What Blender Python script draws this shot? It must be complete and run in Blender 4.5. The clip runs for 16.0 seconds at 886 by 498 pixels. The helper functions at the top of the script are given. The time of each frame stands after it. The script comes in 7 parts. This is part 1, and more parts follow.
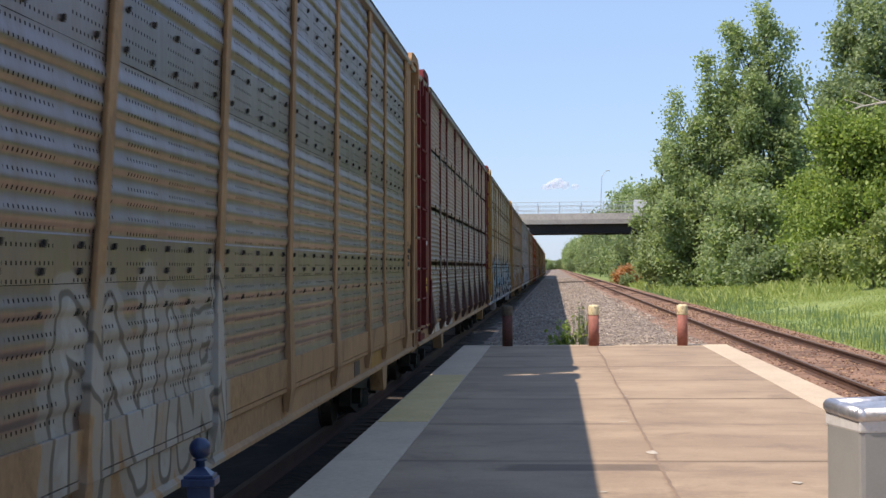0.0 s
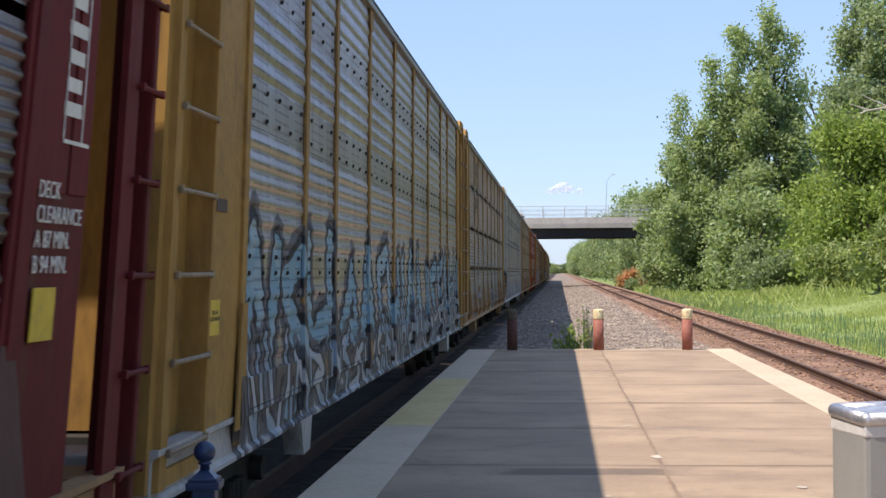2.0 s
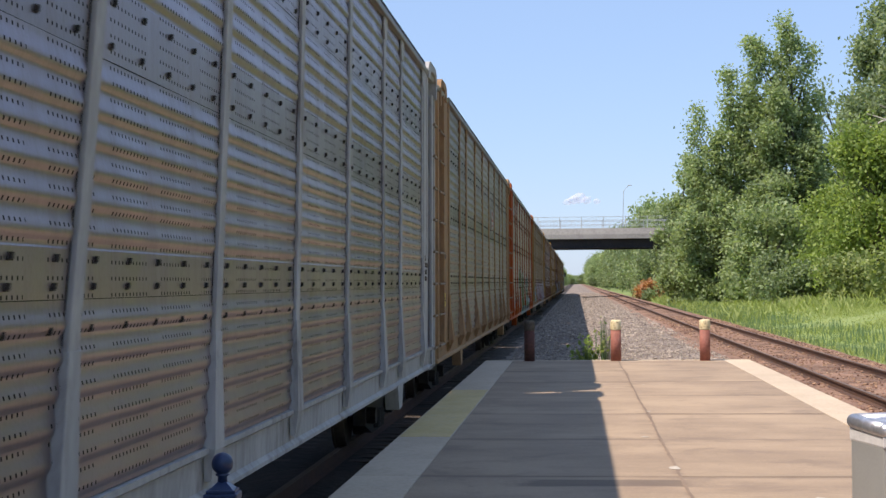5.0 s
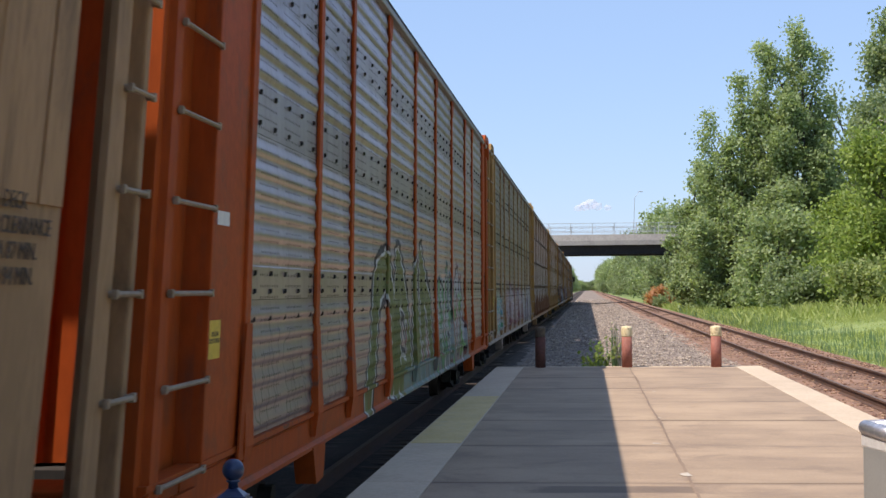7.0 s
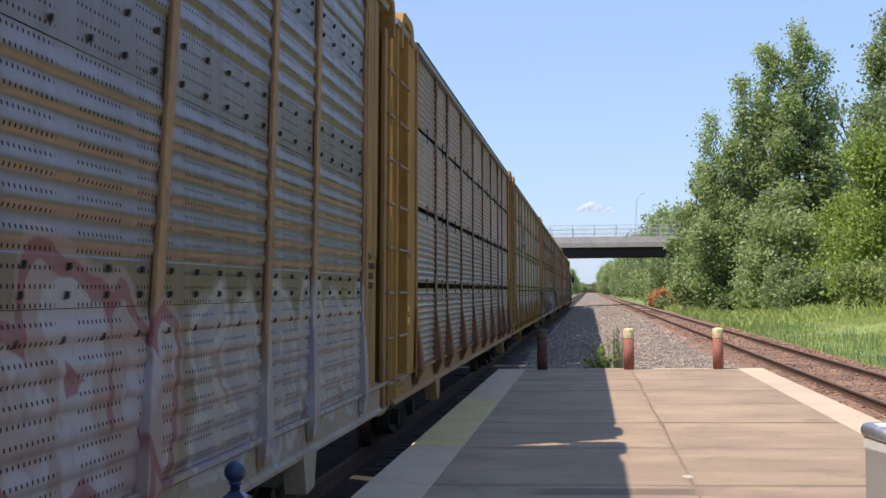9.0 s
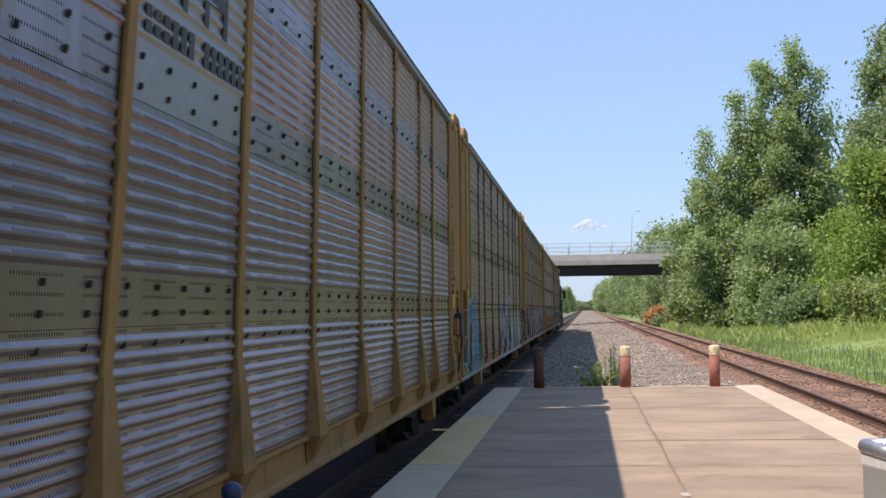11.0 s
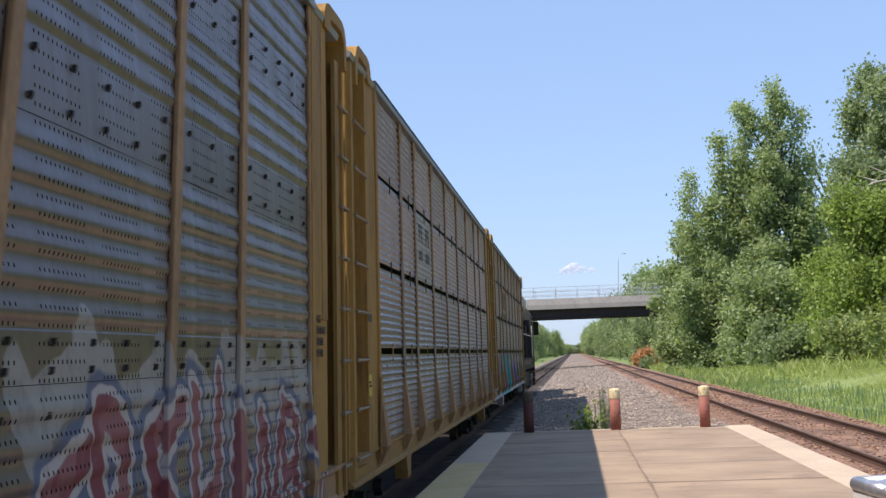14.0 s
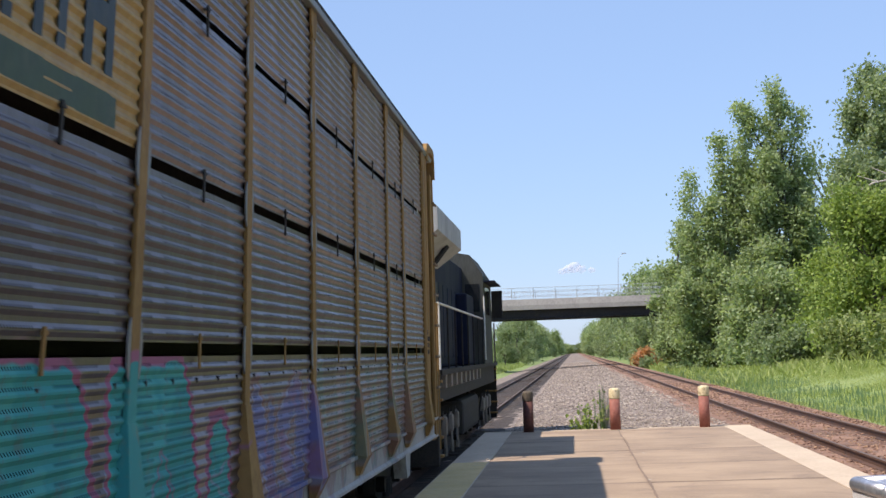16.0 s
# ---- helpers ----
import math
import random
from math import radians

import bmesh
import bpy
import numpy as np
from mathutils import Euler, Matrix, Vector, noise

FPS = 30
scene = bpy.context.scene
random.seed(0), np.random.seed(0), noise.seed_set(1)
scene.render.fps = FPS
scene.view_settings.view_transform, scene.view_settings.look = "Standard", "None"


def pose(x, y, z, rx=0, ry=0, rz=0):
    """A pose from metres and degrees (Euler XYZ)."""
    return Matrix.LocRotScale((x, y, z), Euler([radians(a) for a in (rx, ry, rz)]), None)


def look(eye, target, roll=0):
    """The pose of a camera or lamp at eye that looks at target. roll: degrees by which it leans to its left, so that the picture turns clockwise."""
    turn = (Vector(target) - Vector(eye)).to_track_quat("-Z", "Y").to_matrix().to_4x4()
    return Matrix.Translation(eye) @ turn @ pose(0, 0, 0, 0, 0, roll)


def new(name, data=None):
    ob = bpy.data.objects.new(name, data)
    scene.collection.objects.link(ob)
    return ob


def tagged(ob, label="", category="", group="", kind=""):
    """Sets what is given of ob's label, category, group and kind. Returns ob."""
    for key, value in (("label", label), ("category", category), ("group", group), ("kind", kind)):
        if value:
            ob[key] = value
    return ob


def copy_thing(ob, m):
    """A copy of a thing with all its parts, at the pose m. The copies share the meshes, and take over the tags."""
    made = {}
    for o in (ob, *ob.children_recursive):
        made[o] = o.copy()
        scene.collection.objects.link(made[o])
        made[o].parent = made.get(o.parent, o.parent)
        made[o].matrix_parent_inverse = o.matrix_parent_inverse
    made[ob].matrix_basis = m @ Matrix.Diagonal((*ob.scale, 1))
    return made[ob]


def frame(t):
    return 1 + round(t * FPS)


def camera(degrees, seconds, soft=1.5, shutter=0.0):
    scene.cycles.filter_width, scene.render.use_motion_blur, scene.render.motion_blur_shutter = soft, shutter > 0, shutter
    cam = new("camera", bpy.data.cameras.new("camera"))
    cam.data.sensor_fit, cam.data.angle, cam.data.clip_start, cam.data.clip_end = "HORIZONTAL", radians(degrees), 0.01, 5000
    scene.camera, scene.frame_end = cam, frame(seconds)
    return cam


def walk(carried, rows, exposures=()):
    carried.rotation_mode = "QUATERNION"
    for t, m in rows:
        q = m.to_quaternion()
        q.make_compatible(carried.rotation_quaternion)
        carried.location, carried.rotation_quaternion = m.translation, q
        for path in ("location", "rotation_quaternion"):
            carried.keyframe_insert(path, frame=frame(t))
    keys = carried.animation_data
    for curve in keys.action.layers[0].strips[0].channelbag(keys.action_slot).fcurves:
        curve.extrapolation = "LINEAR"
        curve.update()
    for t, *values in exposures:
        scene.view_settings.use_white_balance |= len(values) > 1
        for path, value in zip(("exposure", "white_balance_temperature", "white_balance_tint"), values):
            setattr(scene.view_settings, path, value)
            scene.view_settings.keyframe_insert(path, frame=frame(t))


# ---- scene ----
cam = camera(32.2, 16.0, 1.5, 0.9)
scene.cycles.rolling_shutter_type, scene.cycles.rolling_shutter_duration = "TOP", 0.06
PATH = [
    (0.0, pose(0, 0, 1.9, 90.708, 0.450, 4.148)),
    (0.5, pose(0, 0, 1.9, 90.768, 0.539, 4.191)),
    (1.0, pose(0, 0, 1.9, 90.785, 0.535, 4.249)),
    (1.5, pose(0, 0, 1.9, 90.841, 0.457, 4.304)),
    (2.0, pose(0, 0, 1.9, 90.852, 0.357, 4.330)),
    (2.5, pose(0, 0, 1.9, 90.849, 0.283, 4.354)),
    (3.0, pose(0, 0, 1.9, 90.927, 0.364, 4.492)),
    (3.5, pose(0, 0, 1.9, 90.952, 0.362, 4.542)),
    (4.0, pose(0, 0, 1.9, 91.052, 0.426, 4.648)),
    (6.5, pose(0, 0, 1.9, 91.485, 0.471, 5.335)),
    (7.0, pose(0, 0, 1.9, 91.512, 0.489, 5.366)),
    (7.5, pose(0, 0, 1.9, 91.471, 0.427, 5.367)),
    (8.0, pose(0, 0, 1.9, 91.454, 0.366, 5.357)),
    (8.5, pose(0, 0, 1.9, 91.526, 0.420, 5.398)),
    (11.0, pose(0, 0, 1.9, 92.283, 0.833, 5.293)),
    (11.5, pose(0, 0, 1.9, 92.803, 1.092, 5.133)),
    (12.0, pose(0, 0, 1.9, 93.361, 1.533, 4.813)),
    (12.5, pose(0, 0, 1.9, 93.871, 1.891, 4.837)),
    (13.0, pose(0, 0, 1.9, 93.974, 1.993, 4.863)),
    (13.5, pose(0, 0, 1.9, 93.998, 2.007, 4.855)),
    (14.0, pose(0, 0, 1.9, 93.996, 2.045, 4.860)),
    (14.5, pose(0, 0, 1.9, 93.987, 2.061, 4.842)),
    (15.0, pose(0, 0, 1.9, 93.969, 1.974, 4.838)),
    (15.5, pose(0, 0, 1.9, 93.976, 1.968, 4.859)),
    (16.0, pose(0, 0, 1.9, 93.976, 1.949, 4.850)),
]
walk(cam, PATH, [(t, e, k, 15) for t, e, k in ((0.0, 0.32, 6880), (0.5, 0.40, 6880), (1.0, 0.54, 6880), (1.5, 0.50, 6880), (2.0, 0.46, 6880), (2.5, 0.37, 6880), (3.5, 0.37, 6880), (4.0, 0.35, 6880), (6.5, 0.33, 6820), (8.5, 0.33, 6780), (11.0, 0.30, 6680), (16.0, 0.30, 6680))])

# ---- world, sun, exposure ----
SUN_WAY = Vector((0.50, 0.30, -1.0))          # the way the sunlight travels
world = bpy.data.worlds.new("sky_world")
scene.world = world
world.use_nodes = True
wt = world.node_tree
sky = wt.nodes.new("ShaderNodeTexSky")
sky.sky_type, sky.sun_disc = "NISHITA", False
sky.sun_elevation = math.asin(1.0 / SUN_WAY.length)
sky.sun_rotation = math.atan2(-SUN_WAY.x, -SUN_WAY.y)
sky.air_density, sky.dust_density, sky.ozone_density = 1.0, 0.3, 2.5
haze = wt.nodes.new("ShaderNodeMix")                # a little blue summer haze
haze.data_type, haze.blend_type = "RGBA", "MULTIPLY"
haze.inputs[0].default_value, haze.inputs[7].default_value = 1.0, (0.885, 0.955, 1.14, 1)
wt.links.new(sky.outputs["Color"], haze.inputs[6])
veil = wt.nodes.new("ShaderNodeMix")
veil.data_type = "RGBA"
veil.inputs[0].default_value, veil.inputs[7].default_value = 0.55, (2.75, 4.2, 6.5, 1)
wt.links.new(haze.outputs[2], veil.inputs[6])
wt.links.new(veil.outputs[2], wt.nodes["Background"].inputs["Color"])
wt.nodes["Background"].inputs["Strength"].default_value = 0.125
sun = new("sun", bpy.data.lights.new("sun", "SUN"))
sun.data.energy, sun.data.angle, sun.data.color = 5.0, radians(0.53), (1.0, 0.93, 0.82)
sun.matrix_world = look((0, 0, 60), Vector((0, 0, 60)) + SUN_WAY)

# ---- materials ----
def nodes_of(name):
    m = bpy.data.materials.new(name)
    m.use_nodes = True
    return m, m.node_tree, m.node_tree.nodes["Principled BSDF"]


def link(t, a, b):
    t.links.new(a, b)


def node(t, kind, **kw):
    n = t.nodes.new(kind)
    for k, v in kw.items():
        if k in n.inputs:
            n.inputs[k].default_value = v
    return n


def math_node(t, op, a, b=None, c=None):
    n = t.nodes.new("ShaderNodeMath")
    n.operation = op
    for i, v in enumerate((a, b, c)):
        if v is None:
            continue
        if isinstance(v, (int, float)):
            n.inputs[i].default_value = v
        else:
            t.links.new(v, n.inputs[i])
    return n.outputs[0]


def mix(t, fac, a, b):
    n = t.nodes.new("ShaderNodeMix")
    n.data_type = "RGBA"
    for i, v in ((0, fac), (6, a), (7, b)):
        if isinstance(v, (int, float)):
            n.inputs[i].default_value = v
        elif isinstance(v, tuple):
            n.inputs[i].default_value = (*v, 1)
        else:
            t.links.new(v, n.inputs[i])
    return n.outputs[2]


def ramp(t, fac, lo, hi):
    n = t.nodes.new("ShaderNodeMapRange")
    n.interpolation_type = "SMOOTHSTEP"
    n.inputs[1].default_value, n.inputs[2].default_value = lo, hi
    t.links.new(fac, n.inputs[0])
    return n.outputs[0]


def noise_of(t, vec, scale, detail=4.0, rough=0.55, distortion=0.0):
    n = node(t, "ShaderNodeTexNoise", Scale=scale, Detail=detail, Roughness=rough, Distortion=distortion)
    t.links.new(vec, n.inputs["Vector"])
    return n.outputs[0]


def coords(t, scale=(1, 1, 1), space="Object", ob=None):
    """Object-space coordinates, shifted by chance for each object unless they follow another object."""
    tc = t.nodes.new("ShaderNodeTexCoord")
    mp = t.nodes.new("ShaderNodeMapping")
    mp.inputs["Scale"].default_value = scale
    if ob:
        tc.object = ob
        t.links.new(tc.outputs["Object"], mp.inputs[0])
        return mp.outputs[0]
    oi = t.nodes.new("ShaderNodeObjectInfo")
    mul = t.nodes.new("ShaderNodeVectorMath")
    mul.operation = "MULTIPLY_ADD"
    t.links.new(oi.outputs["Random"], mul.inputs[0])
    mul.inputs[1].default_value = (37.0, 23.0, 11.0)
    t.links.new(tc.outputs[space], mul.inputs[2])
    t.links.new(mul.outputs[0], mp.inputs[0])
    return mp.outputs[0]


def surface(name, a, b, rough=0.7, metal=0.0, fine=30.0, coarse=1.5, dirt=None, dirt_amount=0.4, bump=0.15, stretch=(1, 1, 1),
            per_object=0.0, per_island=0.0, spec=0.5, bump_size=0.01):
    """Colour between a and b by two sizes of noise, stains of the colour dirt, uneven gloss, fine relief."""
    m, t, p = nodes_of(name)
    v = coords(t, stretch)
    big, small = noise_of(t, v, coarse), noise_of(t, v, fine, 6)
    col = mix(t, ramp(t, math_node(t, "MULTIPLY_ADD", small, 0.45, math_node(t, "MULTIPLY", big, 0.55)), 0.36, 0.64), a, b)
    if dirt:
        spots = noise_of(t, v, coarse * 2.7, 7, 0.7, 0.6)
        col = mix(t, math_node(t, "MULTIPLY", ramp(t, spots, 0.5, 0.72), dirt_amount), col, dirt)
    for amount, source in ((per_object, ("ShaderNodeObjectInfo", "Random")), (per_island, ("ShaderNodeNewGeometry", "Random Per Island"))):
        if amount:
            hsv = t.nodes.new("ShaderNodeHueSaturation")
            rnd = t.nodes.new(source[0]).outputs[source[1]]
            link(t, math_node(t, "MULTIPLY_ADD", rnd, 2 * amount, 1 - amount), hsv.inputs["Value"])
            link(t, math_node(t, "MULTIPLY_ADD", rnd, amount * 0.08, 0.5 - amount * 0.04), hsv.inputs["Hue"])
            link(t, col, hsv.inputs["Color"])
            col = hsv.outputs[0]
    link(t, col, p.inputs["Base Color"])
    link(t, math_node(t, "MULTIPLY_ADD", big, 0.3, rough - 0.15), p.inputs["Roughness"])
    p.inputs["Metallic"].default_value = metal
    p.inputs["Specular IOR Level"].default_value = spec
    if bump:
        bn = node(t, "ShaderNodeBump", Strength=bump, Distance=bump_size)
        link(t, small, bn.inputs["Height"])
        link(t, bn.outputs[0], p.inputs["Normal"])
    return m


def leaf_material(name, a, b, through_light=0.48):
    m, t, p = nodes_of(name)
    rnd = t.nodes.new("ShaderNodeNewGeometry").outputs["Random Per Island"]
    v = coords(t)
    n = noise_of(t, v, 0.35, 3)
    col = mix(t, ramp(t, math_node(t, "MULTIPLY_ADD", rnd, 0.5, math_node(t, "MULTIPLY", n, 0.5)), 0.25, 0.75), a, b)
    link(t, col, p.inputs["Base Color"])
    p.inputs["Roughness"].default_value = 0.6
    p.inputs["Specular IOR Level"].default_value = 0.3
    tr = t.nodes.new("ShaderNodeBsdfTranslucent")
    link(t, mix(t, 0.5, col, (b[0] * 1.4, b[1] * 1.5, b[2] * 0.6)), tr.inputs[0])
    ms = t.nodes.new("ShaderNodeMixShader")
    ms.inputs[0].default_value = through_light
    link(t, p.outputs[0], ms.inputs[1])
    link(t, tr.outputs[0], ms.inputs[2])
    link(t, ms.outputs[0], t.nodes["Material Output"].inputs[0])
    return m


def slab_material():
    """Trodden concrete: streaks across the platform, dirt in and beside the joints, small pits."""
    m, t, p = nodes_of("worn_concrete")
    v = coords(t)
    wide = node(t, "ShaderNodeMapping")
    wide.inputs["Scale"].default_value = (0.22, 1.0, 1.0)
    link(t, v, wide.inputs[0])
    big, small, streak = noise_of(t, v, 0.7, 4), noise_of(t, v, 30, 6), noise_of(t, wide.outputs[0], 2.4, 6, 0.65)
    col = mix(t, ramp(t, math_node(t, "MULTIPLY_ADD", small, 0.3, math_node(t, "MULTIPLY", big, 0.7)), 0.34, 0.66), (0.262, 0.188, 0.129), (0.375, 0.277, 0.19))
    col = mix(t, math_node(t, "MULTIPLY", ramp(t, streak, 0.48, 0.7), 0.32), col, (0.19, 0.135, 0.10))
    blot = noise_of(t, v, 1.1, 6, 0.68, 0.5)
    col = mix(t, math_node(t, "MULTIPLY", ramp(t, blot, 0.5, 0.66), 0.42), col, (0.165, 0.118, 0.088))
    col = mix(t, math_node(t, "MULTIPLY", ramp(t, noise_of(t, v, 7.0, 4, 0.6), 0.58, 0.74), 0.25), col, (0.44, 0.33, 0.23))
    sep = t.nodes.new("ShaderNodeSeparateXYZ")
    link(t, t.nodes.new("ShaderNodeTexCoord").outputs["Object"], sep.inputs[0])
    joint = math_node(t, "ABSOLUTE", math_node(t, "SUBTRACT", math_node(t, "FRACT", math_node(t, "MULTIPLY_ADD", sep.outputs[1], 1 / 3.55, 0.5 - 36.4 / 3.55 + 20)), 0.5))
    near = ramp(t, math_node(t, "MULTIPLY_ADD", streak, 0.16, joint), 0.135, 0.06)
    col = mix(t, math_node(t, "MULTIPLY", near, 0.5), col, (0.12, 0.085, 0.065))
    seam = math_node(t, "ABSOLUTE", math_node(t, "SUBTRACT", sep.outputs[0], 0.99))
    along = ramp(t, math_node(t, "MULTIPLY_ADD", noise_of(t, v, 1.7, 5, 0.6), 0.36, seam), 0.22, 0.12)
    col = mix(t, math_node(t, "MULTIPLY", along, 0.45), col, (0.14, 0.095, 0.07))
    # an old oil stain beside one joint
    sx = math_node(t, "ABSOLUTE", math_node(t, "MULTIPLY", math_node(t, "SUBTRACT", sep.outputs[0], 0.3), 0.9))
    sy = math_node(t, "ABSOLUTE", math_node(t, "MULTIPLY", math_node(t, "SUBTRACT", sep.outputs[1], 14.62), 2.9))
    stain = ramp(t, math_node(t, "MULTIPLY_ADD", blot, 0.9, math_node(t, "MAXIMUM", sx, sy)), 1.3, 1.05)
    col = mix(t, math_node(t, "MULTIPLY", stain, 0.6), col, (0.07, 0.05, 0.042))
    link(t, col, p.inputs["Base Color"])
    link(t, math_node(t, "MULTIPLY_ADD", big, 0.25, 0.72), p.inputs["Roughness"])
    bn = node(t, "ShaderNodeBump", Strength=0.3, Distance=0.008)
    link(t, small, bn.inputs["Height"])
    link(t, bn.outputs[0], p.inputs["Normal"])
    return m


M_SLAB = slab_material()
M_EDGE = surface("pale_edge_concrete", (0.46, 0.36, 0.26), (0.55, 0.445, 0.33), 0.8, 0, 18, 1.2, (0.4, 0.34, 0.27), 0.3, 0.2, (1, 0.6, 1), 0.04)
M_TACTILE = surface("faded_yellow_paint", (0.52, 0.38, 0.15), (0.62, 0.475, 0.23), 0.75, 0, 22, 1.5, (0.4, 0.36, 0.27), 0.5, 0.2)
M_FILLER = surface("worn_joint_filler", (0.17, 0.12, 0.09), (0.25, 0.18, 0.13), 0.95, 0, 20, 1.2, None, 0, 0.2)
M_JOINT = surface("joint_filler", (0.15, 0.105, 0.075), (0.24, 0.17, 0.12), 0.95, 0, 20, 2, None, 0, 0.2)
M_PATCH = surface("mortar_patch", (0.36, 0.31, 0.26), (0.46, 0.41, 0.35), 0.85, 0, 40, 6, (0.4, 0.36, 0.3), 0.4, 0.3)
M_BALLAST = surface("grey_ballast", (0.125, 0.098, 0.08), (0.28, 0.23, 0.195), 0.95, 0, 9.0, 0.35, (0.2, 0.135, 0.095), 0.5, 1.0, bump_size=0.05)
M_RUSTBALLAST = surface("rust_stained_ballast", (0.15, 0.085, 0.057), (0.30, 0.175, 0.118), 0.95, 0, 9.0, 0.5, (0.28, 0.18, 0.12), 0.3, 1.0, bump_size=0.05)
# near-black colours put the shade under the train into this ballast
M_SHADEBALLAST = surface("shade_dark_ballast", (0.018, 0.014, 0.012), (0.06, 0.045, 0.036), 0.95, 0, 9.0, 0.5, (0.085, 0.058, 0.042), 0.4, 1.0, bump_size=0.05)
M_STONE = surface("ballast_stone", (0.2, 0.16, 0.13), (0.42, 0.35, 0.295), 0.9, 0, 12, 2, None, 0, 0.3, per_island=0.35)
M_RUSTSTONE = surface("rusty_ballast_stone", (0.16, 0.09, 0.06), (0.33, 0.2, 0.135), 0.9, 0, 12, 2, None, 0, 0.3, per_island=0.4)
M_GRASSLAND = surface("meadow_ground", (0.12, 0.175, 0.048), (0.225, 0.285, 0.09), 0.95, 0, 2.5, 0.06, (0.17, 0.17, 0.06), 0.4, 0.6, bump_size=0.1)
M_RAIL = surface("rusty_rail", (0.06, 0.032, 0.022), (0.12, 0.062, 0.04), 0.75, 0.2, 25, 2, (0.05, 0.035, 0.03), 0.5, 0.3)
M_RAILTOP = surface("polished_rail_head", (0.10, 0.066, 0.05), (0.17, 0.115, 0.085), 0.65, 0.2, 20, 2, None, 0, 0.05)
M_TIE = surface("weathered_tie", (0.035, 0.027, 0.022), (0.09, 0.065, 0.05), 0.95, 0, 25, 3, (0.2, 0.15, 0.11), 0.4, 0.5, (0.2, 1, 1), 0.2)
M_RUSTTIE = surface("rust_stained_tie", (0.10, 0.06, 0.043), (0.19, 0.115, 0.08), 0.95, 0, 25, 3, (0.24, 0.14, 0.09), 0.4, 0.5, (0.2, 1, 1), 0.15)
M_DARKSTEEL = surface("grimy_black_steel", (0.012, 0.011, 0.011), (0.035, 0.03, 0.028), 0.75, 0.2, 25, 2, (0.07, 0.045, 0.03), 0.5, 0.25)
M_WHEEL = surface("worn_wheel_steel", (0.06, 0.045, 0.04), (0.12, 0.09, 0.075), 0.6, 0.6, 20, 3, (0.1, 0.06, 0.04), 0.5, 0.2)
# near-black: the shade inside the cars is put into the colour
M_SHADEINSIDE = surface("shade_dark_interior", (0.015, 0.014, 0.013), (0.03, 0.027, 0.024), 0.9, 0, 10, 1)
M_ROOF = surface("galvanised_roof", (0.22, 0.22, 0.225), (0.3, 0.3, 0.305), 0.55, 0.5, 20, 1.0, (0.28, 0.22, 0.17), 0.3, 0.1)
M_BOLT = surface("dark_bolt", (0.02, 0.018, 0.016), (0.05, 0.04, 0.035), 0.7, 0.3, 30, 3, None, 0, 0)
M_BOLLARD = surface("faded_red_paint", (0.22, 0.075, 0.055), (0.33, 0.12, 0.09), 0.75, 0, 20, 3, (0.36, 0.22, 0.16), 0.35, 0.3)
M_CREAM = surface("flaking_cream_paint", (0.62, 0.50, 0.28), (0.74, 0.64, 0.42), 0.7, 0, 18, 5, (0.085, 0.05, 0.03), 0.95, 0.3)
# left bollard: the train's shade, and dirt on its top, put into darker paints
M_SHADERED = surface("shade_dark_red_paint", (0.07, 0.028, 0.024), (0.13, 0.05, 0.04), 0.8, 0, 20, 3, (0.03, 0.022, 0.02), 0.5, 0.3)
M_SHADECREAM = surface("dirty_shade_dark_cream_paint", (0.05, 0.04, 0.032), (0.11, 0.085, 0.06), 0.8, 0, 18, 5, (0.24, 0.19, 0.12), 0.5, 0.3)
M_NAVY = surface("navy_enamel", (0.012, 0.028, 0.085), (0.022, 0.045, 0.12), 0.35, 0, 30, 4, None, 0, 0.05)
M_ALU = surface("dull_grey_metal_paint", (0.30, 0.295, 0.285), (0.335, 0.33, 0.32), 0.5, 0.2, 60, 3, (0.3, 0.29, 0.28), 0.25, 0.04)
M_COLLAR = surface("pale_worn_metal_band", (0.56, 0.54, 0.53), (0.66, 0.64, 0.63), 0.55, 0.1, 25, 5, (0.4, 0.38, 0.36), 0.4, 0.1)
M_ALUTUBE = surface("bright_aluminium_tube", (0.44, 0.44, 0.47), (0.6, 0.6, 0.64), 0.36, 0.75, 30, 9, (0.3, 0.3, 0.32), 0.5, 0.3)
M_GIRDER = surface("dark_painted_girder", (0.012, 0.010, 0.014), (0.03, 0.026, 0.032), 0.7, 0.1, 5, 0.4, (0.05, 0.035, 0.03), 0.4, 0.1)
M_PARAPET = surface("grey_bridge_concrete", (0.27, 0.25, 0.24), (0.36, 0.34, 0.32), 0.9, 0, 4, 0.25, (0.17, 0.155, 0.15), 0.4, 0.2)
M_ROADTOP = surface("bridge_asphalt", (0.045, 0.045, 0.047), (0.07, 0.07, 0.07), 0.9, 0, 8, 0.5)
M_FENCE = surface("galvanised_fence", (0.42, 0.43, 0.45), (0.55, 0.56, 0.58), 0.5, 0.5, 12, 1, None, 0, 0)
M_BARK = surface("grey_bark", (0.07, 0.06, 0.045), (0.13, 0.11, 0.09), 0.95, 0, 8, 1, (0.17, 0.15, 0.13), 0.4, 0.6, (1, 1, 0.3))
M_DEADWOOD = surface("bleached_dead_wood", (0.32, 0.28, 0.24), (0.46, 0.42, 0.37), 0.9, 0, 8, 1, None, 0, 0.3)
M_LEAF_A = leaf_material("cottonwood_leaf", (0.16, 0.215, 0.10), (0.395, 0.47, 0.265), 0.47)
M_LEAF_B = leaf_material("maple_leaf", (0.13, 0.19, 0.048), (0.325, 0.41, 0.125), 0.45)
M_LEAF_C = leaf_material("dark_elm_leaf", (0.135, 0.18, 0.094), (0.29, 0.355, 0.20), 0.44)
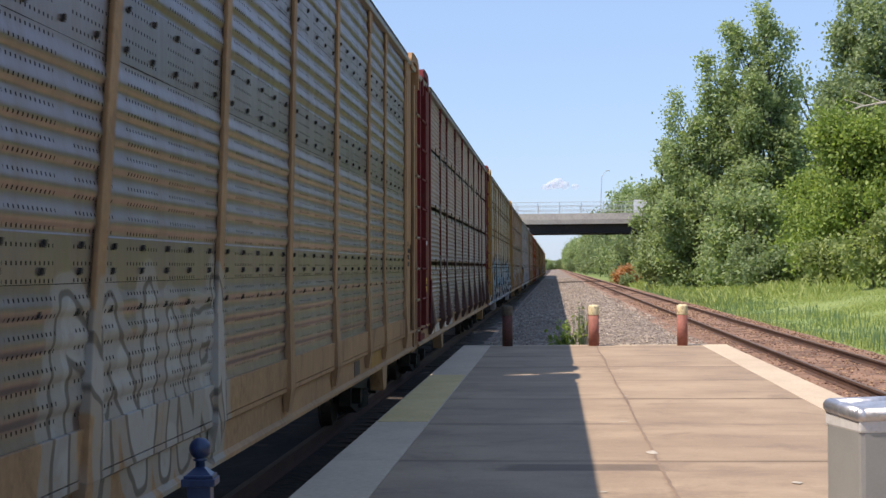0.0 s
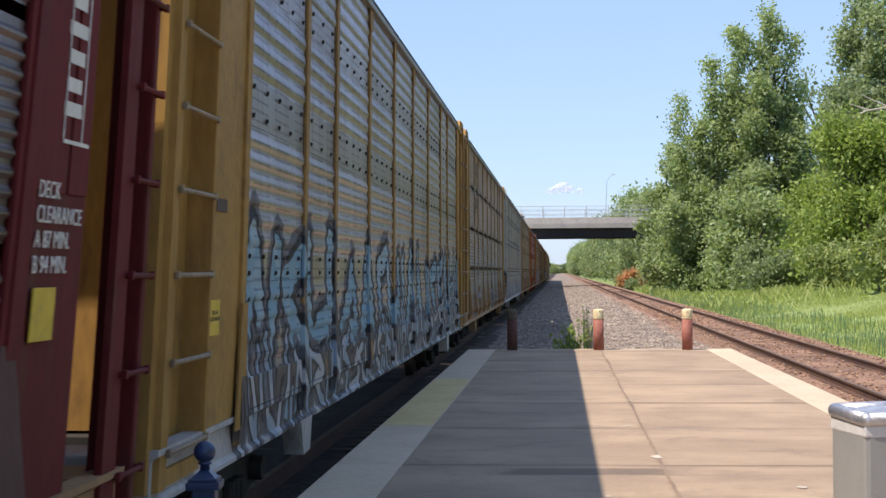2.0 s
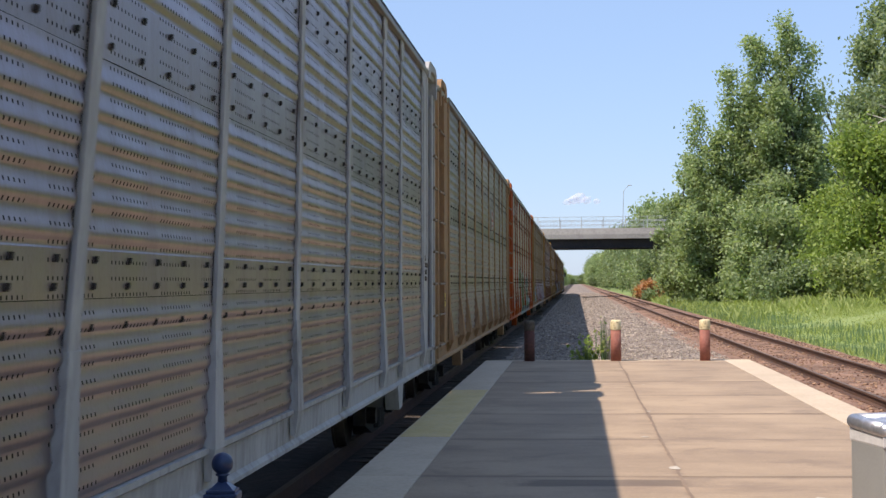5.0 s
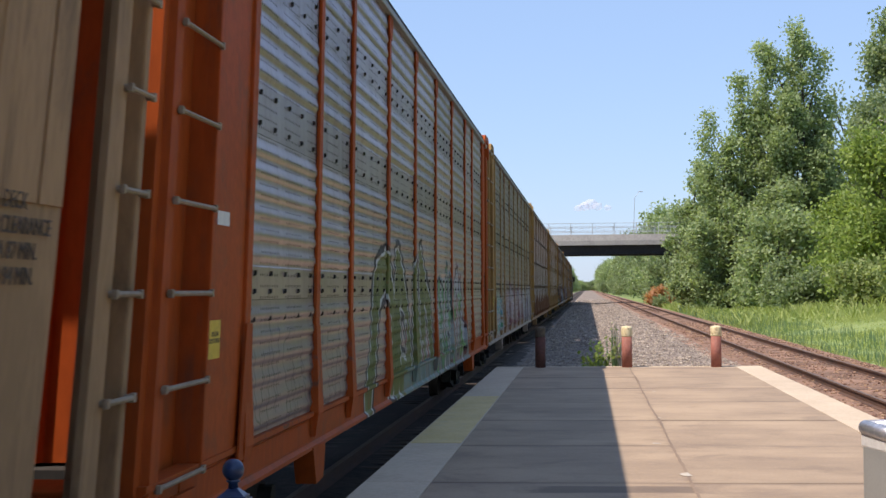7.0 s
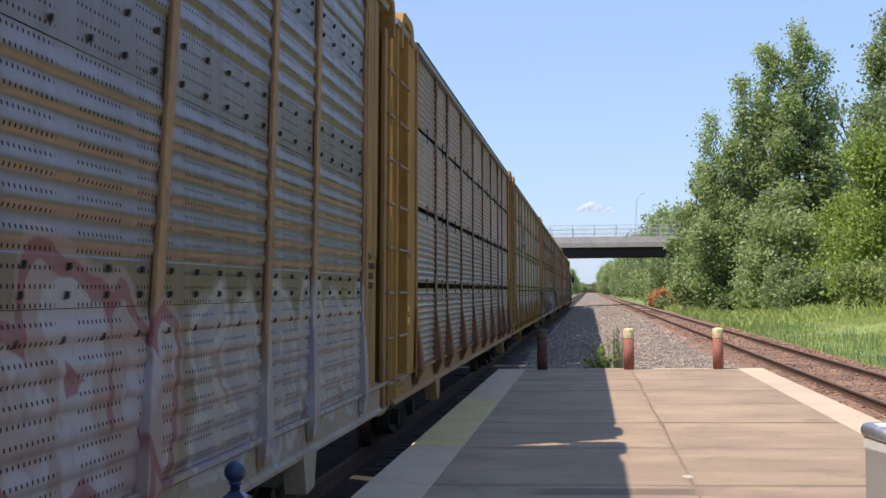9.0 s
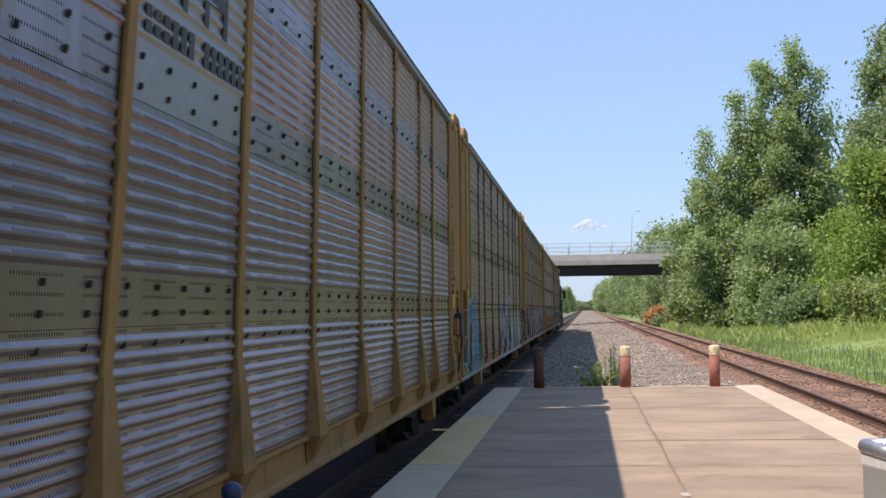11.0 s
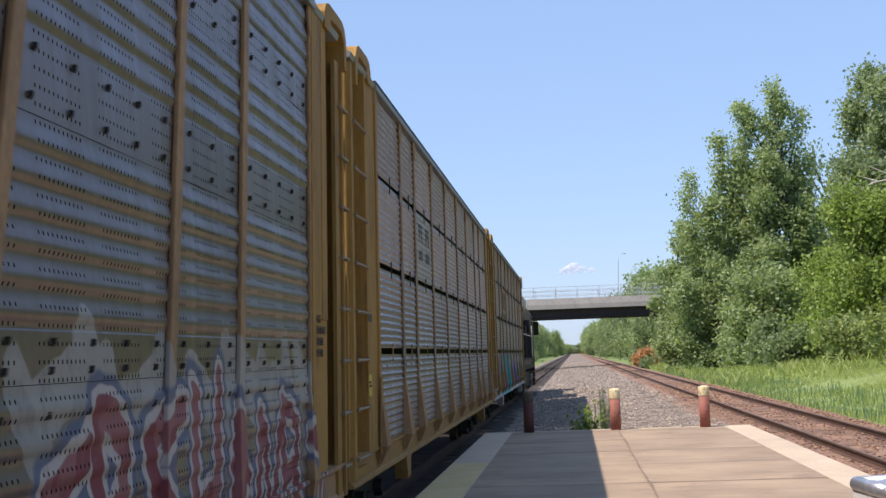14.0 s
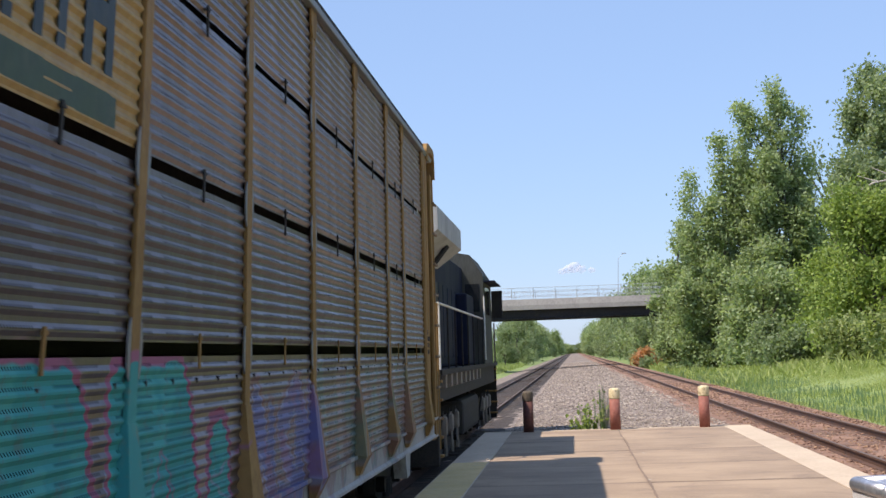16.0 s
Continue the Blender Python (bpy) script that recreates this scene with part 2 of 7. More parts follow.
M_LEAF_D = leaf_material("willow_shrub_leaf", (0.165, 0.21, 0.075), (0.325, 0.375, 0.155), 0.42)
M_LEAF_O = leaf_material("orange_brush_leaf", (0.40, 0.2, 0.10), (0.58, 0.34, 0.2))
M_GRASS = leaf_material("meadow_grass", (0.19, 0.25, 0.075), (0.44, 0.48, 0.2), 0.46)
M_SEDGE = leaf_material("blue_green_sedge", (0.12, 0.20, 0.10), (0.2, 0.29, 0.16), 0.4)
M_CLOUD, cloud_tree, cloud_bsdf = nodes_of("thin_cloud")
cloud_bsdf.inputs["Base Color"].default_value, cloud_bsdf.inputs["Roughness"].default_value = (0.9, 0.86, 0.88, 1), 1.0
cloud_bsdf.inputs["Specular IOR Level"].default_value = 0.0
cloud_thin, cloud_soft, cloud_both, cloud_out = (cloud_tree.nodes.new("ShaderNode" + k) for k in ("BsdfTransparent", "BsdfTranslucent", "MixShader", "MixShader"))
cloud_soft.inputs[0].default_value = (0.9, 0.86, 0.88, 1)
cloud_out.inputs[0].default_value, cloud_both.inputs[0].default_value = 0.27, 0.4
link(cloud_tree, cloud_bsdf.outputs[0], cloud_both.inputs[1]), link(cloud_tree, cloud_soft.outputs[0], cloud_both.inputs[2])
link(cloud_tree, cloud_thin.outputs[0], cloud_out.inputs[1]), link(cloud_tree, cloud_both.outputs[0], cloud_out.inputs[2])
link(cloud_tree, cloud_out.outputs[0], cloud_tree.nodes["Material Output"].inputs[0])
M_GLASS = surface("dark_window_glass", (0.01, 0.012, 0.015), (0.02, 0.022, 0.025), 0.12, 0, 5, 1, None, 0, 0)
M_TYRE = surface("black_rubber", (0.012, 0.012, 0.012), (0.025, 0.025, 0.025), 0.9, 0, 30, 3)

# ---- mesh helpers ----
def part(name, bm, material, parent, label="", m=None):
    """Links a bmesh as one mesh object under a thing or a part."""
    me = bpy.data.meshes.new(name)
    bm.to_mesh(me)
    bm.free()
    return piece(name, me, material, parent, label, m)


def piece(name, me, material, parent, label="", m=None):
    """An object on a mesh that others may share; the material sits on the object."""
    ob = new(name, me)
    if not me.materials:
        me.materials.append(None)
    ob.material_slots[0].link = "OBJECT"
    ob.material_slots[0].material = material
    ob.parent = parent
    if m is not None:
        ob.matrix_basis = m
    if label:
        ob["label"] = label
    return ob


def empty(name, m=None, **tags):
    ob = new(name)
    if m is not None:
        ob.matrix_basis = m
    return tagged(ob, **tags)


def add_box(bm, x0, x1, y0, y1, z0, z1, bevel=0.0):
    made = bmesh.ops.create_cube(bm, size=1.0)["verts"]
    for v in made:
        v.co = Vector((x0 if v.co.x < 0 else x1, y0 if v.co.y < 0 else y1, z0 if v.co.z < 0 else z1))
    if bevel:
        edges = {e for v in made for e in v.link_edges}
        bmesh.ops.bevel(bm, geom=list(edges), offset=bevel, segments=2, affect="EDGES", profile=0.6)


def box(x0, x1, y0, y1, z0, z1, bevel=0.0):
    bm = bmesh.new()
    add_box(bm, x0, x1, y0, y1, z0, z1, bevel)
    return bm


def add_tube(bm, a, b, r, n=8, r2=None):
    a, b = Vector(a), Vector(b)
    q = (b - a).to_track_quat("Z", "Y").to_matrix().to_4x4()
    bmesh.ops.create_cone(bm, cap_ends=True, segments=n, radius1=r, radius2=r if r2 is None else r2, depth=(b - a).length,
                          matrix=Matrix.Translation((a + b) / 2) @ q)


def tube(a, b, r, n=8, r2=None):
    bm = bmesh.new()
    add_tube(bm, a, b, r, n, r2)
    return bm


def add_prism(bm, outline, axis, lo, hi):
    """An outline of pairs drawn out along x, y or z from lo to hi."""
    def at(p, s):
        return {"x": (s, p[0], p[1]), "y": (p[0], s, p[1]), "z": (p[0], p[1], s)}[axis]
    a = [bm.verts.new(at(p, lo)) for p in outline]
    b = [bm.verts.new(at(p, hi)) for p in outline]
    n = len(outline)
    bm.faces.new(a), bm.faces.new(b[::-1])
    for i in range(n):
        bm.faces.new((a[i], b[i], b[(i + 1) % n], a[(i + 1) % n]))
    bmesh.ops.recalc_face_normals(bm, faces=bm.faces[:])


def prism(outline, axis, lo, hi):
    bm = bmesh.new()
    add_prism(bm, outline, axis, lo, hi)
    return bm


def lathe(profile, n=24, centre=(0, 0)):
    """A profile of (radius, z) turned about the vertical through centre."""
    bm = bmesh.new()
    rings = []
    for r, z in profile:
        rings.append([bm.verts.new((centre[0] + r * math.cos(2 * math.pi * i / n), centre[1] + r * math.sin(2 * math.pi * i / n), z)) for i in range(n)])
    for lo, hi in zip(rings, rings[1:]):
        for i in range(n):
            f = bm.faces.new((lo[i], lo[(i + 1) % n], hi[(i + 1) % n], hi[i]))
            f.smooth = True
    bm.faces.new(rings[0][::-1]), bm.faces.new(rings[-1])
    return bm


def raw_mesh(name, verts, faces):
    me = bpy.data.meshes.new(name)
    me.from_pydata(verts, [], faces)
    me.update()
    return me


def quads_mesh(name, corners):
    """A mesh of loose quads from an array of shape (n, 4, 3)."""
    n = len(corners)
    me = bpy.data.meshes.new(name)
    me.vertices.add(4 * n), me.loops.add(4 * n), me.polygons.add(n)
    me.vertices.foreach_set("co", np.asarray(corners, dtype=np.float32).ravel())
    me.loops.foreach_set("vertex_index", np.arange(4 * n, dtype=np.int32))
    me.polygons.foreach_set("loop_start", np.arange(0, 4 * n, 4, dtype=np.int32))
    me.update(calc_edges=True)
    return me


def text_part(words, size, material, parent, m, name="lettering", label=""):
    cu = bpy.data.curves.new(name, "FONT")
    cu.body, cu.size, cu.align_x, cu.extrude = words, size, "LEFT", 0.002
    tmp = bpy.data.objects.new(name, cu)
    me = bpy.data.meshes.new_from_object(tmp)
    bpy.data.objects.remove(tmp)
    me.materials.clear()
    return piece(name, me, material, parent, label, m)


# ---- ground, ballast, tracks ----
RAIL_1, RAIL_2 = -0.25, 0.0                   # rail heads of the near and the far track
TRACK_1, TRACK_2 = -3.87, 5.62                # their middles
END = 37.2                                    # the platform's far end


def verge(x, y):
    """Height of the open ground beside the tracks."""
    bumps = 0.12 * noise.noise((x * 0.15, y * 0.05, 0)) + 0.05 * noise.noise((x * 0.6, y * 0.4, 3))
    if x > 0:
        s = min(1.0, max(0.0, (x - 9.0) / 14.0))
        return -0.55 + 1.35 * s * s * (3 - 2 * s) + bumps + 0.01 * max(0, x - 30)
    s = min(1.0, max(0.0, (-x - 9.0) / 12.0))
    return -0.75 + 0.8 * s + bumps


def strip(name, xs, ys, height, material, label, category="ground"):
    verts = [(x, y, height(x, y)) for y in ys for x in xs]
    w = len(xs)
    faces = [(j * w + i, j * w + i + 1, (j + 1) * w + i + 1, (j + 1) * w + i) for j in range(len(ys) - 1) for i in range(w - 1)]
    ob = piece(name, raw_mesh(name, verts, faces), material, None)
    for f in ob.data.polygons:
        f.use_smooth = True
    return tagged(ob, label, category, "", "structure")


def spread(lo, hi, n, power=1.0):
    return [lo + (hi - lo) * (i / (n - 1)) ** power for i in range(n)]


far_y = spread(-60, 200, 90) + spread(210, 2600, 30, 2.0)
ground_x = sorted([-900, -500, -250, -120, -70] + spread(-45, -8, 16) + spread(-5, 6, 4) + spread(8.0, 45, 40) + [55, 70, 90, 130, 250, 500, 900])
strip("ground", ground_x, far_y, lambda x, y: verge(x, y) if abs(x) > 7.9 else -0.9, M_GRASSLAND, "green meadow ground beside the railway tracks")


def ballast_height(x, y):
    pts = ((-9.6, -0.95), (-7.0, -0.62), (-5.6, -0.43), (-2.3, -0.43), (-1.5, -0.38), (3.4, -0.2), (4.2, -0.17), (7.1, -0.17), (8.3, -0.42), (9.6, -0.75))
    for (xa, za), (xb, zb) in zip(pts, pts[1:]):
        if xa <= x <= xb:
            z = za + (zb - za) * (x - xa) / (xb - xa)
            break
    return z + 0.035 * noise.noise((x * 1.3, y * 0.9, 5)) + 0.03 * noise.noise((x * 4, y * 3, 9)) * (y < 110)


bal_y = spread(-60, 30, 12) + spread(31, 110, 180) + spread(112, 400, 80) + spread(410, 2600, 20, 2.0)
# strip below the cars, its colour darkened in place of their shade
strip("track_bed_near", spread(-5.9, -2.1, 14), bal_y, lambda x, y: ballast_height(x, y) + 0.012 - 0.02 * (x < -5.8 or x > -2.2), M_SHADEBALLAST, "ballast under the near track, darkened for the train's shade", "ballast")
strip("ballast_bed", spread(-9.6, 3.6, 44), bal_y, ballast_height, M_BALLAST, "grey crushed stone ballast between the tracks", "ballast")
strip("ballast_bed_far_track", spread(3.6, 9.6, 24), bal_y, lambda x, y: ballast_height(x, y) + 0.004, M_RUSTBALLAST, "rust-brown ballast under the far track", "ballast")


def track(name, centre, top, label, tie_material):
    """Two rails with fixings-free heads and a row of wooden ties, out to the distance."""
    root = empty(name, pose(centre, 0, top), label=label, category="railway track", kind="structure")
    prof = [(-0.075, -0.17), (0.075, -0.17), (0.075, -0.155), (0.012, -0.135), (0.012, -0.045), (0.036, -0.035), (0.036, -0.006), (-0.036, -0.006),
            (-0.036, -0.035), (-0.012, -0.045), (-0.012, -0.135), (-0.075, -0.155)]
    for side in (-0.7525, 0.7525):
        rail = part("rail", prism([(x + side, z) for x, z in prof], "y", -60, 1800), M_RAIL, root)
        part("rail_head", box(side - 0.034, side + 0.034, -60, 1800, -0.006, 0.0), M_RAILTOP, rail, "polished running surface")
    tie_bm = box(-1.3, 1.3, -0.115, 0.115, -0.36, -0.165, 0.015)
    tie_me = bpy.data.meshes.new("tie")
    tie_bm.to_mesh(tie_me), tie_bm.free()
    for i in range(170):
        y = 20 + 0.52 * i
        piece("tie", tie_me, tie_material, root, "", pose(random.uniform(-0.04, 0.04), y, random.uniform(-0.012, 0.008), 0, 0, random.uniform(-0.8, 0.8)))
    rest = bmesh.new()
    for i in range(360):
        y = 20 + 0.52 * (170 + i)
        add_box(rest, -1.3, 1.3, y - 0.115, y + 0.115, -0.36, -0.165)
    far = part("far_ties", rest, tie_material, root)
    far["kind"] = "stuff"
    return root


track("railway_track_near", TRACK_1, RAIL_1, "rusty railway track with worn wooden ties in grey ballast", M_TIE)
track("railway_track_far", TRACK_2, RAIL_2, "rusty railway track with brown ties beside the meadow", M_RUSTTIE)

# ---- platform ----
def platform():
    root = empty("platform", label="low concrete railway platform with pale edge strips", category="platform", kind="structure")
    part("platform_base", box(-2.2, 4.1, -14, END - 0.02, -0.7, -0.16), M_EDGE, root)
    part("joint_bed", box(-2.19, 4.09, -13.9, END - 0.03, -0.16, -0.016), M_JOINT, root)
    step = 3.55
    edges = [END] + [36.4 - step * i for i in range(15)]
    for hi, lo in zip(edges, edges[1:]):
        for x0, x1 in ((-1.55, 0.992), (0.994, 3.5)):
            z = random.uniform(-0.004, 0.004)
            part("slab", box(x0, x1, lo + 0.005, hi - 0.005, -0.12, z, 0.006), M_SLAB, root)
    for x0, x1 in ((-2.22, -1.556), (3.506, 4.12)):
        for hi, lo in zip(edges, edges[1:]):
            part("edge_strip", box(x0, x1, lo + 0.003, hi - 0.003, -0.13, 0.006, 0.01), M_EDGE, root)
    part("tactile_strip", box(-2.2, -1.57, 18.9, 27.1, 0.004, 0.012, 0.004), M_TACTILE, root, "faded yellow painted edge strip")
    crack, verts = bmesh.new(), []
    for k in range(190):
        y = END - 0.02 - k * 0.27
        x = 0.993 + 0.04 * noise.noise((y * 0.3, 0, 7)) + 0.012 * noise.noise((y * 3.1, 4, 7))
        w = 0.012 + 0.022 * abs(noise.noise((y * 1.7, 9, 2)))
        verts.append((crack.verts.new((x - w, y, 0.0085)), crack.verts.new((x + w, y, 0.0085))))
    for (a, b), (c, d) in zip(verts, verts[1:]):
        crack.faces.new((a, c, d, b))
    part("crack_filler", crack, M_FILLER, root, "wobbly brown line of old joint filler")
    part("end_curb", box(-2.22, 4.12, END, END + 0.16, -0.5, 0.012, 0.01), M_EDGE, root)
    for x, y in ((1.02, 22.6), (0.82, 18.9), (1.2, 28.4), (2.1, 13.6), (0.4, 13.0)):
        r = random.uniform(0.03, 0.06)
        bm = bmesh.new()
        ring = [bm.verts.new((x + r * random.uniform(0.5, 1.2) * math.cos(a), y + 1.6 * r * random.uniform(0.5, 1.2) * math.sin(a), 0.007)) for a in spread(0, 5.6, 9)]
        mid = bm.verts.new((x, y, 0.013))
        for a, b in zip(ring, ring[1:] + ring[:1]):
            bm.faces.new((a, b, mid))
        part("patch", bm, M_PATCH, root, "small pale mortar patch")
    bm = bmesh.new()
    ring = [bm.verts.new((0.97 + 0.065 * math.cos(a) * random.uniform(0.6, 1.2), 15.75 + 0.15 * math.sin(a) * random.uniform(0.6, 1.2), 0.008)) for a in spread(0, 5.7, 11)]
    mid = bm.verts.new((0.99, 15.75, 0.03))
    for a, b in zip(ring, ring[1:] + ring[:1]):
        bm.faces.new((a, b, mid))
    part("patch", bm, M_PATCH, root, "broken pale mortar patch")
    return root


platform()

# ---- train ----
SPEED, PITCH, FIRST = 23.2, 28.52, 12.9       # metres a second, metres from car to car, middle of the first car at the start
SIDE, HALF, SHEET = 1.52, 14.05, 11.855        # half width, half length, half length of the sheeting
NEAR_CUT = -0.1                              # by which the ladder end is shorter than the brake end
LADDER = (-13.88, -13.02)                    # the ladder recess of the near end
BAYS = (2.75, 1.92, 2.85, 2.85, 2.85, 2.85, 2.88, 1.88, 2.88)
POSTS = [-SHEET + sum(BAYS[:i]) for i in range(len(BAYS) + 1)]
FLOOR, EAVE = 1.13, 5.52
STRETCHES = [(POSTS[a], POSTS[b]) for a, b in ((0, 3), (3, 5), (5, 7), (7, 9))]     # lengths of the sill


def stretch_of(y):
    return next((k for k, (a, b) in enumerate(STRETCHES) if y < b), len(STRETCHES) - 1)


def rib_profile(z0, z1, kind):
    """The cross-section of a sheet from z0 to z1 as (depth, z), ribs along the car."""
    out = [(0.0, z0), (0.0, z0 + 0.004)]
    step, depth, rise, crest, fall = (0.088, 0.017, 0.26, 0.14, 0.32) if kind == "fine" else (0.165, 0.015, 0.1, 0.2, 0.4)
    n = round((z1 - z0 - 0.03) / step)
    step = (z1 - z0 - 0.03) / n
    z = z0 + ((z1 - z0) - n * step) / 2
    for _ in range(n):
        if kind == "fine":
            out += [(0.0, z), (depth, z + step * rise), (depth, z + step * (rise + crest)), (0.0, z + step * (rise + crest + fall))]
        else:
            out += [(depth * 0.5 * (1 - math.cos(a)), z + step * (0.06 + 0.88 * (a / 6.2832) ** 1.5)) for a in spread(0, 6.2832, 9)]
        z += step
    out += [(0.0, z1 - 0.004), (0.0, z1)]
    return out


def sheet_mesh(width, rows, seed):
    """One corrugated sheet; rows are stretches (z0, z1, kind) from the bottom up. Slightly buckled."""
    rnd = random.Random(seed)
    prof = []
    for z0, z1, kind in rows:
        prof += [(0.0, z0), (0.0, z0 + 0.008), (0.0, z1 - 0.008), (0.0, z1)] if kind == "flat" else rib_profile(z0, z1, kind)
    cols = 6
    phase, amount = rnd.uniform(0, 9), rnd.uniform(0.003, 0.011)
    verts, faces = [], []
    for j in range(cols + 1):
        y = width * j / cols
        for d, z in prof:
            edge = 0 if j in (0, cols) else 1
            verts.append((d + edge * amount * noise.noise((y * 1.1 + phase, z * 1.7, phase)), y, z))
    n = len(prof)
    for j in range(cols):
        for i in range(n - 1):
            faces.append((j * n + i, (j + 1) * n + i, (j + 1) * n + i + 1, j * n + i + 1))
    me = raw_mesh("side_sheet", verts, faces)
    if any(k == "wide" for _, _, k in rows):
        me.polygons.foreach_set("use_smooth", [True] * len(me.polygons))
    return me


# stretches of each row of sheets, by the kind of car
ROWS = {
    "three_deck": [[(FLOOR, 2.20, "fine")], [(2.28, 3.27, "fine")], [(3.34, 4.40, "fine")], [(4.45, EAVE - 0.08, "fine")]],
    "two_deck": [[(FLOOR, 2.086, "wide")], [(2.09, 2.33, "flat"), (2.33, 3.286, "wide")], [(3.29, 3.68, "flat"), (3.68, 4.386, "wide")], [(4.39, 4.71, "flat"), (4.71, EAVE - 0.08, "wide")]],
    "fine_deck": [[(FLOOR, 2.086, "fine")], [(2.09, 2.36, "flat"), (2.36, 3.286, "fine")], [(3.29, 3.62, "flat"), (3.62, 4.386, "fine")], [(4.39, 4.66, "flat"), (4.66, EAVE - 0.08, "fine")]],
}
BOLT_ROWS = {"three_deck": [2.05], "two_deck": [1.95, 2.15, 2.28, 3.37, 3.6, 4.46, 4.64], "fine_deck": [2.0, 2.16, 2.3, 3.37, 3.54, 4.46]}
SHEETS = {(k, r, round(w, 2), v): sheet_mesh(w - 0.115, rows, hash_seed) for k, table in ROWS.items() for r, rows in enumerate(table)
          for w in sorted(set(BAYS)) for v, hash_seed in ((0, 11 + r), (1, 37 + r))}


def cached(fn):
    store = {}

    def get(*a):
        if a not in store:
            bm = fn(*a)
            me = bpy.data.meshes.new("car_part")
            bm.to_mesh(me), bm.free()
            store[a] = me
        return store[a]
    return get


@cached
def post_mesh(deep):
    bm = bmesh.new()
    add_box(bm, 0, deep, -0.08, 0.08, FLOOR, EAVE - 0.02, 0.008)
    return bm


@cached
def gusset_mesh(flare):
    """The foot of a post: a plate that widens and stands out towards the sill."""
    bm = bmesh.new()
    top, bot = FLOOR + 0.72, FLOOR - 0.12
    w0, w1, d0, d1 = 0.083, 0.09 + 0.11 * flare, 0.037, 0.045 + 0.085 * flare
    v = [bm.verts.new(c) for c in ((0, -w0, top), (0, w0, top), (d0, w0, top), (d0, -w0, top),
                                   (0, -w1, bot + 0.12), (0, w1, bot + 0.12), (d1, w1, bot + 0.1), (d1, -w1, bot + 0.1),
                                   (0, -w1 * 0.6, bot - 0.1), (0, w1 * 0.6, bot - 0.1), (0.04, w1 * 0.5, bot - 0.1), (0.04, -w1 * 0.5, bot - 0.1))]
    for f in ((0, 1, 2, 3), (3, 2, 6, 7), (0, 3, 7, 4), (2, 1, 5, 6), (7, 6, 10, 11), (4, 7, 11, 8), (6, 5, 9, 10), (8, 11, 10, 9), (1, 0, 4, 5), (5, 4, 8, 9)):
        bm.faces.new([v[i] for i in f])
    bmesh.ops.recalc_face_normals(bm, faces=bm.faces[:])
    return bm


@cached
def clip_mesh():
    """A small upright strap across the slot between two rows of sheets."""
    bm = bmesh.new()
    add_box(bm, 0.022, 0.034, -0.02, 0.02, -0.12, 0.1, 0.003)
    add_box(bm, 0.022, 0.038, -0.035, 0.035, 0.06, 0.08)
    return bm


@cached
def crescent_mesh():
    """Two pale curved closing plates beside a post, over a slot."""
    bm = bmesh.new()
    for side in (-1, 1):
        outer = [(side * (0.078 + 0.06 * math.cos(a)), 0.17 * math.sin(a)) for a in spread(-1.5, 1.5, 7)]
        outer += [(side * 0.083, 0.16), (side * 0.083, -0.16)]
        add_prism(bm, outer, "x", 0.02, 0.03)
    return bm


@cached
def kick_plate_mesh(width):
    return box(0.0, 0.03, 0.07, width - 0.07, FLOOR, FLOOR + 0.24, 0.006)


@cached
def ladder_rung_mesh(width):
    """A round rung with its two end brackets and bolts."""
    bm = bmesh.new()
    add_tube(bm, (0, 0, 0), (0, width, 0), 0.016)
    for y in (0, width):
        add_tube(bm, (0.012, y, 0), (-0.07, y, 0), 0.018)
        add_box(bm, -0.012, 0.016, y - 0.022, y + 0.022, -0.024, 0.024, 0.005)
    return bm


@cached
def sill_mesh(k):
    """One welded length of the side sill."""
    bm = bmesh.new()
    y0 = -HALF + NEAR_CUT + 0.05 if k == 0 else STRETCHES[k][0]
    y1 = HALF - 0.3 if k == len(STRETCHES) - 1 else STRETCHES[k][1]
    add_prism(bm, [(SIDE - 0.1, 0.80), (SIDE + 0.02, 0.80), (SIDE + 0.02, 0.83), (SIDE - 0.01, 0.86), (SIDE - 0.01, 1.06), (SIDE + 0.035, 1.09), (SIDE + 0.035, FLOOR - 0.005), (SIDE - 0.1, FLOOR - 0.005)],
              "y", y0, y1)
    return bm


@cached
def jacking_pad_mesh():
    bm = bmesh.new()
    add_prism(bm, [(-0.3, 0.82), (0.3, 0.82), (0.22, 0.52), (-0.12, 0.5)], "x", SIDE - 0.15, SIDE + 0.03)
    return bm


@cached
def roof_mesh():
    bm = bmesh.new()
    pts = [(-SIDE - 0.03, EAVE - 0.06), (-SIDE - 0.05, EAVE), (-1.2, EAVE + 0.16), (-0.6, EAVE + 0.25), (0, EAVE + 0.27), (0.6, EAVE + 0.25), (1.2, EAVE + 0.16), (SIDE + 0.05, EAVE), (SIDE + 0.03, EAVE - 0.06)]
    add_prism(bm, pts, "y", -HALF + NEAR_CUT + 0.05, HALF - 0.5)
    for i in range(19):
        y = -13.0 + i * 26.0 / 18
        add_prism(bm, [(x * 1.004, z + 0.02) for x, z in pts[1:-1]] + [(SIDE * 0.9, EAVE), (-SIDE * 0.9, EAVE)], "y", y - 0.04, y + 0.04)
    return bm


@cached
def eave_rail_mesh():
    bm = bmesh.new()
    add_box(bm, SIDE - 0.02, SIDE + 0.07, -SHEET - 0.1, SHEET + 0.1, EAVE - 0.085, EAVE - 0.01, 0.012)
    return bm


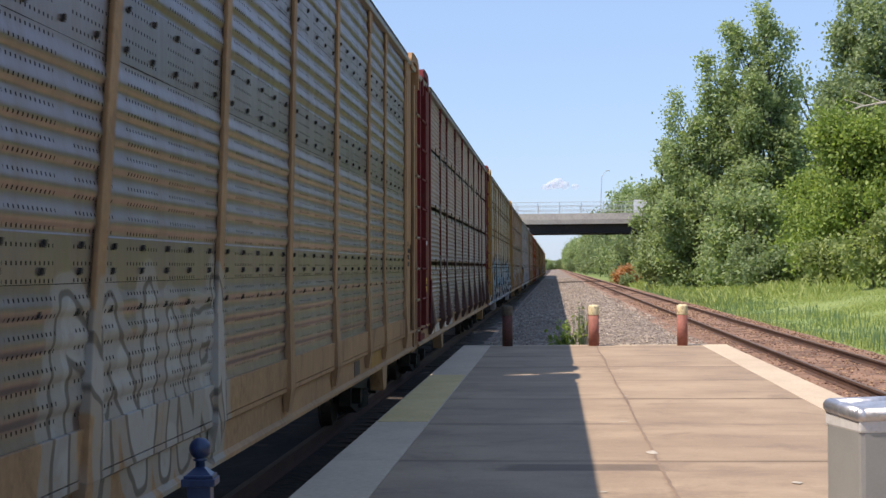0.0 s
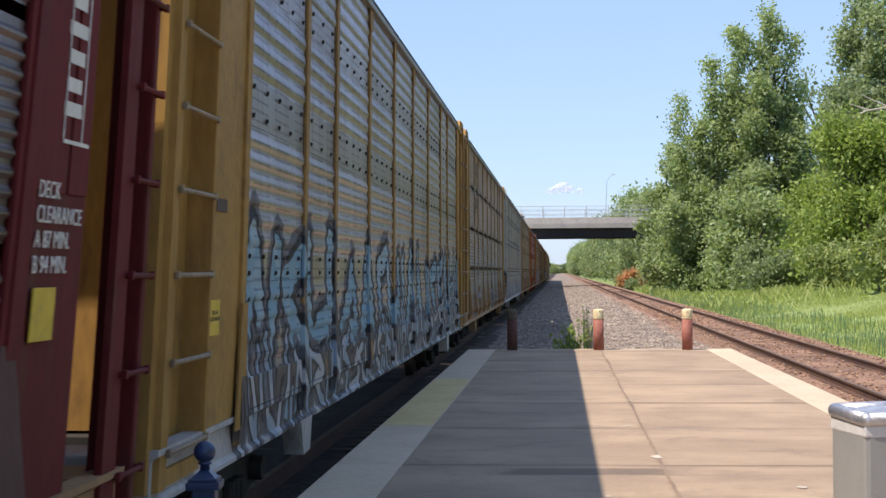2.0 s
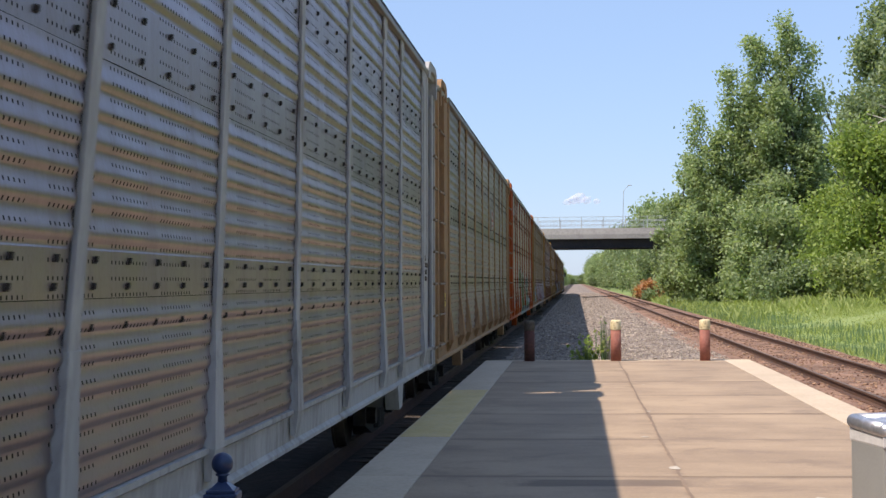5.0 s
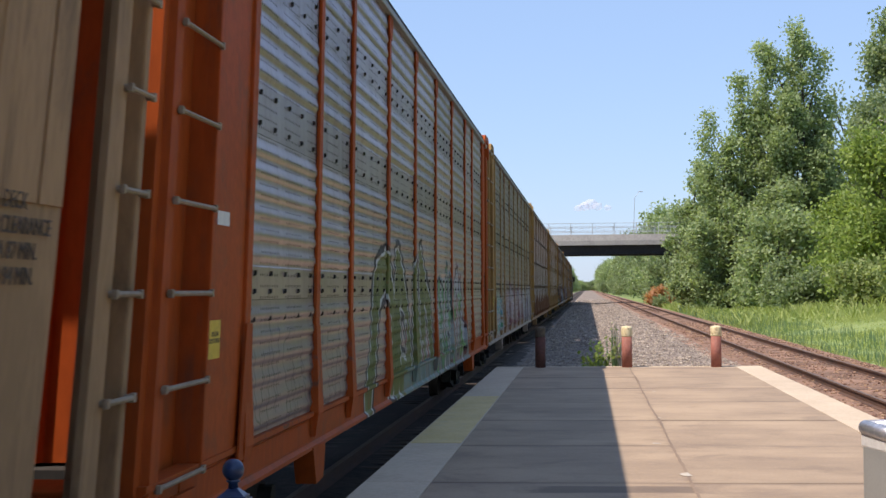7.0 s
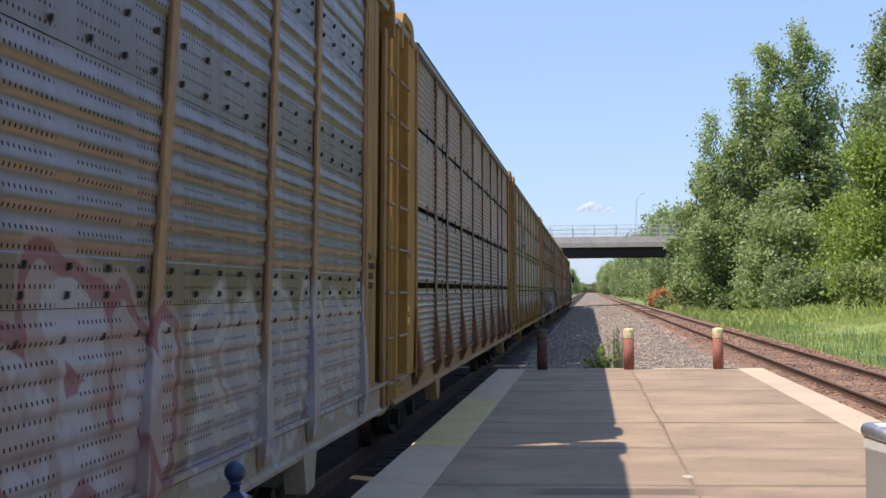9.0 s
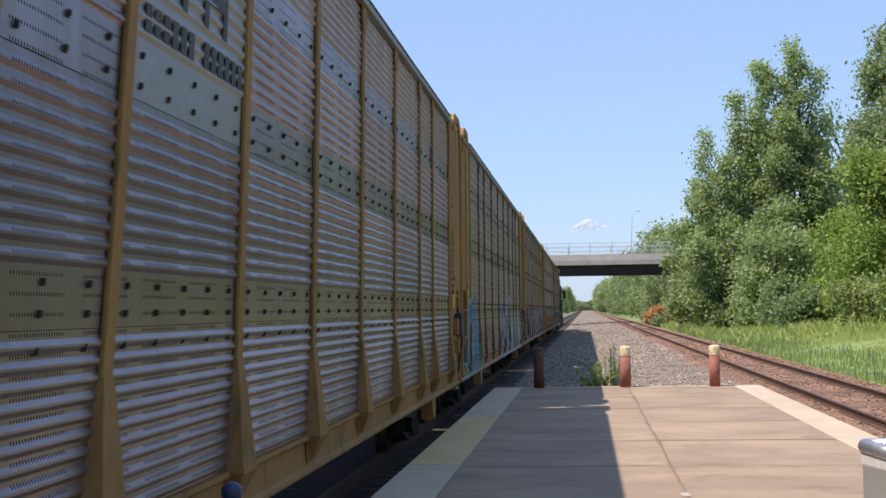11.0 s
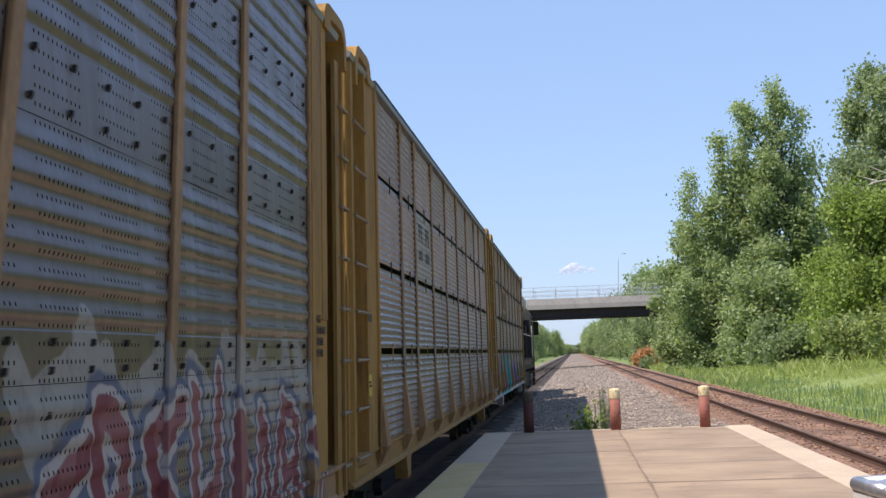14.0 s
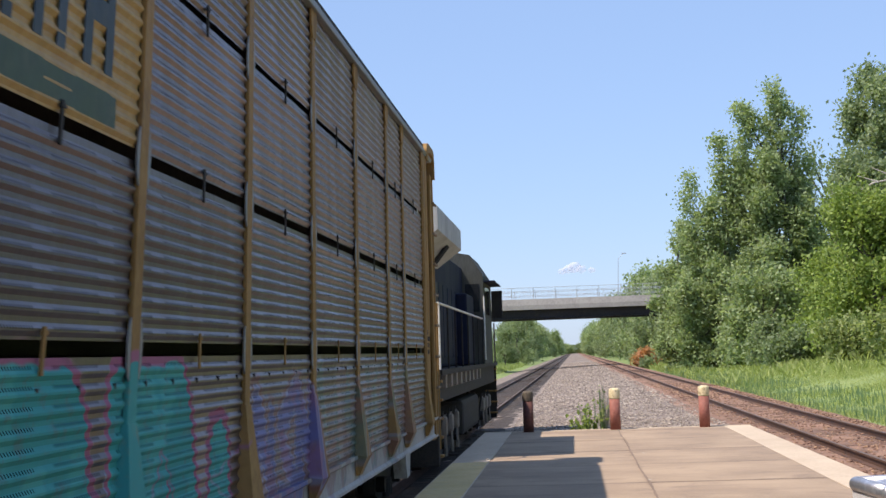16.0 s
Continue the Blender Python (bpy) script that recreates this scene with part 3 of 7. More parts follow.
@cached
def bolts_mesh(kind):
    bm = bmesh.new()
    for z in BOLT_ROWS[kind]:
        for y0, w in zip(POSTS, BAYS):
            n = round(w / 0.56)
            for i in range(n):
                y = y0 + w * (i + 0.5) / n
                add_box(bm, SIDE, SIDE + 0.02, y - 0.011, y + 0.011, z - 0.014, z + 0.016)
                add_box(bm, SIDE, SIDE + 0.01, y - 0.024, y + 0.024, z - 0.021, z - 0.011)
    return bm


@cached
def end_side_mesh(end, closed):
    """The flat corner plate of the side beyond the sheeting."""
    bm = bmesh.new()
    lo = SHEET - 0.02
    if end == "far" and not closed:
        add_box(bm, SIDE - 0.04, SIDE + 0.008, lo, SHEET + 0.98, FLOOR - 0.02, EAVE - 0.35, 0.01)
    elif end == "near":
        add_box(bm, SIDE - 0.04, SIDE + 0.02, lo, -LADDER[1], FLOOR - 0.02, EAVE - 0.01, 0.01)
    else:                                     # closed above, a step recess at the corner below
        add_box(bm, SIDE - 0.04, SIDE + 0.008, lo, HALF - 0.75, FLOOR - 0.02, EAVE - 0.01, 0.01)
    return bm


@cached
def end_cap_mesh(end):
    """The bulging hood over the door track at a top corner, an arch with an opening under it."""
    a, b = (SHEET + 0.75, HALF + 0.02) if end == "far" else (SHEET + 0.55, HALF - NEAR_CUT - 0.42)
    e = EAVE
    out = [(a, e - 0.1), (a, e + 0.06), (a + 0.1, e + 0.16), (a + 0.3, e + 0.2), (b - 0.3, e + 0.2), (b - 0.1, e + 0.14), (b, e + 0.02), (b, e - 0.3),
           (b - 0.14, e - 0.3), (b - 0.16, e - 0.03), (b - 0.34, e + 0.08), (a + 0.4, e + 0.06), (a + 0.28, e - 0.1)]
    bm = bmesh.new()
    add_prism(bm, out, "y", SIDE - 0.55, SIDE + 0.05)
    for v in bm.verts:                        # the outline lies in the (y, z) plane, drawn out along x
        v.co = Vector((v.co.y, v.co.x, v.co.z))
    bmesh.ops.recalc_face_normals(bm, faces=bm.faces[:])
    return bm


@cached
def bracket_mesh():
    """The splayed head of a post under the eave."""
    return prism([(-0.08, EAVE - 0.36), (0.08, EAVE - 0.36), (0.16, EAVE - 0.2), (0.16, EAVE - 0.088), (-0.16, EAVE - 0.088), (-0.16, EAVE - 0.2)], "x", 0.02, 0.04)


@cached
def eave_slot_shade_mesh():
    """A solid dark bar for the shade in the slot between the eave rail and the roof's rolled edge, bridged by short
    tabs.
    """
    bm = bmesh.new()
    add_box(bm, SIDE + 0.02, SIDE + 0.055, -SHEET - 0.1, SHEET + 0.1, EAVE - 0.008, EAVE + 0.05)
    for k in range(60):
        y = -SHEET + (k + 0.5) * 2 * SHEET / 60
        add_box(bm, SIDE + 0.05, SIDE + 0.062, y - 0.07, y + 0.07, EAVE - 0.006, EAVE + 0.04)
    return bm


@cached
def end_stile_mesh():
    return box(SIDE + 0.012, SIDE + 0.045, SHEET - 0.02, SHEET + 0.14, FLOOR, EAVE - 0.02, 0.008)


@cached
def stile_foot_mesh():
    """The broader lower end of the stile beside the sheets."""
    return prism([(SHEET - 0.03, FLOOR + 0.8), (SHEET + 0.15, FLOOR + 0.8), (SHEET + 0.26, FLOOR - 0.1), (SHEET - 0.05, FLOOR - 0.1)], "x", SIDE + 0.046, SIDE + 0.06)


@cached
def upper_plate_mesh():
    return box(SIDE - 0.04, SIDE + 0.006, HALF - 0.748, HALF - 0.1, 2.5, EAVE - 0.012, 0.01)


@cached
def recess_plate_mesh():
    return box(SIDE - 0.2, SIDE - 0.16, HALF - 0.8, HALF - 0.1, FLOOR - 0.2, 2.52)


@cached
def ladder_plate_mesh():
    """The free-standing channel that carries the corner ladder of an open end."""
    bm = bmesh.new()
    add_prism(bm, [(SIDE + 0.02, HALF - 0.66), (SIDE + 0.02, HALF - 0.42), (SIDE - 0.01, HALF - 0.41), (SIDE - 0.1, HALF - 0.4), (SIDE - 0.1, HALF - 0.1), (SIDE - 0.13, HALF - 0.1), (SIDE - 0.13, HALF - 0.44), (SIDE - 0.02, HALF - 0.46), (SIDE - 0.02, HALF - 0.66)],
              "z", FLOOR - 0.3, EAVE - 0.28)
    return bm


@cached
def cover_mesh(width):
    """A raised cover panel over the brake end."""
    return box(0.0, 0.013, 0.0, width, 2.53, EAVE - 0.06, 0.005)


@cached
def corner_post_mesh(end):
    """The stiff flange at the very corner."""
    if end == "far":
        return box(SIDE - 0.12, SIDE + 0.01, HALF - 0.09, HALF, FLOOR - 0.35, EAVE - 0.26, 0.015)
    y = HALF - NEAR_CUT
    return prism([(SIDE - 0.16, y - 0.012), (SIDE - 0.02, y), (SIDE - 0.015, y - 0.1), (SIDE + 0.03, y - 0.11), (SIDE + 0.03, -LADDER[0]), (SIDE - 0.16, -LADDER[0])], "z", FLOOR - 0.25, EAVE - 0.1)


@cached
def ladder_cover_mesh():
    """A cover over the upper part of the ladder recess."""
    return box(SIDE - 0.03, SIDE + 0.022, -LADDER[1] + 0.002, -LADDER[0] - 0.002, 2.52, EAVE - 0.12, 0.015)


@cached
def ladder_back_mesh():
    return box(SIDE - 0.17, SIDE - 0.13, -LADDER[1] + 0.002, -LADDER[0] - 0.002, FLOOR - 0.2, EAVE - 0.32)


@cached
def ladder_cheek_mesh():
    return box(SIDE - 0.15, SIDE + 0.045, -LADDER[1] - 0.05, -LADDER[1], FLOOR - 0.02, EAVE - 0.02, 0.01)


@cached
def ladder_sole_mesh():
    return box(SIDE - 0.125, SIDE + 0.02, -LADDER[1] + 0.002, -LADDER[0] - 0.002, FLOOR - 0.24, FLOOR - 0.14)


@cached
def step_sole_mesh():
    return box(SIDE - 0.12, SIDE - 0.02, HALF - 0.7, HALF - 0.1, FLOOR - 0.38, FLOOR - 0.3)


@cached
def end_door_mesh(end):
    """One half of the folding end door, with its upright rib."""
    bm = bmesh.new()
    y = HALF - 1.05 if end == "near" else SHEET + 1.1
    w = 0.8 if end == "near" else 1.0
    pts = [(w * a, y + b) for a, b in ((0.0, 0.0), (0.0, 0.05), (0.5, 0.05), (0.53, 0.1), (0.72, 0.1), (0.75, 0.05), (1.18, 0.05), (1.18, 0.0))]
    add_prism(bm, pts, "z", FLOOR, EAVE)
    return bm


@cached
def end_wall_mesh(end):
    """The frame behind the door's edges, coloured near-black for the shade in the gap."""
    bm = bmesh.new()
    y = HALF - 1.15 if end == "near" else SHEET + 0.98
    add_box(bm, 0.9 if end == "near" else 1.1, 1.36, y, y + 0.04, FLOOR, EAVE)
    return bm


@cached
def end_platform_mesh(end):
    bm = bmesh.new()
    y = HALF - NEAR_CUT if end == "near" else HALF - 0.15
    add_box(bm, -1.4, 1.4, y - 0.5, y + 0.02, FLOOR - 0.32, FLOOR - 0.02, 0.02)
    add_box(bm, -0.25, 0.25, y - 0.6, y + 0.1, 0.72, 0.98, 0.02)
    return bm


@cached
def coupler_mesh():
    bm = bmesh.new()
    add_box(bm, -0.07, 0.07, HALF - 0.5, HALF, 0.76, 0.92, 0.02)
    add_box(bm, -0.15, 0.13, HALF - 0.05, HALF + 0.19, 0.7, 0.97, 0.04)
    add_tube(bm, (0.3, HALF - 0.6, 0.7), (0.12, HALF + 0.15, 0.45), 0.025)
    return bm


@cached
def body_mesh():
    """Far side wall, floor, two inner decks and the centre sill."""
    bm = bmesh.new()
    add_box(bm, -SIDE, -SIDE + 0.05, -HALF + NEAR_CUT + 0.1, HALF - 0.6, 0.8, EAVE - 0.02)
    add_box(bm, -SIDE + 0.05, SIDE - 0.11, -HALF + 0.8, HALF - 0.8, FLOOR - 0.15, FLOOR - 0.02)
    for z in (2.24, 3.30, 4.42):
        add_box(bm, -SIDE + 0.05, SIDE - 0.25, -12.8, 12.8, z - 0.02, z + 0.02)
    add_box(bm, -0.3, 0.3, -HALF + 0.4, HALF - 0.4, 0.5, FLOOR - 0.15)
    for i in range(9):
        y = -8 + 2 * i
        add_box(bm, -1.4, 1.4, y - 0.06, y + 0.06, 0.72, FLOOR - 0.15)
    return bm


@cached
def shade_sheet_mesh():
    """A near-black sheet added behind the slots to stand in for the shade inside."""
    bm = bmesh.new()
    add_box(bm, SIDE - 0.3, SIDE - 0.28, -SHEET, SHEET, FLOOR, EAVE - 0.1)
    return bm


@cached
def side_frame_mesh():
    bm = bmesh.new()
    add_prism(bm, [(-1.1, 0.5), (-1.1, 0.28), (-0.75, 0.2), (-0.35, 0.12), (0.35, 0.12), (0.75, 0.2), (1.1, 0.28), (1.1, 0.5), (0.6, 0.58), (0.35, 0.68), (-0.35, 0.68), (-0.6, 0.58)], "x", 0.92, 1.08)
    for y in (-0.875, 0.875):
        add_tube(bm, (1.05, y, 0.4), (1.2, y, 0.4), 0.11, 12)
    for y in (-0.18, 0, 0.18):
        add_tube(bm, (1.1, y, 0.18), (1.1, y, 0.42), 0.07, 10)
    return bm


@cached
def wheel_mesh():
    bm = bmesh.new()
    add_tube(bm, (0.69, 0, 0.42), (0.83, 0, 0.42), 0.42, 28)
    add_tube(bm, (0.66, 0, 0.42), (0.69, 0, 0.42), 0.445, 28)
    add_tube(bm, (0.83, 0, 0.42), (0.86, 0, 0.42), 0.14, 16)
    return bm


def truck(parent, y):
    t = piece("truck", side_frame_mesh(), M_DARKSTEEL, parent, "black cast steel truck", pose(0, y, 0))
    for dy in (-0.875, 0.875):
        piece("wheel", wheel_mesh(), M_WHEEL, t, "", pose(0, dy, 0))
    return t


def wild(seed, y0, y1, z0, z1, pitch, jag=0.35, skip=0.0):
    """Pointed, leaning letter-like strokes side by side: a list of polylines of (y, z)."""
    r = random.Random(seed)
    out, y = [], y0
    while y < y1 - pitch * 0.4:
        w = pitch * r.uniform(0.75, 1.2)
        if r.random() >= skip:
            top, low = z1 - r.uniform(0, jag), z0 + r.uniform(0, 0.12)
            mid, lean = z0 + (z1 - z0) * r.uniform(0.35, 0.6), r.uniform(-0.18, 0.18) * w
            form = r.choice("AHNSUR")
            if form == "A":
                out += [[(y, low), (y + w * 0.45 + lean, top), (y + w * 0.85, low)], [(y + w * 0.2, mid), (y + w * 0.7, mid - 0.1)]]
            elif form == "H":
                out += [[(y + lean, top), (y + w * 0.1, low)], [(y + w * 0.1, mid), (y + w * 0.7, mid + 0.15), (y + w * 0.75 + lean, top + 0.1)], [(y + w * 0.7, mid), (y + w * 0.8, low)]]
            elif form == "N":
                out += [[(y, low), (y + w * 0.12 + lean, top), (y + w * 0.6, low + 0.1), (y + w * 0.78 + lean, top - 0.1)]]
            elif form == "S":
                out += [[(y + w * 0.8, top), (y + w * 0.15, top - 0.2), (y + w * 0.3, mid), (y + w * 0.8, mid - 0.25), (y + w * 0.6, low), (y, low)]]
            elif form == "U":
                out += [[(y + lean, top), (y + w * 0.1, mid - 0.2), (y + w * 0.4, low), (y + w * 0.7, mid), (y + w * 0.8 + lean, top)]]
            else:
                out += [[(y, low), (y + lean, top), (y + w * 0.65, top - 0.2), (y + w * 0.55, mid), (y + w * 0.1, mid - 0.1)], [(y + w * 0.4, mid), (y + w * 0.85, low)]]
        y += w
    return out


def graffiti(layers):
    """A node group that lays sprayed letters over a colour, in car space. Each layer: strokes (polylines of y, z), their radius, fill, second
    fill, outline colour and width, halo colour and width, cover, and how strongly inner contour lines show."""
    g = bpy.data.node_groups.new("graffiti", "ShaderNodeTree")
    for name, way, kind in (("Vector", "INPUT", "NodeSocketVector"), ("Color", "INPUT", "NodeSocketColor"), ("Color", "OUTPUT", "NodeSocketColor"), ("Painted", "OUTPUT", "NodeSocketFloat")):
        g.interface.new_socket(name=name, in_out=way, socket_type=kind)
    gi, go = g.nodes.new("NodeGroupInput"), g.nodes.new("NodeGroupOutput")

    def vec(op, a, b=None, c=None):
        n = g.nodes.new("ShaderNodeVectorMath")
        n.operation = op
        for k, x in enumerate((a, b, c)):
            if isinstance(x, tuple):
                n.inputs[k].default_value = x
            elif x is not None:
                link(g, x, n.inputs[k])
        return n
    col, painted = gi.outputs[1], None
    flat = vec("MULTIPLY", gi.outputs[0], (0.0, 1.0, 1.0)).outputs[0]
    sep = g.nodes.new("ShaderNodeSeparateXYZ")
    link(g, flat, sep.inputs[0])
    for k, (strokes, r, fill, fill2, line, line_w, halo, halo_w, cover, inner) in enumerate(layers):
        wob = node(g, "ShaderNodeTexNoise", Scale=1.6, Detail=2.0)
        link(g, vec("ADD", flat, (3.1 * k, 7.7 * k + len(strokes), 0.0)).outputs[0], wob.inputs["Vector"])
        p = vec("MULTIPLY_ADD", vec("SUBTRACT", wob.outputs[1], (0.5, 0.5, 0.5)).outputs[0], (0.0, 0.34, 0.30), flat).outputs[0]
        d = None
        for line_of in strokes:
            for (ya, za), (yb, zb) in zip(line_of, line_of[1:]):
                along = g.nodes.new("ShaderNodeMapping")                     # into the stroke's own frame, y along it
                along.vector_type = "TEXTURE"
                along.inputs["Location"].default_value = (0.0, (ya + yb) / 2, (za + zb) / 2)
                along.inputs["Rotation"].default_value = (math.atan2(zb - za, yb - ya), 0.0, 0.0)
                link(g, p, along.inputs[0])
                half = math.hypot(yb - ya, zb - za) / 2
                one = vec("LENGTH", vec("MAXIMUM", vec("SUBTRACT", vec("ABSOLUTE", along.outputs[0]).outputs[0], (0.0, half, 0.0)).outputs[0], (0.0, 0.0, 0.0)).outputs[0]).outputs[1]
                d = one if d is None else math_node(g, "MINIMUM", d, one)
        d = math_node(g, "SUBTRACT", d, r)
        field = noise_of(g, p, 1.5, 2.0, 0.5, 0.8)
        area = ramp(g, d, 0.012, -0.012)
        if halo_w:
            back = math_node(g, "MULTIPLY", ramp(g, math_node(g, "MULTIPLY_ADD", field, 0.12, d), halo_w + 0.09, halo_w + 0.05), min(1.0, cover * 0.95))
            col = mix(g, back, col, halo)
            painted = back if painted is None else math_node(g, "MAXIMUM", painted, back)
        col = mix(g, math_node(g, "MULTIPLY", area, cover), col, mix(g, ramp(g, field, 0.46, 0.54), fill, fill2))
        got = math_node(g, "MULTIPLY", area, cover)
        if inner:
            ring = math_node(g, "MULTIPLY", ramp(g, math_node(g, "ABSOLUTE", math_node(g, "ADD", d, r * 0.55)), 0.03, 0.018), inner * cover)
            col = mix(g, ring, col, line)
        if line_w:
            edge = math_node(g, "MULTIPLY", ramp(g, math_node(g, "ABSOLUTE", d), line_w + 0.01, line_w - 0.008), min(1.0, cover * 1.05))
            col = mix(g, edge, col, line)
            got = math_node(g, "MAXIMUM", got, edge)
        painted = got if painted is None else math_node(g, "MAXIMUM", painted, got)
    worn = ramp(g, noise_of(g, gi.outputs[0], 9.0, 5, 0.65), 0.68, 0.5)              # flaked and dusty spots
    keep = g.nodes.new("ShaderNodeMix")
    keep.data_type = "RGBA"
    link(g, math_node(g, "MULTIPLY_ADD", worn, 0.35, 0.65), keep.inputs[0])
    link(g, gi.outputs[1], keep.inputs[6]), link(g, col, keep.inputs[7])
    link(g, keep.outputs[2], go.inputs[0]), link(g, painted, go.inputs[1])
    return g


def graffiti_between(layers, y0, y1):
    """The graffiti of one stretch of a car, or None where nothing is sprayed."""
    kept = []
    for strokes, *rest in layers:
        near = [line for line in strokes if min(p[0] for p in line) < y1 + 0.55 and max(p[0] for p in line) > y0 - (0.55 if y0 > -SHEET else 3.0)]
        if near:
            kept.append((near, *rest))
    return graffiti(kept) if kept else None


def sprayed(t, v, col, art):
    """Lays a car's graffiti over a colour. Returns the colour and where paint lies."""
    if art is None:
        return col, None
    n = t.nodes.new("ShaderNodeGroup")
    n.node_tree = art
    link(t, v, n.inputs[0]), link(t, col, n.inputs[1])
    return n.outputs[0], n.outputs[1]


def sheet_material(name, car, tone, rust, sprays, dots, film, gloss=0.2):
    """Galvanised sheet: zinc grey with streaks and dust, punched rows of small holes, and sprayed paint."""
    m, t, p = nodes_of(name)
    v = coords(t, ob=car)
    sep = t.nodes.new("ShaderNodeSeparateXYZ")
    link(t, v, sep.inputs[0])
    Y, Z = sep.outputs[1], sep.outputs[2]
    streak = node(t, "ShaderNodeMapping")
    streak.inputs["Scale"].default_value = (1, 2.2, 0.25)
    link(t, v, streak.inputs[0])
    long_n = noise_of(t, streak.outputs[0], 3.0, 6, 0.65)
    patch = noise_of(t, v, 0.5, 3)
    fine = noise_of(t, v, 35, 4)
    col = mix(t, ramp(t, patch, 0.3, 0.7), tuple(c * 0.86 for c in tone), tuple(min(1, c * 1.1) for c in tone))
    grime = math_node(t, "MULTIPLY", ramp(t, long_n, 0.44, 0.7), rust)
    splash = math_node(t, "MULTIPLY", ramp(t, math_node(t, "MULTIPLY_ADD", long_n, 1.6, Z), 3.1, 1.7), 0.42)      # road-bed dust thrown up by the wheels
    grime = math_node(t, "MAXIMUM", grime, splash)
    grime = math_node(t, "MAXIMUM", grime, film)                       # an even film of dust
    col = mix(t, grime, col, (0.16, 0.115, 0.085))
    col = mix(t, math_node(t, "MULTIPLY", ramp(t, fine, 0.45, 0.75), 0.25), col, (0.2, 0.17, 0.14))
    rnd = t.nodes.new("ShaderNodeObjectInfo").outputs["Random"]
    hsv = t.nodes.new("ShaderNodeHueSaturation")
    link(t, math_node(t, "MULTIPLY_ADD", rnd, 0.3, 0.83), hsv.inputs["Value"])
    link(t, col, hsv.inputs["Color"])
    col, painted = sprayed(t, v, hsv.outputs[0], sprays)
    hole = None
    if dots:
        fy = math_node(t, "ABSOLUTE", math_node(t, "SUBTRACT", math_node(t, "FRACT", math_node(t, "MULTIPLY", Y, dots[0])), 0.5))
        fz = math_node(t, "ABSOLUTE", math_node(t, "SUBTRACT", math_node(t, "FRACT", math_node(t, "MULTIPLY", Z, dots[1])), 0.5))
        hole = math_node(t, "MULTIPLY", ramp(t, fy, dots[2], dots[2] * 0.7), ramp(t, fz, dots[3], dots[3] * 0.7))
        if dots[1] < 15:
            band = math_node(t, "FRACT", math_node(t, "MULTIPLY", Y, 1.05))
            hole = math_node(t, "MULTIPLY", hole, math_node(t, "LESS_THAN", band, 0.72))
        col = mix(t, math_node(t, "MULTIPLY", hole, 0.88), col, (0.012, 0.012, 0.012))
    link(t, col, p.inputs["Base Color"])
    metal = math_node(t, "MULTIPLY", 0.95, math_node(t, "SUBTRACT", 1.0, math_node(t, "MULTIPLY", grime, 0.8)))
    if painted is not None:
        metal = math_node(t, "MULTIPLY", metal, math_node(t, "SUBTRACT", 1.0, painted))
    if hole is not None:
        solid = math_node(t, "SUBTRACT", 1.0, hole)
        metal = math_node(t, "MULTIPLY", metal, solid)
        shine = math_node(t, "MULTIPLY", solid, 0.5)
        if painted is not None:
            shine = math_node(t, "MULTIPLY", shine, math_node(t, "MULTIPLY_ADD", painted, -0.75, 1.0))
        link(t, shine, p.inputs["Specular IOR Level"])
    link(t, metal, p.inputs["Metallic"])
    rough = math_node(t, "MULTIPLY_ADD", long_n, 0.35, gloss)
    if painted is not None:
        rough = math_node(t, "MAXIMUM", rough, math_node(t, "MULTIPLY", painted, 0.72))
    link(t, rough, p.inputs["Roughness"])
    bn = node(t, "ShaderNodeBump", Strength=0.1, Distance=0.01)
    link(t, fine, bn.inputs["Height"])
    link(t, bn.outputs[0], p.inputs["Normal"])
    return m


def car_paint(name, car, c, sprays, dirt=(0.10, 0.06, 0.04)):
    """Car paint with grime, overlaid with the same graffiti as the sheets."""
    m, t, p = nodes_of(name)
    v = coords(t, ob=car)
    big, small = noise_of(t, v, 0.8), noise_of(t, v, 14, 6)
    col = mix(t, ramp(t, math_node(t, "MULTIPLY_ADD", small, 0.45, math_node(t, "MULTIPLY", big, 0.55)), 0.36, 0.64), tuple(x * 0.8 for x in c), tuple(min(1, x * 1.12) for x in c))
    col = mix(t, math_node(t, "MULTIPLY", ramp(t, noise_of(t, v, 2.4, 7, 0.7, 0.6), 0.5, 0.72), 0.45), col, dirt)
    col, painted = sprayed(t, v, col, sprays)
    link(t, col, p.inputs["Base Color"])
    p.inputs["Roughness"].default_value = 0.6
    p.inputs["Specular IOR Level"].default_value = 0.15
    return m


PAINTS = {}


def paint(name, c, dirt=(0.08, 0.05, 0.035), amount=0.6):
    PAINTS[name] = c
    return surface(name, tuple(x * 0.8 for x in c), tuple(min(1, x * 1.12) for x in c), 0.68, 0.0, 16, 0.8, dirt, amount, 0.12, (1, 1, 0.3), spec=0.15)


BLACK = (0.015, 0.015, 0.018)
P_TAN = paint("tan_car_paint", (0.34, 0.205, 0.11))
P_YELLOW = paint("yellow_car_paint", (0.345, 0.195, 0.058))
P_OCHRE = paint("ochre_car_paint", (0.31, 0.18, 0.066))
P_MAROON = paint("maroon_car_paint", (0.12, 0.016, 0.018))
P_ORANGE = paint("orange_car_paint", (0.36, 0.065, 0.01))
P_DARKPOST = paint("grimy_brown_car_paint", (0.10, 0.055, 0.048))
P_DUSTY = paint("dusty_beige_car_paint", (0.33, 0.265, 0.215))
P_SILVER = paint("pale_grey_car_paint", (0.40, 0.39, 0.385))
P_BROWN = paint("brown_car_paint", (0.2, 0.095, 0.05))
M_WHITEMARK = surface("white_stencil_paint", (0.6, 0.58, 0.55), (0.72, 0.7, 0.67), 0.7, 0, 20, 3, None, 0, 0)
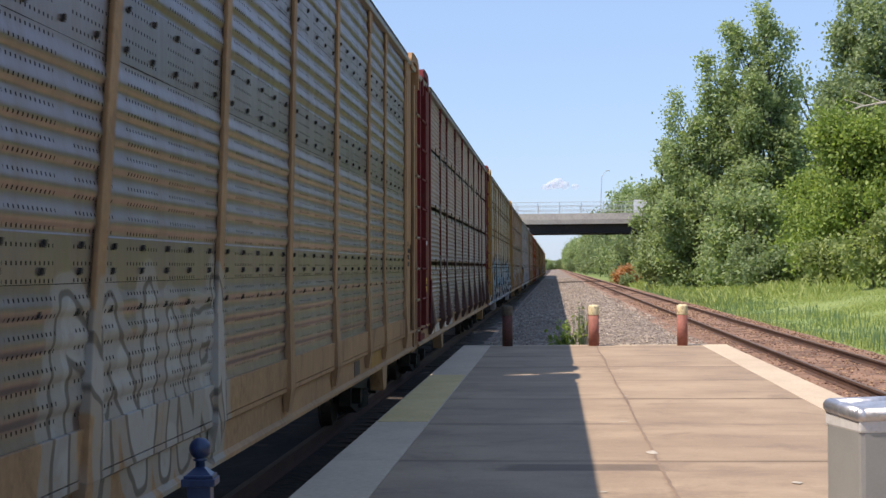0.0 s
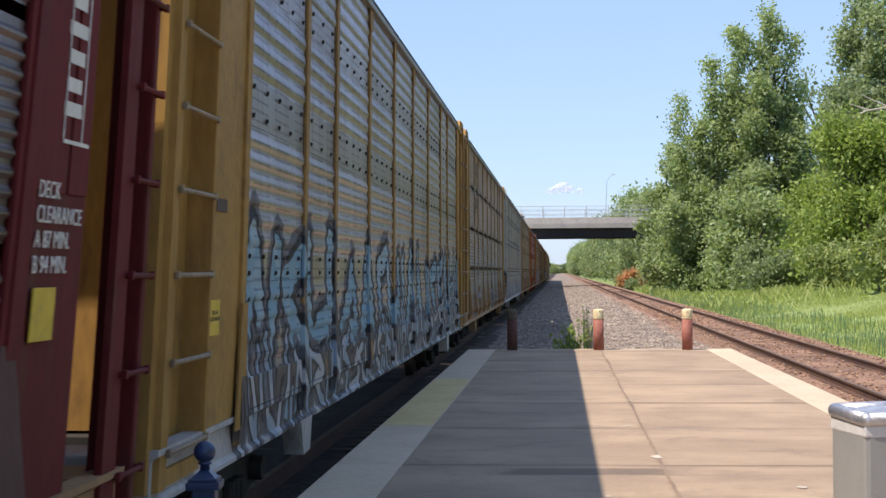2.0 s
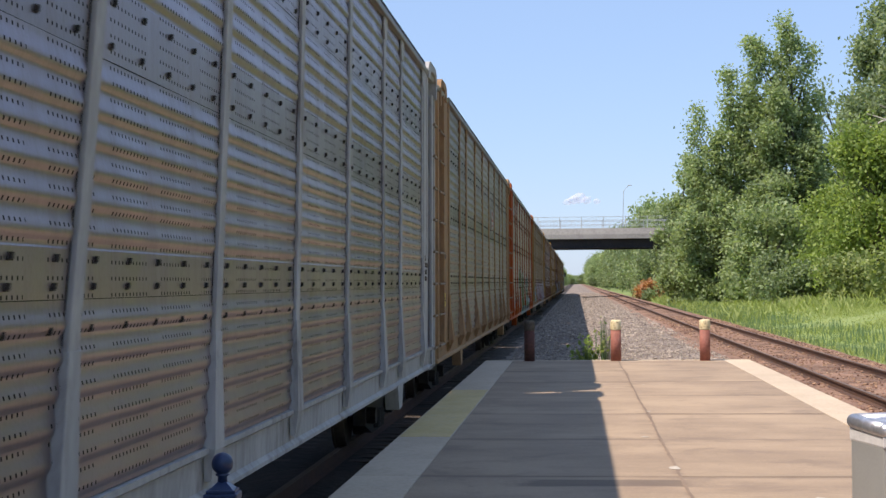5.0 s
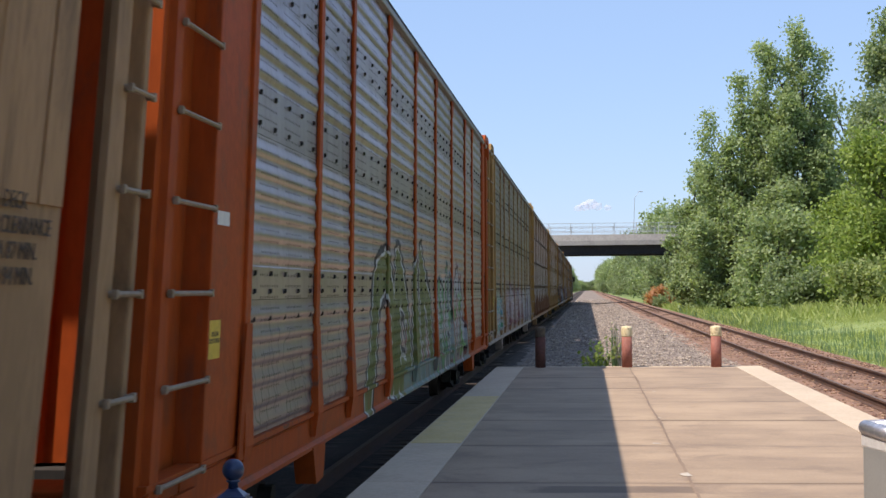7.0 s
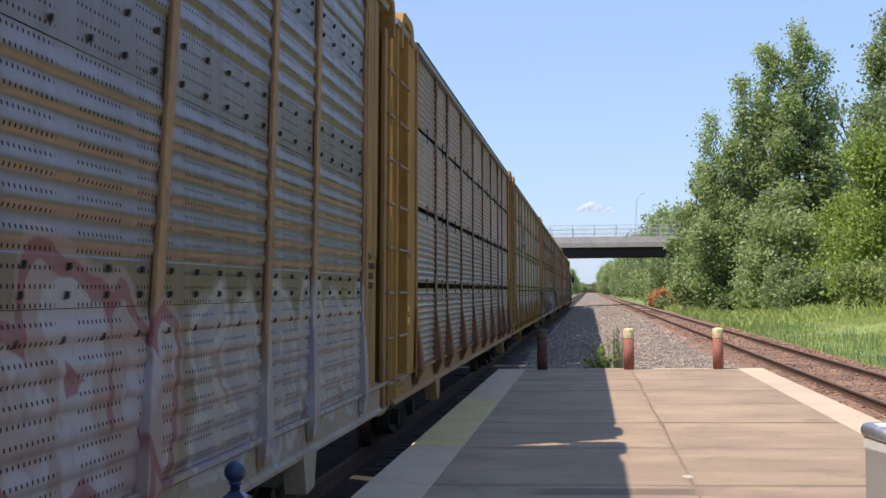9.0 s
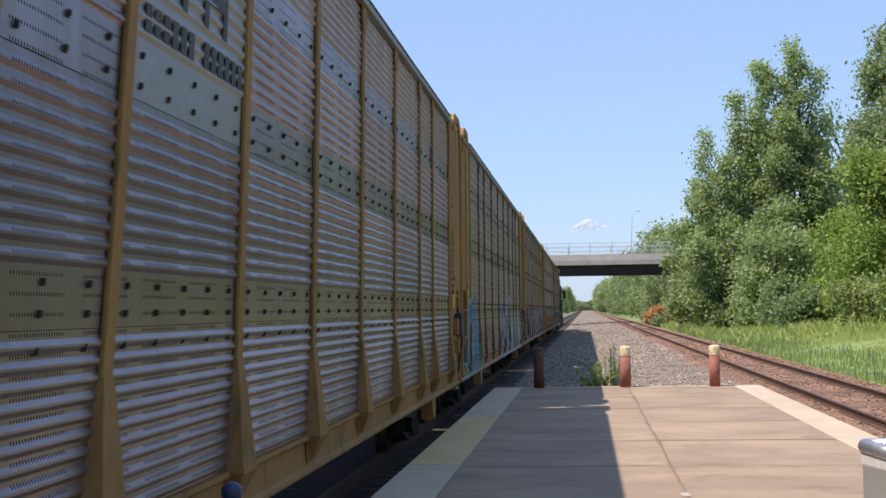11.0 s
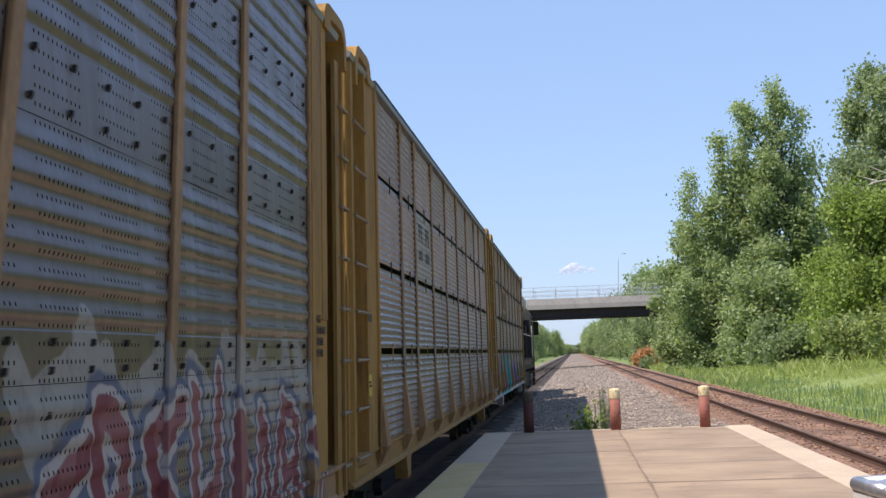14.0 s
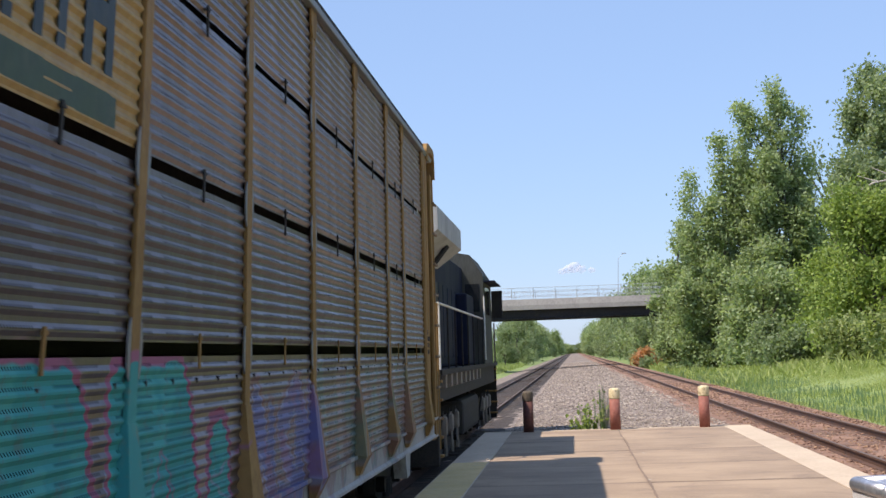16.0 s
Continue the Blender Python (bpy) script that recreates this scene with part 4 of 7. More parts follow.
M_RUNG = surface("scuffed_pale_rung_steel", (0.2, 0.14, 0.09), (0.30, 0.23, 0.16), 0.6, 0.1, 20, 3, (0.12, 0.06, 0.03), 0.5, 0.1)
M_NAVYGRIME = surface("grimy_blue_paint", (0.006, 0.012, 0.032), (0.012, 0.022, 0.055), 0.6, 0, 20, 3, (0.05, 0.04, 0.035), 0.5, 0.1)
M_REDMARK = surface("red_emblem_paint", (0.3, 0.025, 0.015), (0.38, 0.04, 0.025), 0.6, 0, 20, 3, None, 0, 0)
M_SHIELDRED = surface("faded_red_stripe_paint", (0.34, 0.13, 0.10), (0.40, 0.18, 0.14), 0.7, 0, 15, 3, (0.35, 0.3, 0.26), 0.4, 0)
M_SHIELDBLUE = surface("faded_blue_band_paint", (0.10, 0.13, 0.22), (0.15, 0.18, 0.28), 0.7, 0, 15, 3, (0.3, 0.27, 0.24), 0.4, 0)
M_DARKMARK = surface("dark_stencil_paint", (0.05, 0.03, 0.02), (0.08, 0.05, 0.04), 0.7, 0, 20, 3, None, 0, 0)
M_YELLOWPLATE = surface("yellow_notice_plate", (0.55, 0.38, 0.03), (0.65, 0.46, 0.05), 0.6, 0, 15, 4, (0.2, 0.13, 0.06), 0.4, 0)
M_LOGOBLUE = surface("dark_blue_logo_paint", (0.02, 0.035, 0.05), (0.035, 0.055, 0.075), 0.6, 0, 12, 2, (0.15, 0.13, 0.09), 0.3, 0)
M_LOGOCREAM = surface("tan_logo_panel", (0.27, 0.20, 0.14), (0.34, 0.26, 0.19), 0.6, 0.1, 12, 1.5, (0.2, 0.15, 0.1), 0.4, 0)
M_LOGO = surface("golden_logo_panel", (0.36, 0.22, 0.075), (0.46, 0.30, 0.12), 0.6, 0, 12, 1.5, (0.3, 0.24, 0.16), 0.4, 0)
M_LOGOTAN = surface("weathered_tan_logo_panel", (0.235, 0.165, 0.10), (0.30, 0.22, 0.145), 0.6, 0.1, 12, 1.5, (0.16, 0.12, 0.09), 0.4, 0)
M_LOGOGREY = surface("pale_grey_logo_panel", (0.25, 0.255, 0.26), (0.31, 0.315, 0.32), 0.45, 0.4, 12, 1.5, (0.3, 0.28, 0.25), 0.4, 0)
M_LOGOGREEN = surface("dark_green_logo_paint", (0.03, 0.06, 0.035), (0.05, 0.085, 0.05), 0.6, 0, 12, 2, (0.15, 0.13, 0.09), 0.3, 0)
M_LOGOBLACK = surface("black_logo_paint", (0.02, 0.02, 0.024), (0.04, 0.04, 0.045), 0.6, 0, 12, 2, (0.15, 0.14, 0.13), 0.3, 0)


def autorack(spec):
    """A covered car carrier: sill, posts, sheets in four rows, corner plates with ladders, end doors, roof, trucks."""
    kind, posts, ends, sill, label = spec["kind"], spec["posts"], spec["ends"], spec["sill"], spec["label"]
    closed = spec.get("closed", False)
    car = empty("autorack_car", label=label, category="train car", group="autorack cars of the train")
    arts = [graffiti_between(spec.get("sprays", ()), a, b) for a, b in STRETCHES]
    tone = tuple(0.95 * c * f for c, f in zip(spec.get("tone", (0.31, 0.27, 0.232)), (0.98, 0.93, 1.17)))
    look_of = (tone, spec.get("rust", 0.5)), ((16.0, 12.12, 0.19, 0.14) if kind == "two_deck" else (30.0, 11.36, 0.25, 0.12), spec.get("film", 0.2 if kind == "two_deck" else 0.14), 0.235 if kind == "two_deck" else 0.2)
    plain = sheet_material("galvanised_side_sheet", car, *look_of[0], None, *look_of[1])
    skins = [plain if art is None else sheet_material("sprayed_side_sheet", car, *look_of[0], art, *look_of[1]) for art in arts]
    post_paints = [posts if art is None else car_paint("sprayed_post_paint", car, PAINTS[posts.name], art) for art in arts]
    sill_paints = [sill if art is None else car_paint("sprayed_sill_paint", car, PAINTS[sill.name], art) for art in arts]
    piece("body", body_mesh(), M_SHADEINSIDE, car)
    piece("liner", shade_sheet_mesh(), M_SHADEINSIDE, car)
    piece("roof", roof_mesh(), M_ROOF, car, "grey galvanised arched roof")
    piece("eave_rail", eave_rail_mesh(), spec.get("eave", M_ROOF), car)
    piece("eave_slot", eave_slot_shade_mesh(), M_DARKSTEEL, car)
    for k in range(len(STRETCHES)):
        piece("sill", sill_mesh(k), sill_paints[k], car)
    for y in (-8.9, 8.9):
        piece("jacking_pad", jacking_pad_mesh(), sill, car, "", pose(0, y, 0))
    for r in range(4):
        for b, (y0, w) in enumerate(zip(POSTS, BAYS)):
            piece("side_sheet", SHEETS[(kind, r, round(w, 2), (b + r) % 2)], spec.get("logo_sheets", {}).get((r, b), skins[stretch_of(y0 + w / 2)] if r < 2 else plain), car, "", pose(SIDE, y0 + 0.02, 0))
    flare = 1.0 if kind != "two_deck" or spec.get("flared") else 0.35
    for y in POSTS:
        own = post_paints[stretch_of(y)]
        post = piece("post", post_mesh(0.032), own, car, "", pose(SIDE, y, 0))
        piece("gusset", gusset_mesh(flare), spec.get("foot", own), post)
        piece("bracket", bracket_mesh(), posts, post)
    if kind == "three_deck":
        for z in (2.24, 3.30, 4.42):
            for y0, w in zip(POSTS, BAYS):
                piece("strap", clip_mesh(), M_DARKSTEEL if z > 3 else posts, car, "", pose(SIDE, y0 + w * 0.5, z))
            for y in POSTS[1:-1]:
                piece("closing_plate", crescent_mesh(), M_ROOF, car, "", pose(SIDE, y, z))
    if spec.get("kick"):
        for y0, w in zip(POSTS, BAYS):
            piece("kick_plate", kick_plate_mesh(w), post_paints[stretch_of(y0 + w / 2)], car, "", pose(SIDE + 0.004, y0, 0))
    b = piece("bolts", bolts_mesh(kind), M_BOLT, car)
    b["kind"] = "stuff"
    for end, turn in (("far", pose(0, 0, 0)), ("near", Matrix.Diagonal((1, -1, 1, 1)))):
        coat = car_paint("sprayed_end_paint", car, PAINTS[ends.name], arts[0]) if end == "near" and arts[0] is not None else ends
        plate = piece("corner_plate", end_side_mesh(end, closed), coat, car, "", turn)
        piece("corner_post", corner_post_mesh(end), ends, car, "", turn)
        piece("end_stile", end_stile_mesh(), coat, car, "", turn)
        piece("end_cap", end_cap_mesh(end), ends, car, "", turn)
        if end == "far" and closed:
            piece("upper_plate", upper_plate_mesh(), ends, plate)
            piece("recess_plate", recess_plate_mesh(), ends, plate)
        elif end == "far":
            piece("ladder_plate", ladder_plate_mesh(), ends, car)
            piece("step_sole", step_sole_mesh(), ends, car)
        for half in (1, -1):
            piece("end_door", end_door_mesh(end), ends, car, "", turn @ Matrix.Diagonal((half, 1, 1, 1)))
            piece("end_wall", end_wall_mesh(end), M_SHADEINSIDE, car, "", turn @ Matrix.Diagonal((half, 1, 1, 1)))
        piece("end_platform", end_platform_mesh(end), sill, car, "", turn)
        piece("coupler", coupler_mesh(), M_DARKSTEEL, car, "", turn)
        steps = [1.09 + 0.525 * i for i in range(8)] if end == "near" or not closed else [0.72 + 0.423 * i for i in range(5)]
        short = end == "near" and spec.get("short_ladder", False)
        if short:
            piece("upper_plate", ladder_cover_mesh(), ends, car, "", turn)
            steps = [z for z in steps if z < 2.6]
        for z in steps:
            y, width = (LADDER[0] - 0.04, 0.92) if end == "near" else (HALF - 0.68, 0.6) if closed else (HALF - 0.46, 0.42)
            piece("ladder_rung", ladder_rung_mesh(width), M_RUNG if ends is not P_MAROON else ends, car, "", pose(SIDE + 0.05 if end == "near" or not closed else SIDE - 0.02, y, z))
        if end == "near":
            for name, made in (("recess_plate", ladder_back_mesh), ("recess_cheek", ladder_cheek_mesh), ("recess_sole", ladder_sole_mesh)):
                piece(name, made(), ends, car, "", turn)
            stencil = piece("stencil_line", BAR, M_WHITEMARK if ends in (P_MAROON, P_ORANGE) else M_DARKMARK, plate, "", pose(SIDE + 0.0225, SHEET + 0.8, 2.62) @ Matrix.Diagonal((1, 0.16, 1.3, 1)))
            stencil["label"] = "worn stencilled numerals"
            sign = piece("notice_plate", PLATE, M_YELLOWPLATE, car, "worn yellow notice plate", pose(SIDE + 0.022, -SHEET - (0.57 if spec.get("short_ladder") else 0.93), 2.41 if spec.get("short_ladder") else 1.85))
            piece("lettering", NOTICE, M_DARKMARK, sign, "", Matrix.Translation((0.0085, 0, 0.02)) @ pose(0, 0, 0, 90, 0, 90))
            piece("stile_foot", stile_foot_mesh(), ends, car, "", turn)
        if end == "far":
            mark = M_WHITEMARK if ends is P_MAROON else M_DARKMARK
            for lo, hi in ((SHEET + 0.2, HALF - 0.77), (HALF - 0.735, HALF - 0.14)) if closed else ((SHEET + 0.2, SHEET + 0.62), (SHEET + 0.66, SHEET + 0.95)):
                panel = piece("cover_panel", cover_mesh(round(hi - lo, 3)), ends, plate, "", pose(SIDE + 0.008, lo, 0))
            if not closed and ends is not P_MAROON:
                text_part("DECK\nCLEARANCE\nA 87 MIN.\nB 94 MIN.", 0.105, mark, plate, Matrix.Translation((SIDE + 0.0215, SHEET + 0.24, 2.5)) @ pose(0, 0, 0, 90, 0, 90), label="stencilled deck clearance figures")
                continue
            piece("notice_plate", PLATE, M_YELLOWPLATE, plate, "worn yellow notice plate", pose(SIDE + 0.0225, SHEET + (0.70 if closed else 0.42), 2.31 if closed else 1.97))
            if closed:
                piece("air_tank", TANK, M_NAVYGRIME, plate, "dark blue air tank", pose(SIDE + 0.06, SHEET + 1.08, 1.9))
                piece("brake_hose", HOSE, M_DARKSTEEL, plate, "black rubber brake hose", pose(SIDE + 0.05, SHEET + 1.18, 1.3))
                piece("brake_box", BRAKE, ends, car, "", pose(SIDE, SHEET + 0.56, 1.5))
            piece("stencil_frame", FRAME, mark, plate, "outlined stencil field", pose(SIDE + 0.0225, SHEET + 0.5, 3.15))
            for k, (dz, hw) in enumerate(((0.28, 0.1), (0.14, 0.14), (0.0, 0.12), (-0.14, 0.1), (-0.26, 0.13), (0.8, 0.08), (0.95, 0.09))):
                piece("stencil_line", BAR, mark, plate, "", pose(SIDE + 0.0225, SHEET + 0.62, 3.2 + dz) @ Matrix.Diagonal((1, hw, 1, 1)))
            text_part("DECK\nCLEARANCE\nA 87 MIN.\nB 94 MIN.", 0.115, mark, plate, Matrix.Translation((SIDE + 0.0215, SHEET + (0.36 if closed else 0.24), 2.78 if closed else 2.5)) @ pose(0, 0, 0, 90, 0, 90), label="stencilled deck clearance figures")
    for y in (-10.0, 10.0):
        truck(car, y)
    for y, z, w, h, m, shape in spec.get("marks", ()):
        bm = bmesh.new()
        if shape == "ring":                    # an angular letter-like loop
            t = min(w, h) * 0.27
            for y0, y1, z0, z1 in ((-w / 2, -w / 2 + t, -h / 2, h / 2), (w / 2 - t, w / 2, -h / 2, h / 2), (-w / 2 + t, w / 2 - t, h / 2 - t, h / 2), (-w / 2 + t, w / 2 - t, -0.1 * h, -0.1 * h + t)):
                add_box(bm, SIDE + 0.012, SIDE + 0.017, y + y0, y + y1, z + z0, z + z1)
        else:
            add_box(bm, SIDE + 0.012, SIDE + 0.017, y - w / 2, y + w / 2, z - h / 2, z + h / 2)
        part("logo_mark", bm, m, car, "dark painted logo shape")
    for y, z, r in spec.get("emblems", ()):
        turn = [(y + r * math.cos(a) / math.cos(math.pi / 8), z + r * math.sin(a) / math.cos(math.pi / 8)) for a in [math.pi / 8 + k * math.pi / 4 for k in range(8)]]
        badge = part("emblem", prism(turn, "x", SIDE + 0.022, SIDE + 0.03), M_WHITEMARK, car, "white-edged red octagonal emblem")
        part("emblem_field", prism([(y + (a - y) * 0.86, z + (b - z) * 0.86) for a, b in turn], "x", SIDE + 0.03, SIDE + 0.033), M_REDMARK, badge, "red octagon")
        for dz, hw in ((0.09, 0.5), (-0.06, 0.62), (-0.19, 0.4)):
            part("emblem_bar", box(SIDE + 0.033, SIDE + 0.035, y - r * hw, y + r * hw, z + dz - 0.04, z + dz + 0.04), M_WHITEMARK, badge)
    if "shield" in spec:                       # a striped shield, drawn as plain shapes
        y, z, hw, hh = spec["shield"]

        def shield_outline(k):
            return [(y - hw * k, z + hh * k), (y + hw * k, z + hh * k), (y + hw * k, z - 0.1 * hh * k), (y + 0.6 * hw * k, z - 0.62 * hh * k), (y, z - hh * k), (y - 0.6 * hw * k, z - 0.62 * hh * k), (y - hw * k, z - 0.1 * hh * k)]
        badge = part("shield", prism(shield_outline(1.0), "x", SIDE + 0.017, SIDE + 0.022), M_WHITEMARK, car, "faded white shield with red stripes")
        part("shield_band", box(SIDE + 0.022, SIDE + 0.025, y - hw * 0.95, y + hw * 0.95, z + 0.42 * hh, z + 0.95 * hh), M_SHIELDBLUE, badge, "faded blue band")
        for k in range(7):
            x = -0.81 + 0.27 * k
            low = -0.12 - 0.8 * (1 - abs(x)) ** 0.75
            part("shield_stripe", box(SIDE + 0.022, SIDE + 0.025, y + hw * (x - 0.075), y + hw * (x + 0.075), z + low * hh, z + 0.4 * hh), M_SHIELDRED, badge)
    for y, w, m in spec.get("sill_marks", ()):
        part("sill_mark", box(SIDE - 0.012, SIDE - 0.004, y, y + w, 0.88, 1.05), m, car, "painted rectangle on the sill")
    return car


def plain_mesh(bm, name):
    me = bpy.data.meshes.new(name)
    bm.to_mesh(me), bm.free()
    return me


PLATE = plain_mesh(box(0, 0.008, -0.15, 0.15, -0.12, 0.12, 0.003), "notice_plate")
notice_cu = bpy.data.curves.new("lettering", "FONT")
notice_cu.body, notice_cu.size, notice_cu.align_x, notice_cu.extrude = "THIS CAR\nEXCESS HEIGHT", 0.042, "CENTER", 0.001
notice_ob = bpy.data.objects.new("lettering", notice_cu)
NOTICE = bpy.data.meshes.new_from_object(notice_ob)
bpy.data.objects.remove(notice_ob)
NOTICE.materials.clear()
brake_bm = box(-0.02, 0.14, -0.14, 0.14, -0.1, 0.12, 0.01)
add_box(brake_bm, -0.02, 0.1, 0.2, 0.42, 0.2, 0.5, 0.02)
BRAKE = plain_mesh(brake_bm, "brake_box")
TANK = plain_mesh(box(-0.04, 0.09, -0.11, 0.11, -0.22, 0.2, 0.04), "air_tank")
hose_bm = bmesh.new()
for a, b in zip([(0, 0, 0.9), (0.05, 0.05, 0.6), (0.07, 0.1, 0.3), (0.03, 0.16, 0.0)], [(0.05, 0.05, 0.6), (0.07, 0.1, 0.3), (0.03, 0.16, 0.0), (0.0, 0.1, -0.25)]):
    add_tube(hose_bm, a, b, 0.02, 7)
HOSE = plain_mesh(hose_bm, "brake_hose")
frame_bm = bmesh.new()
add_box(frame_bm, 0, 0.003, 0.0, 0.012, -0.36, 0.42), add_box(frame_bm, 0, 0.003, 0.28, 0.292, -0.36, 0.42)
add_box(frame_bm, 0, 0.003, 0.012, 0.28, 0.4, 0.42), add_box(frame_bm, 0, 0.003, 0.012, 0.4, -0.38, -0.36)
FRAME = plain_mesh(frame_bm, "stencil_frame")
BAR = plain_mesh(box(0, 0.003, -1, 1, -0.035, 0.035), "stencil_line")

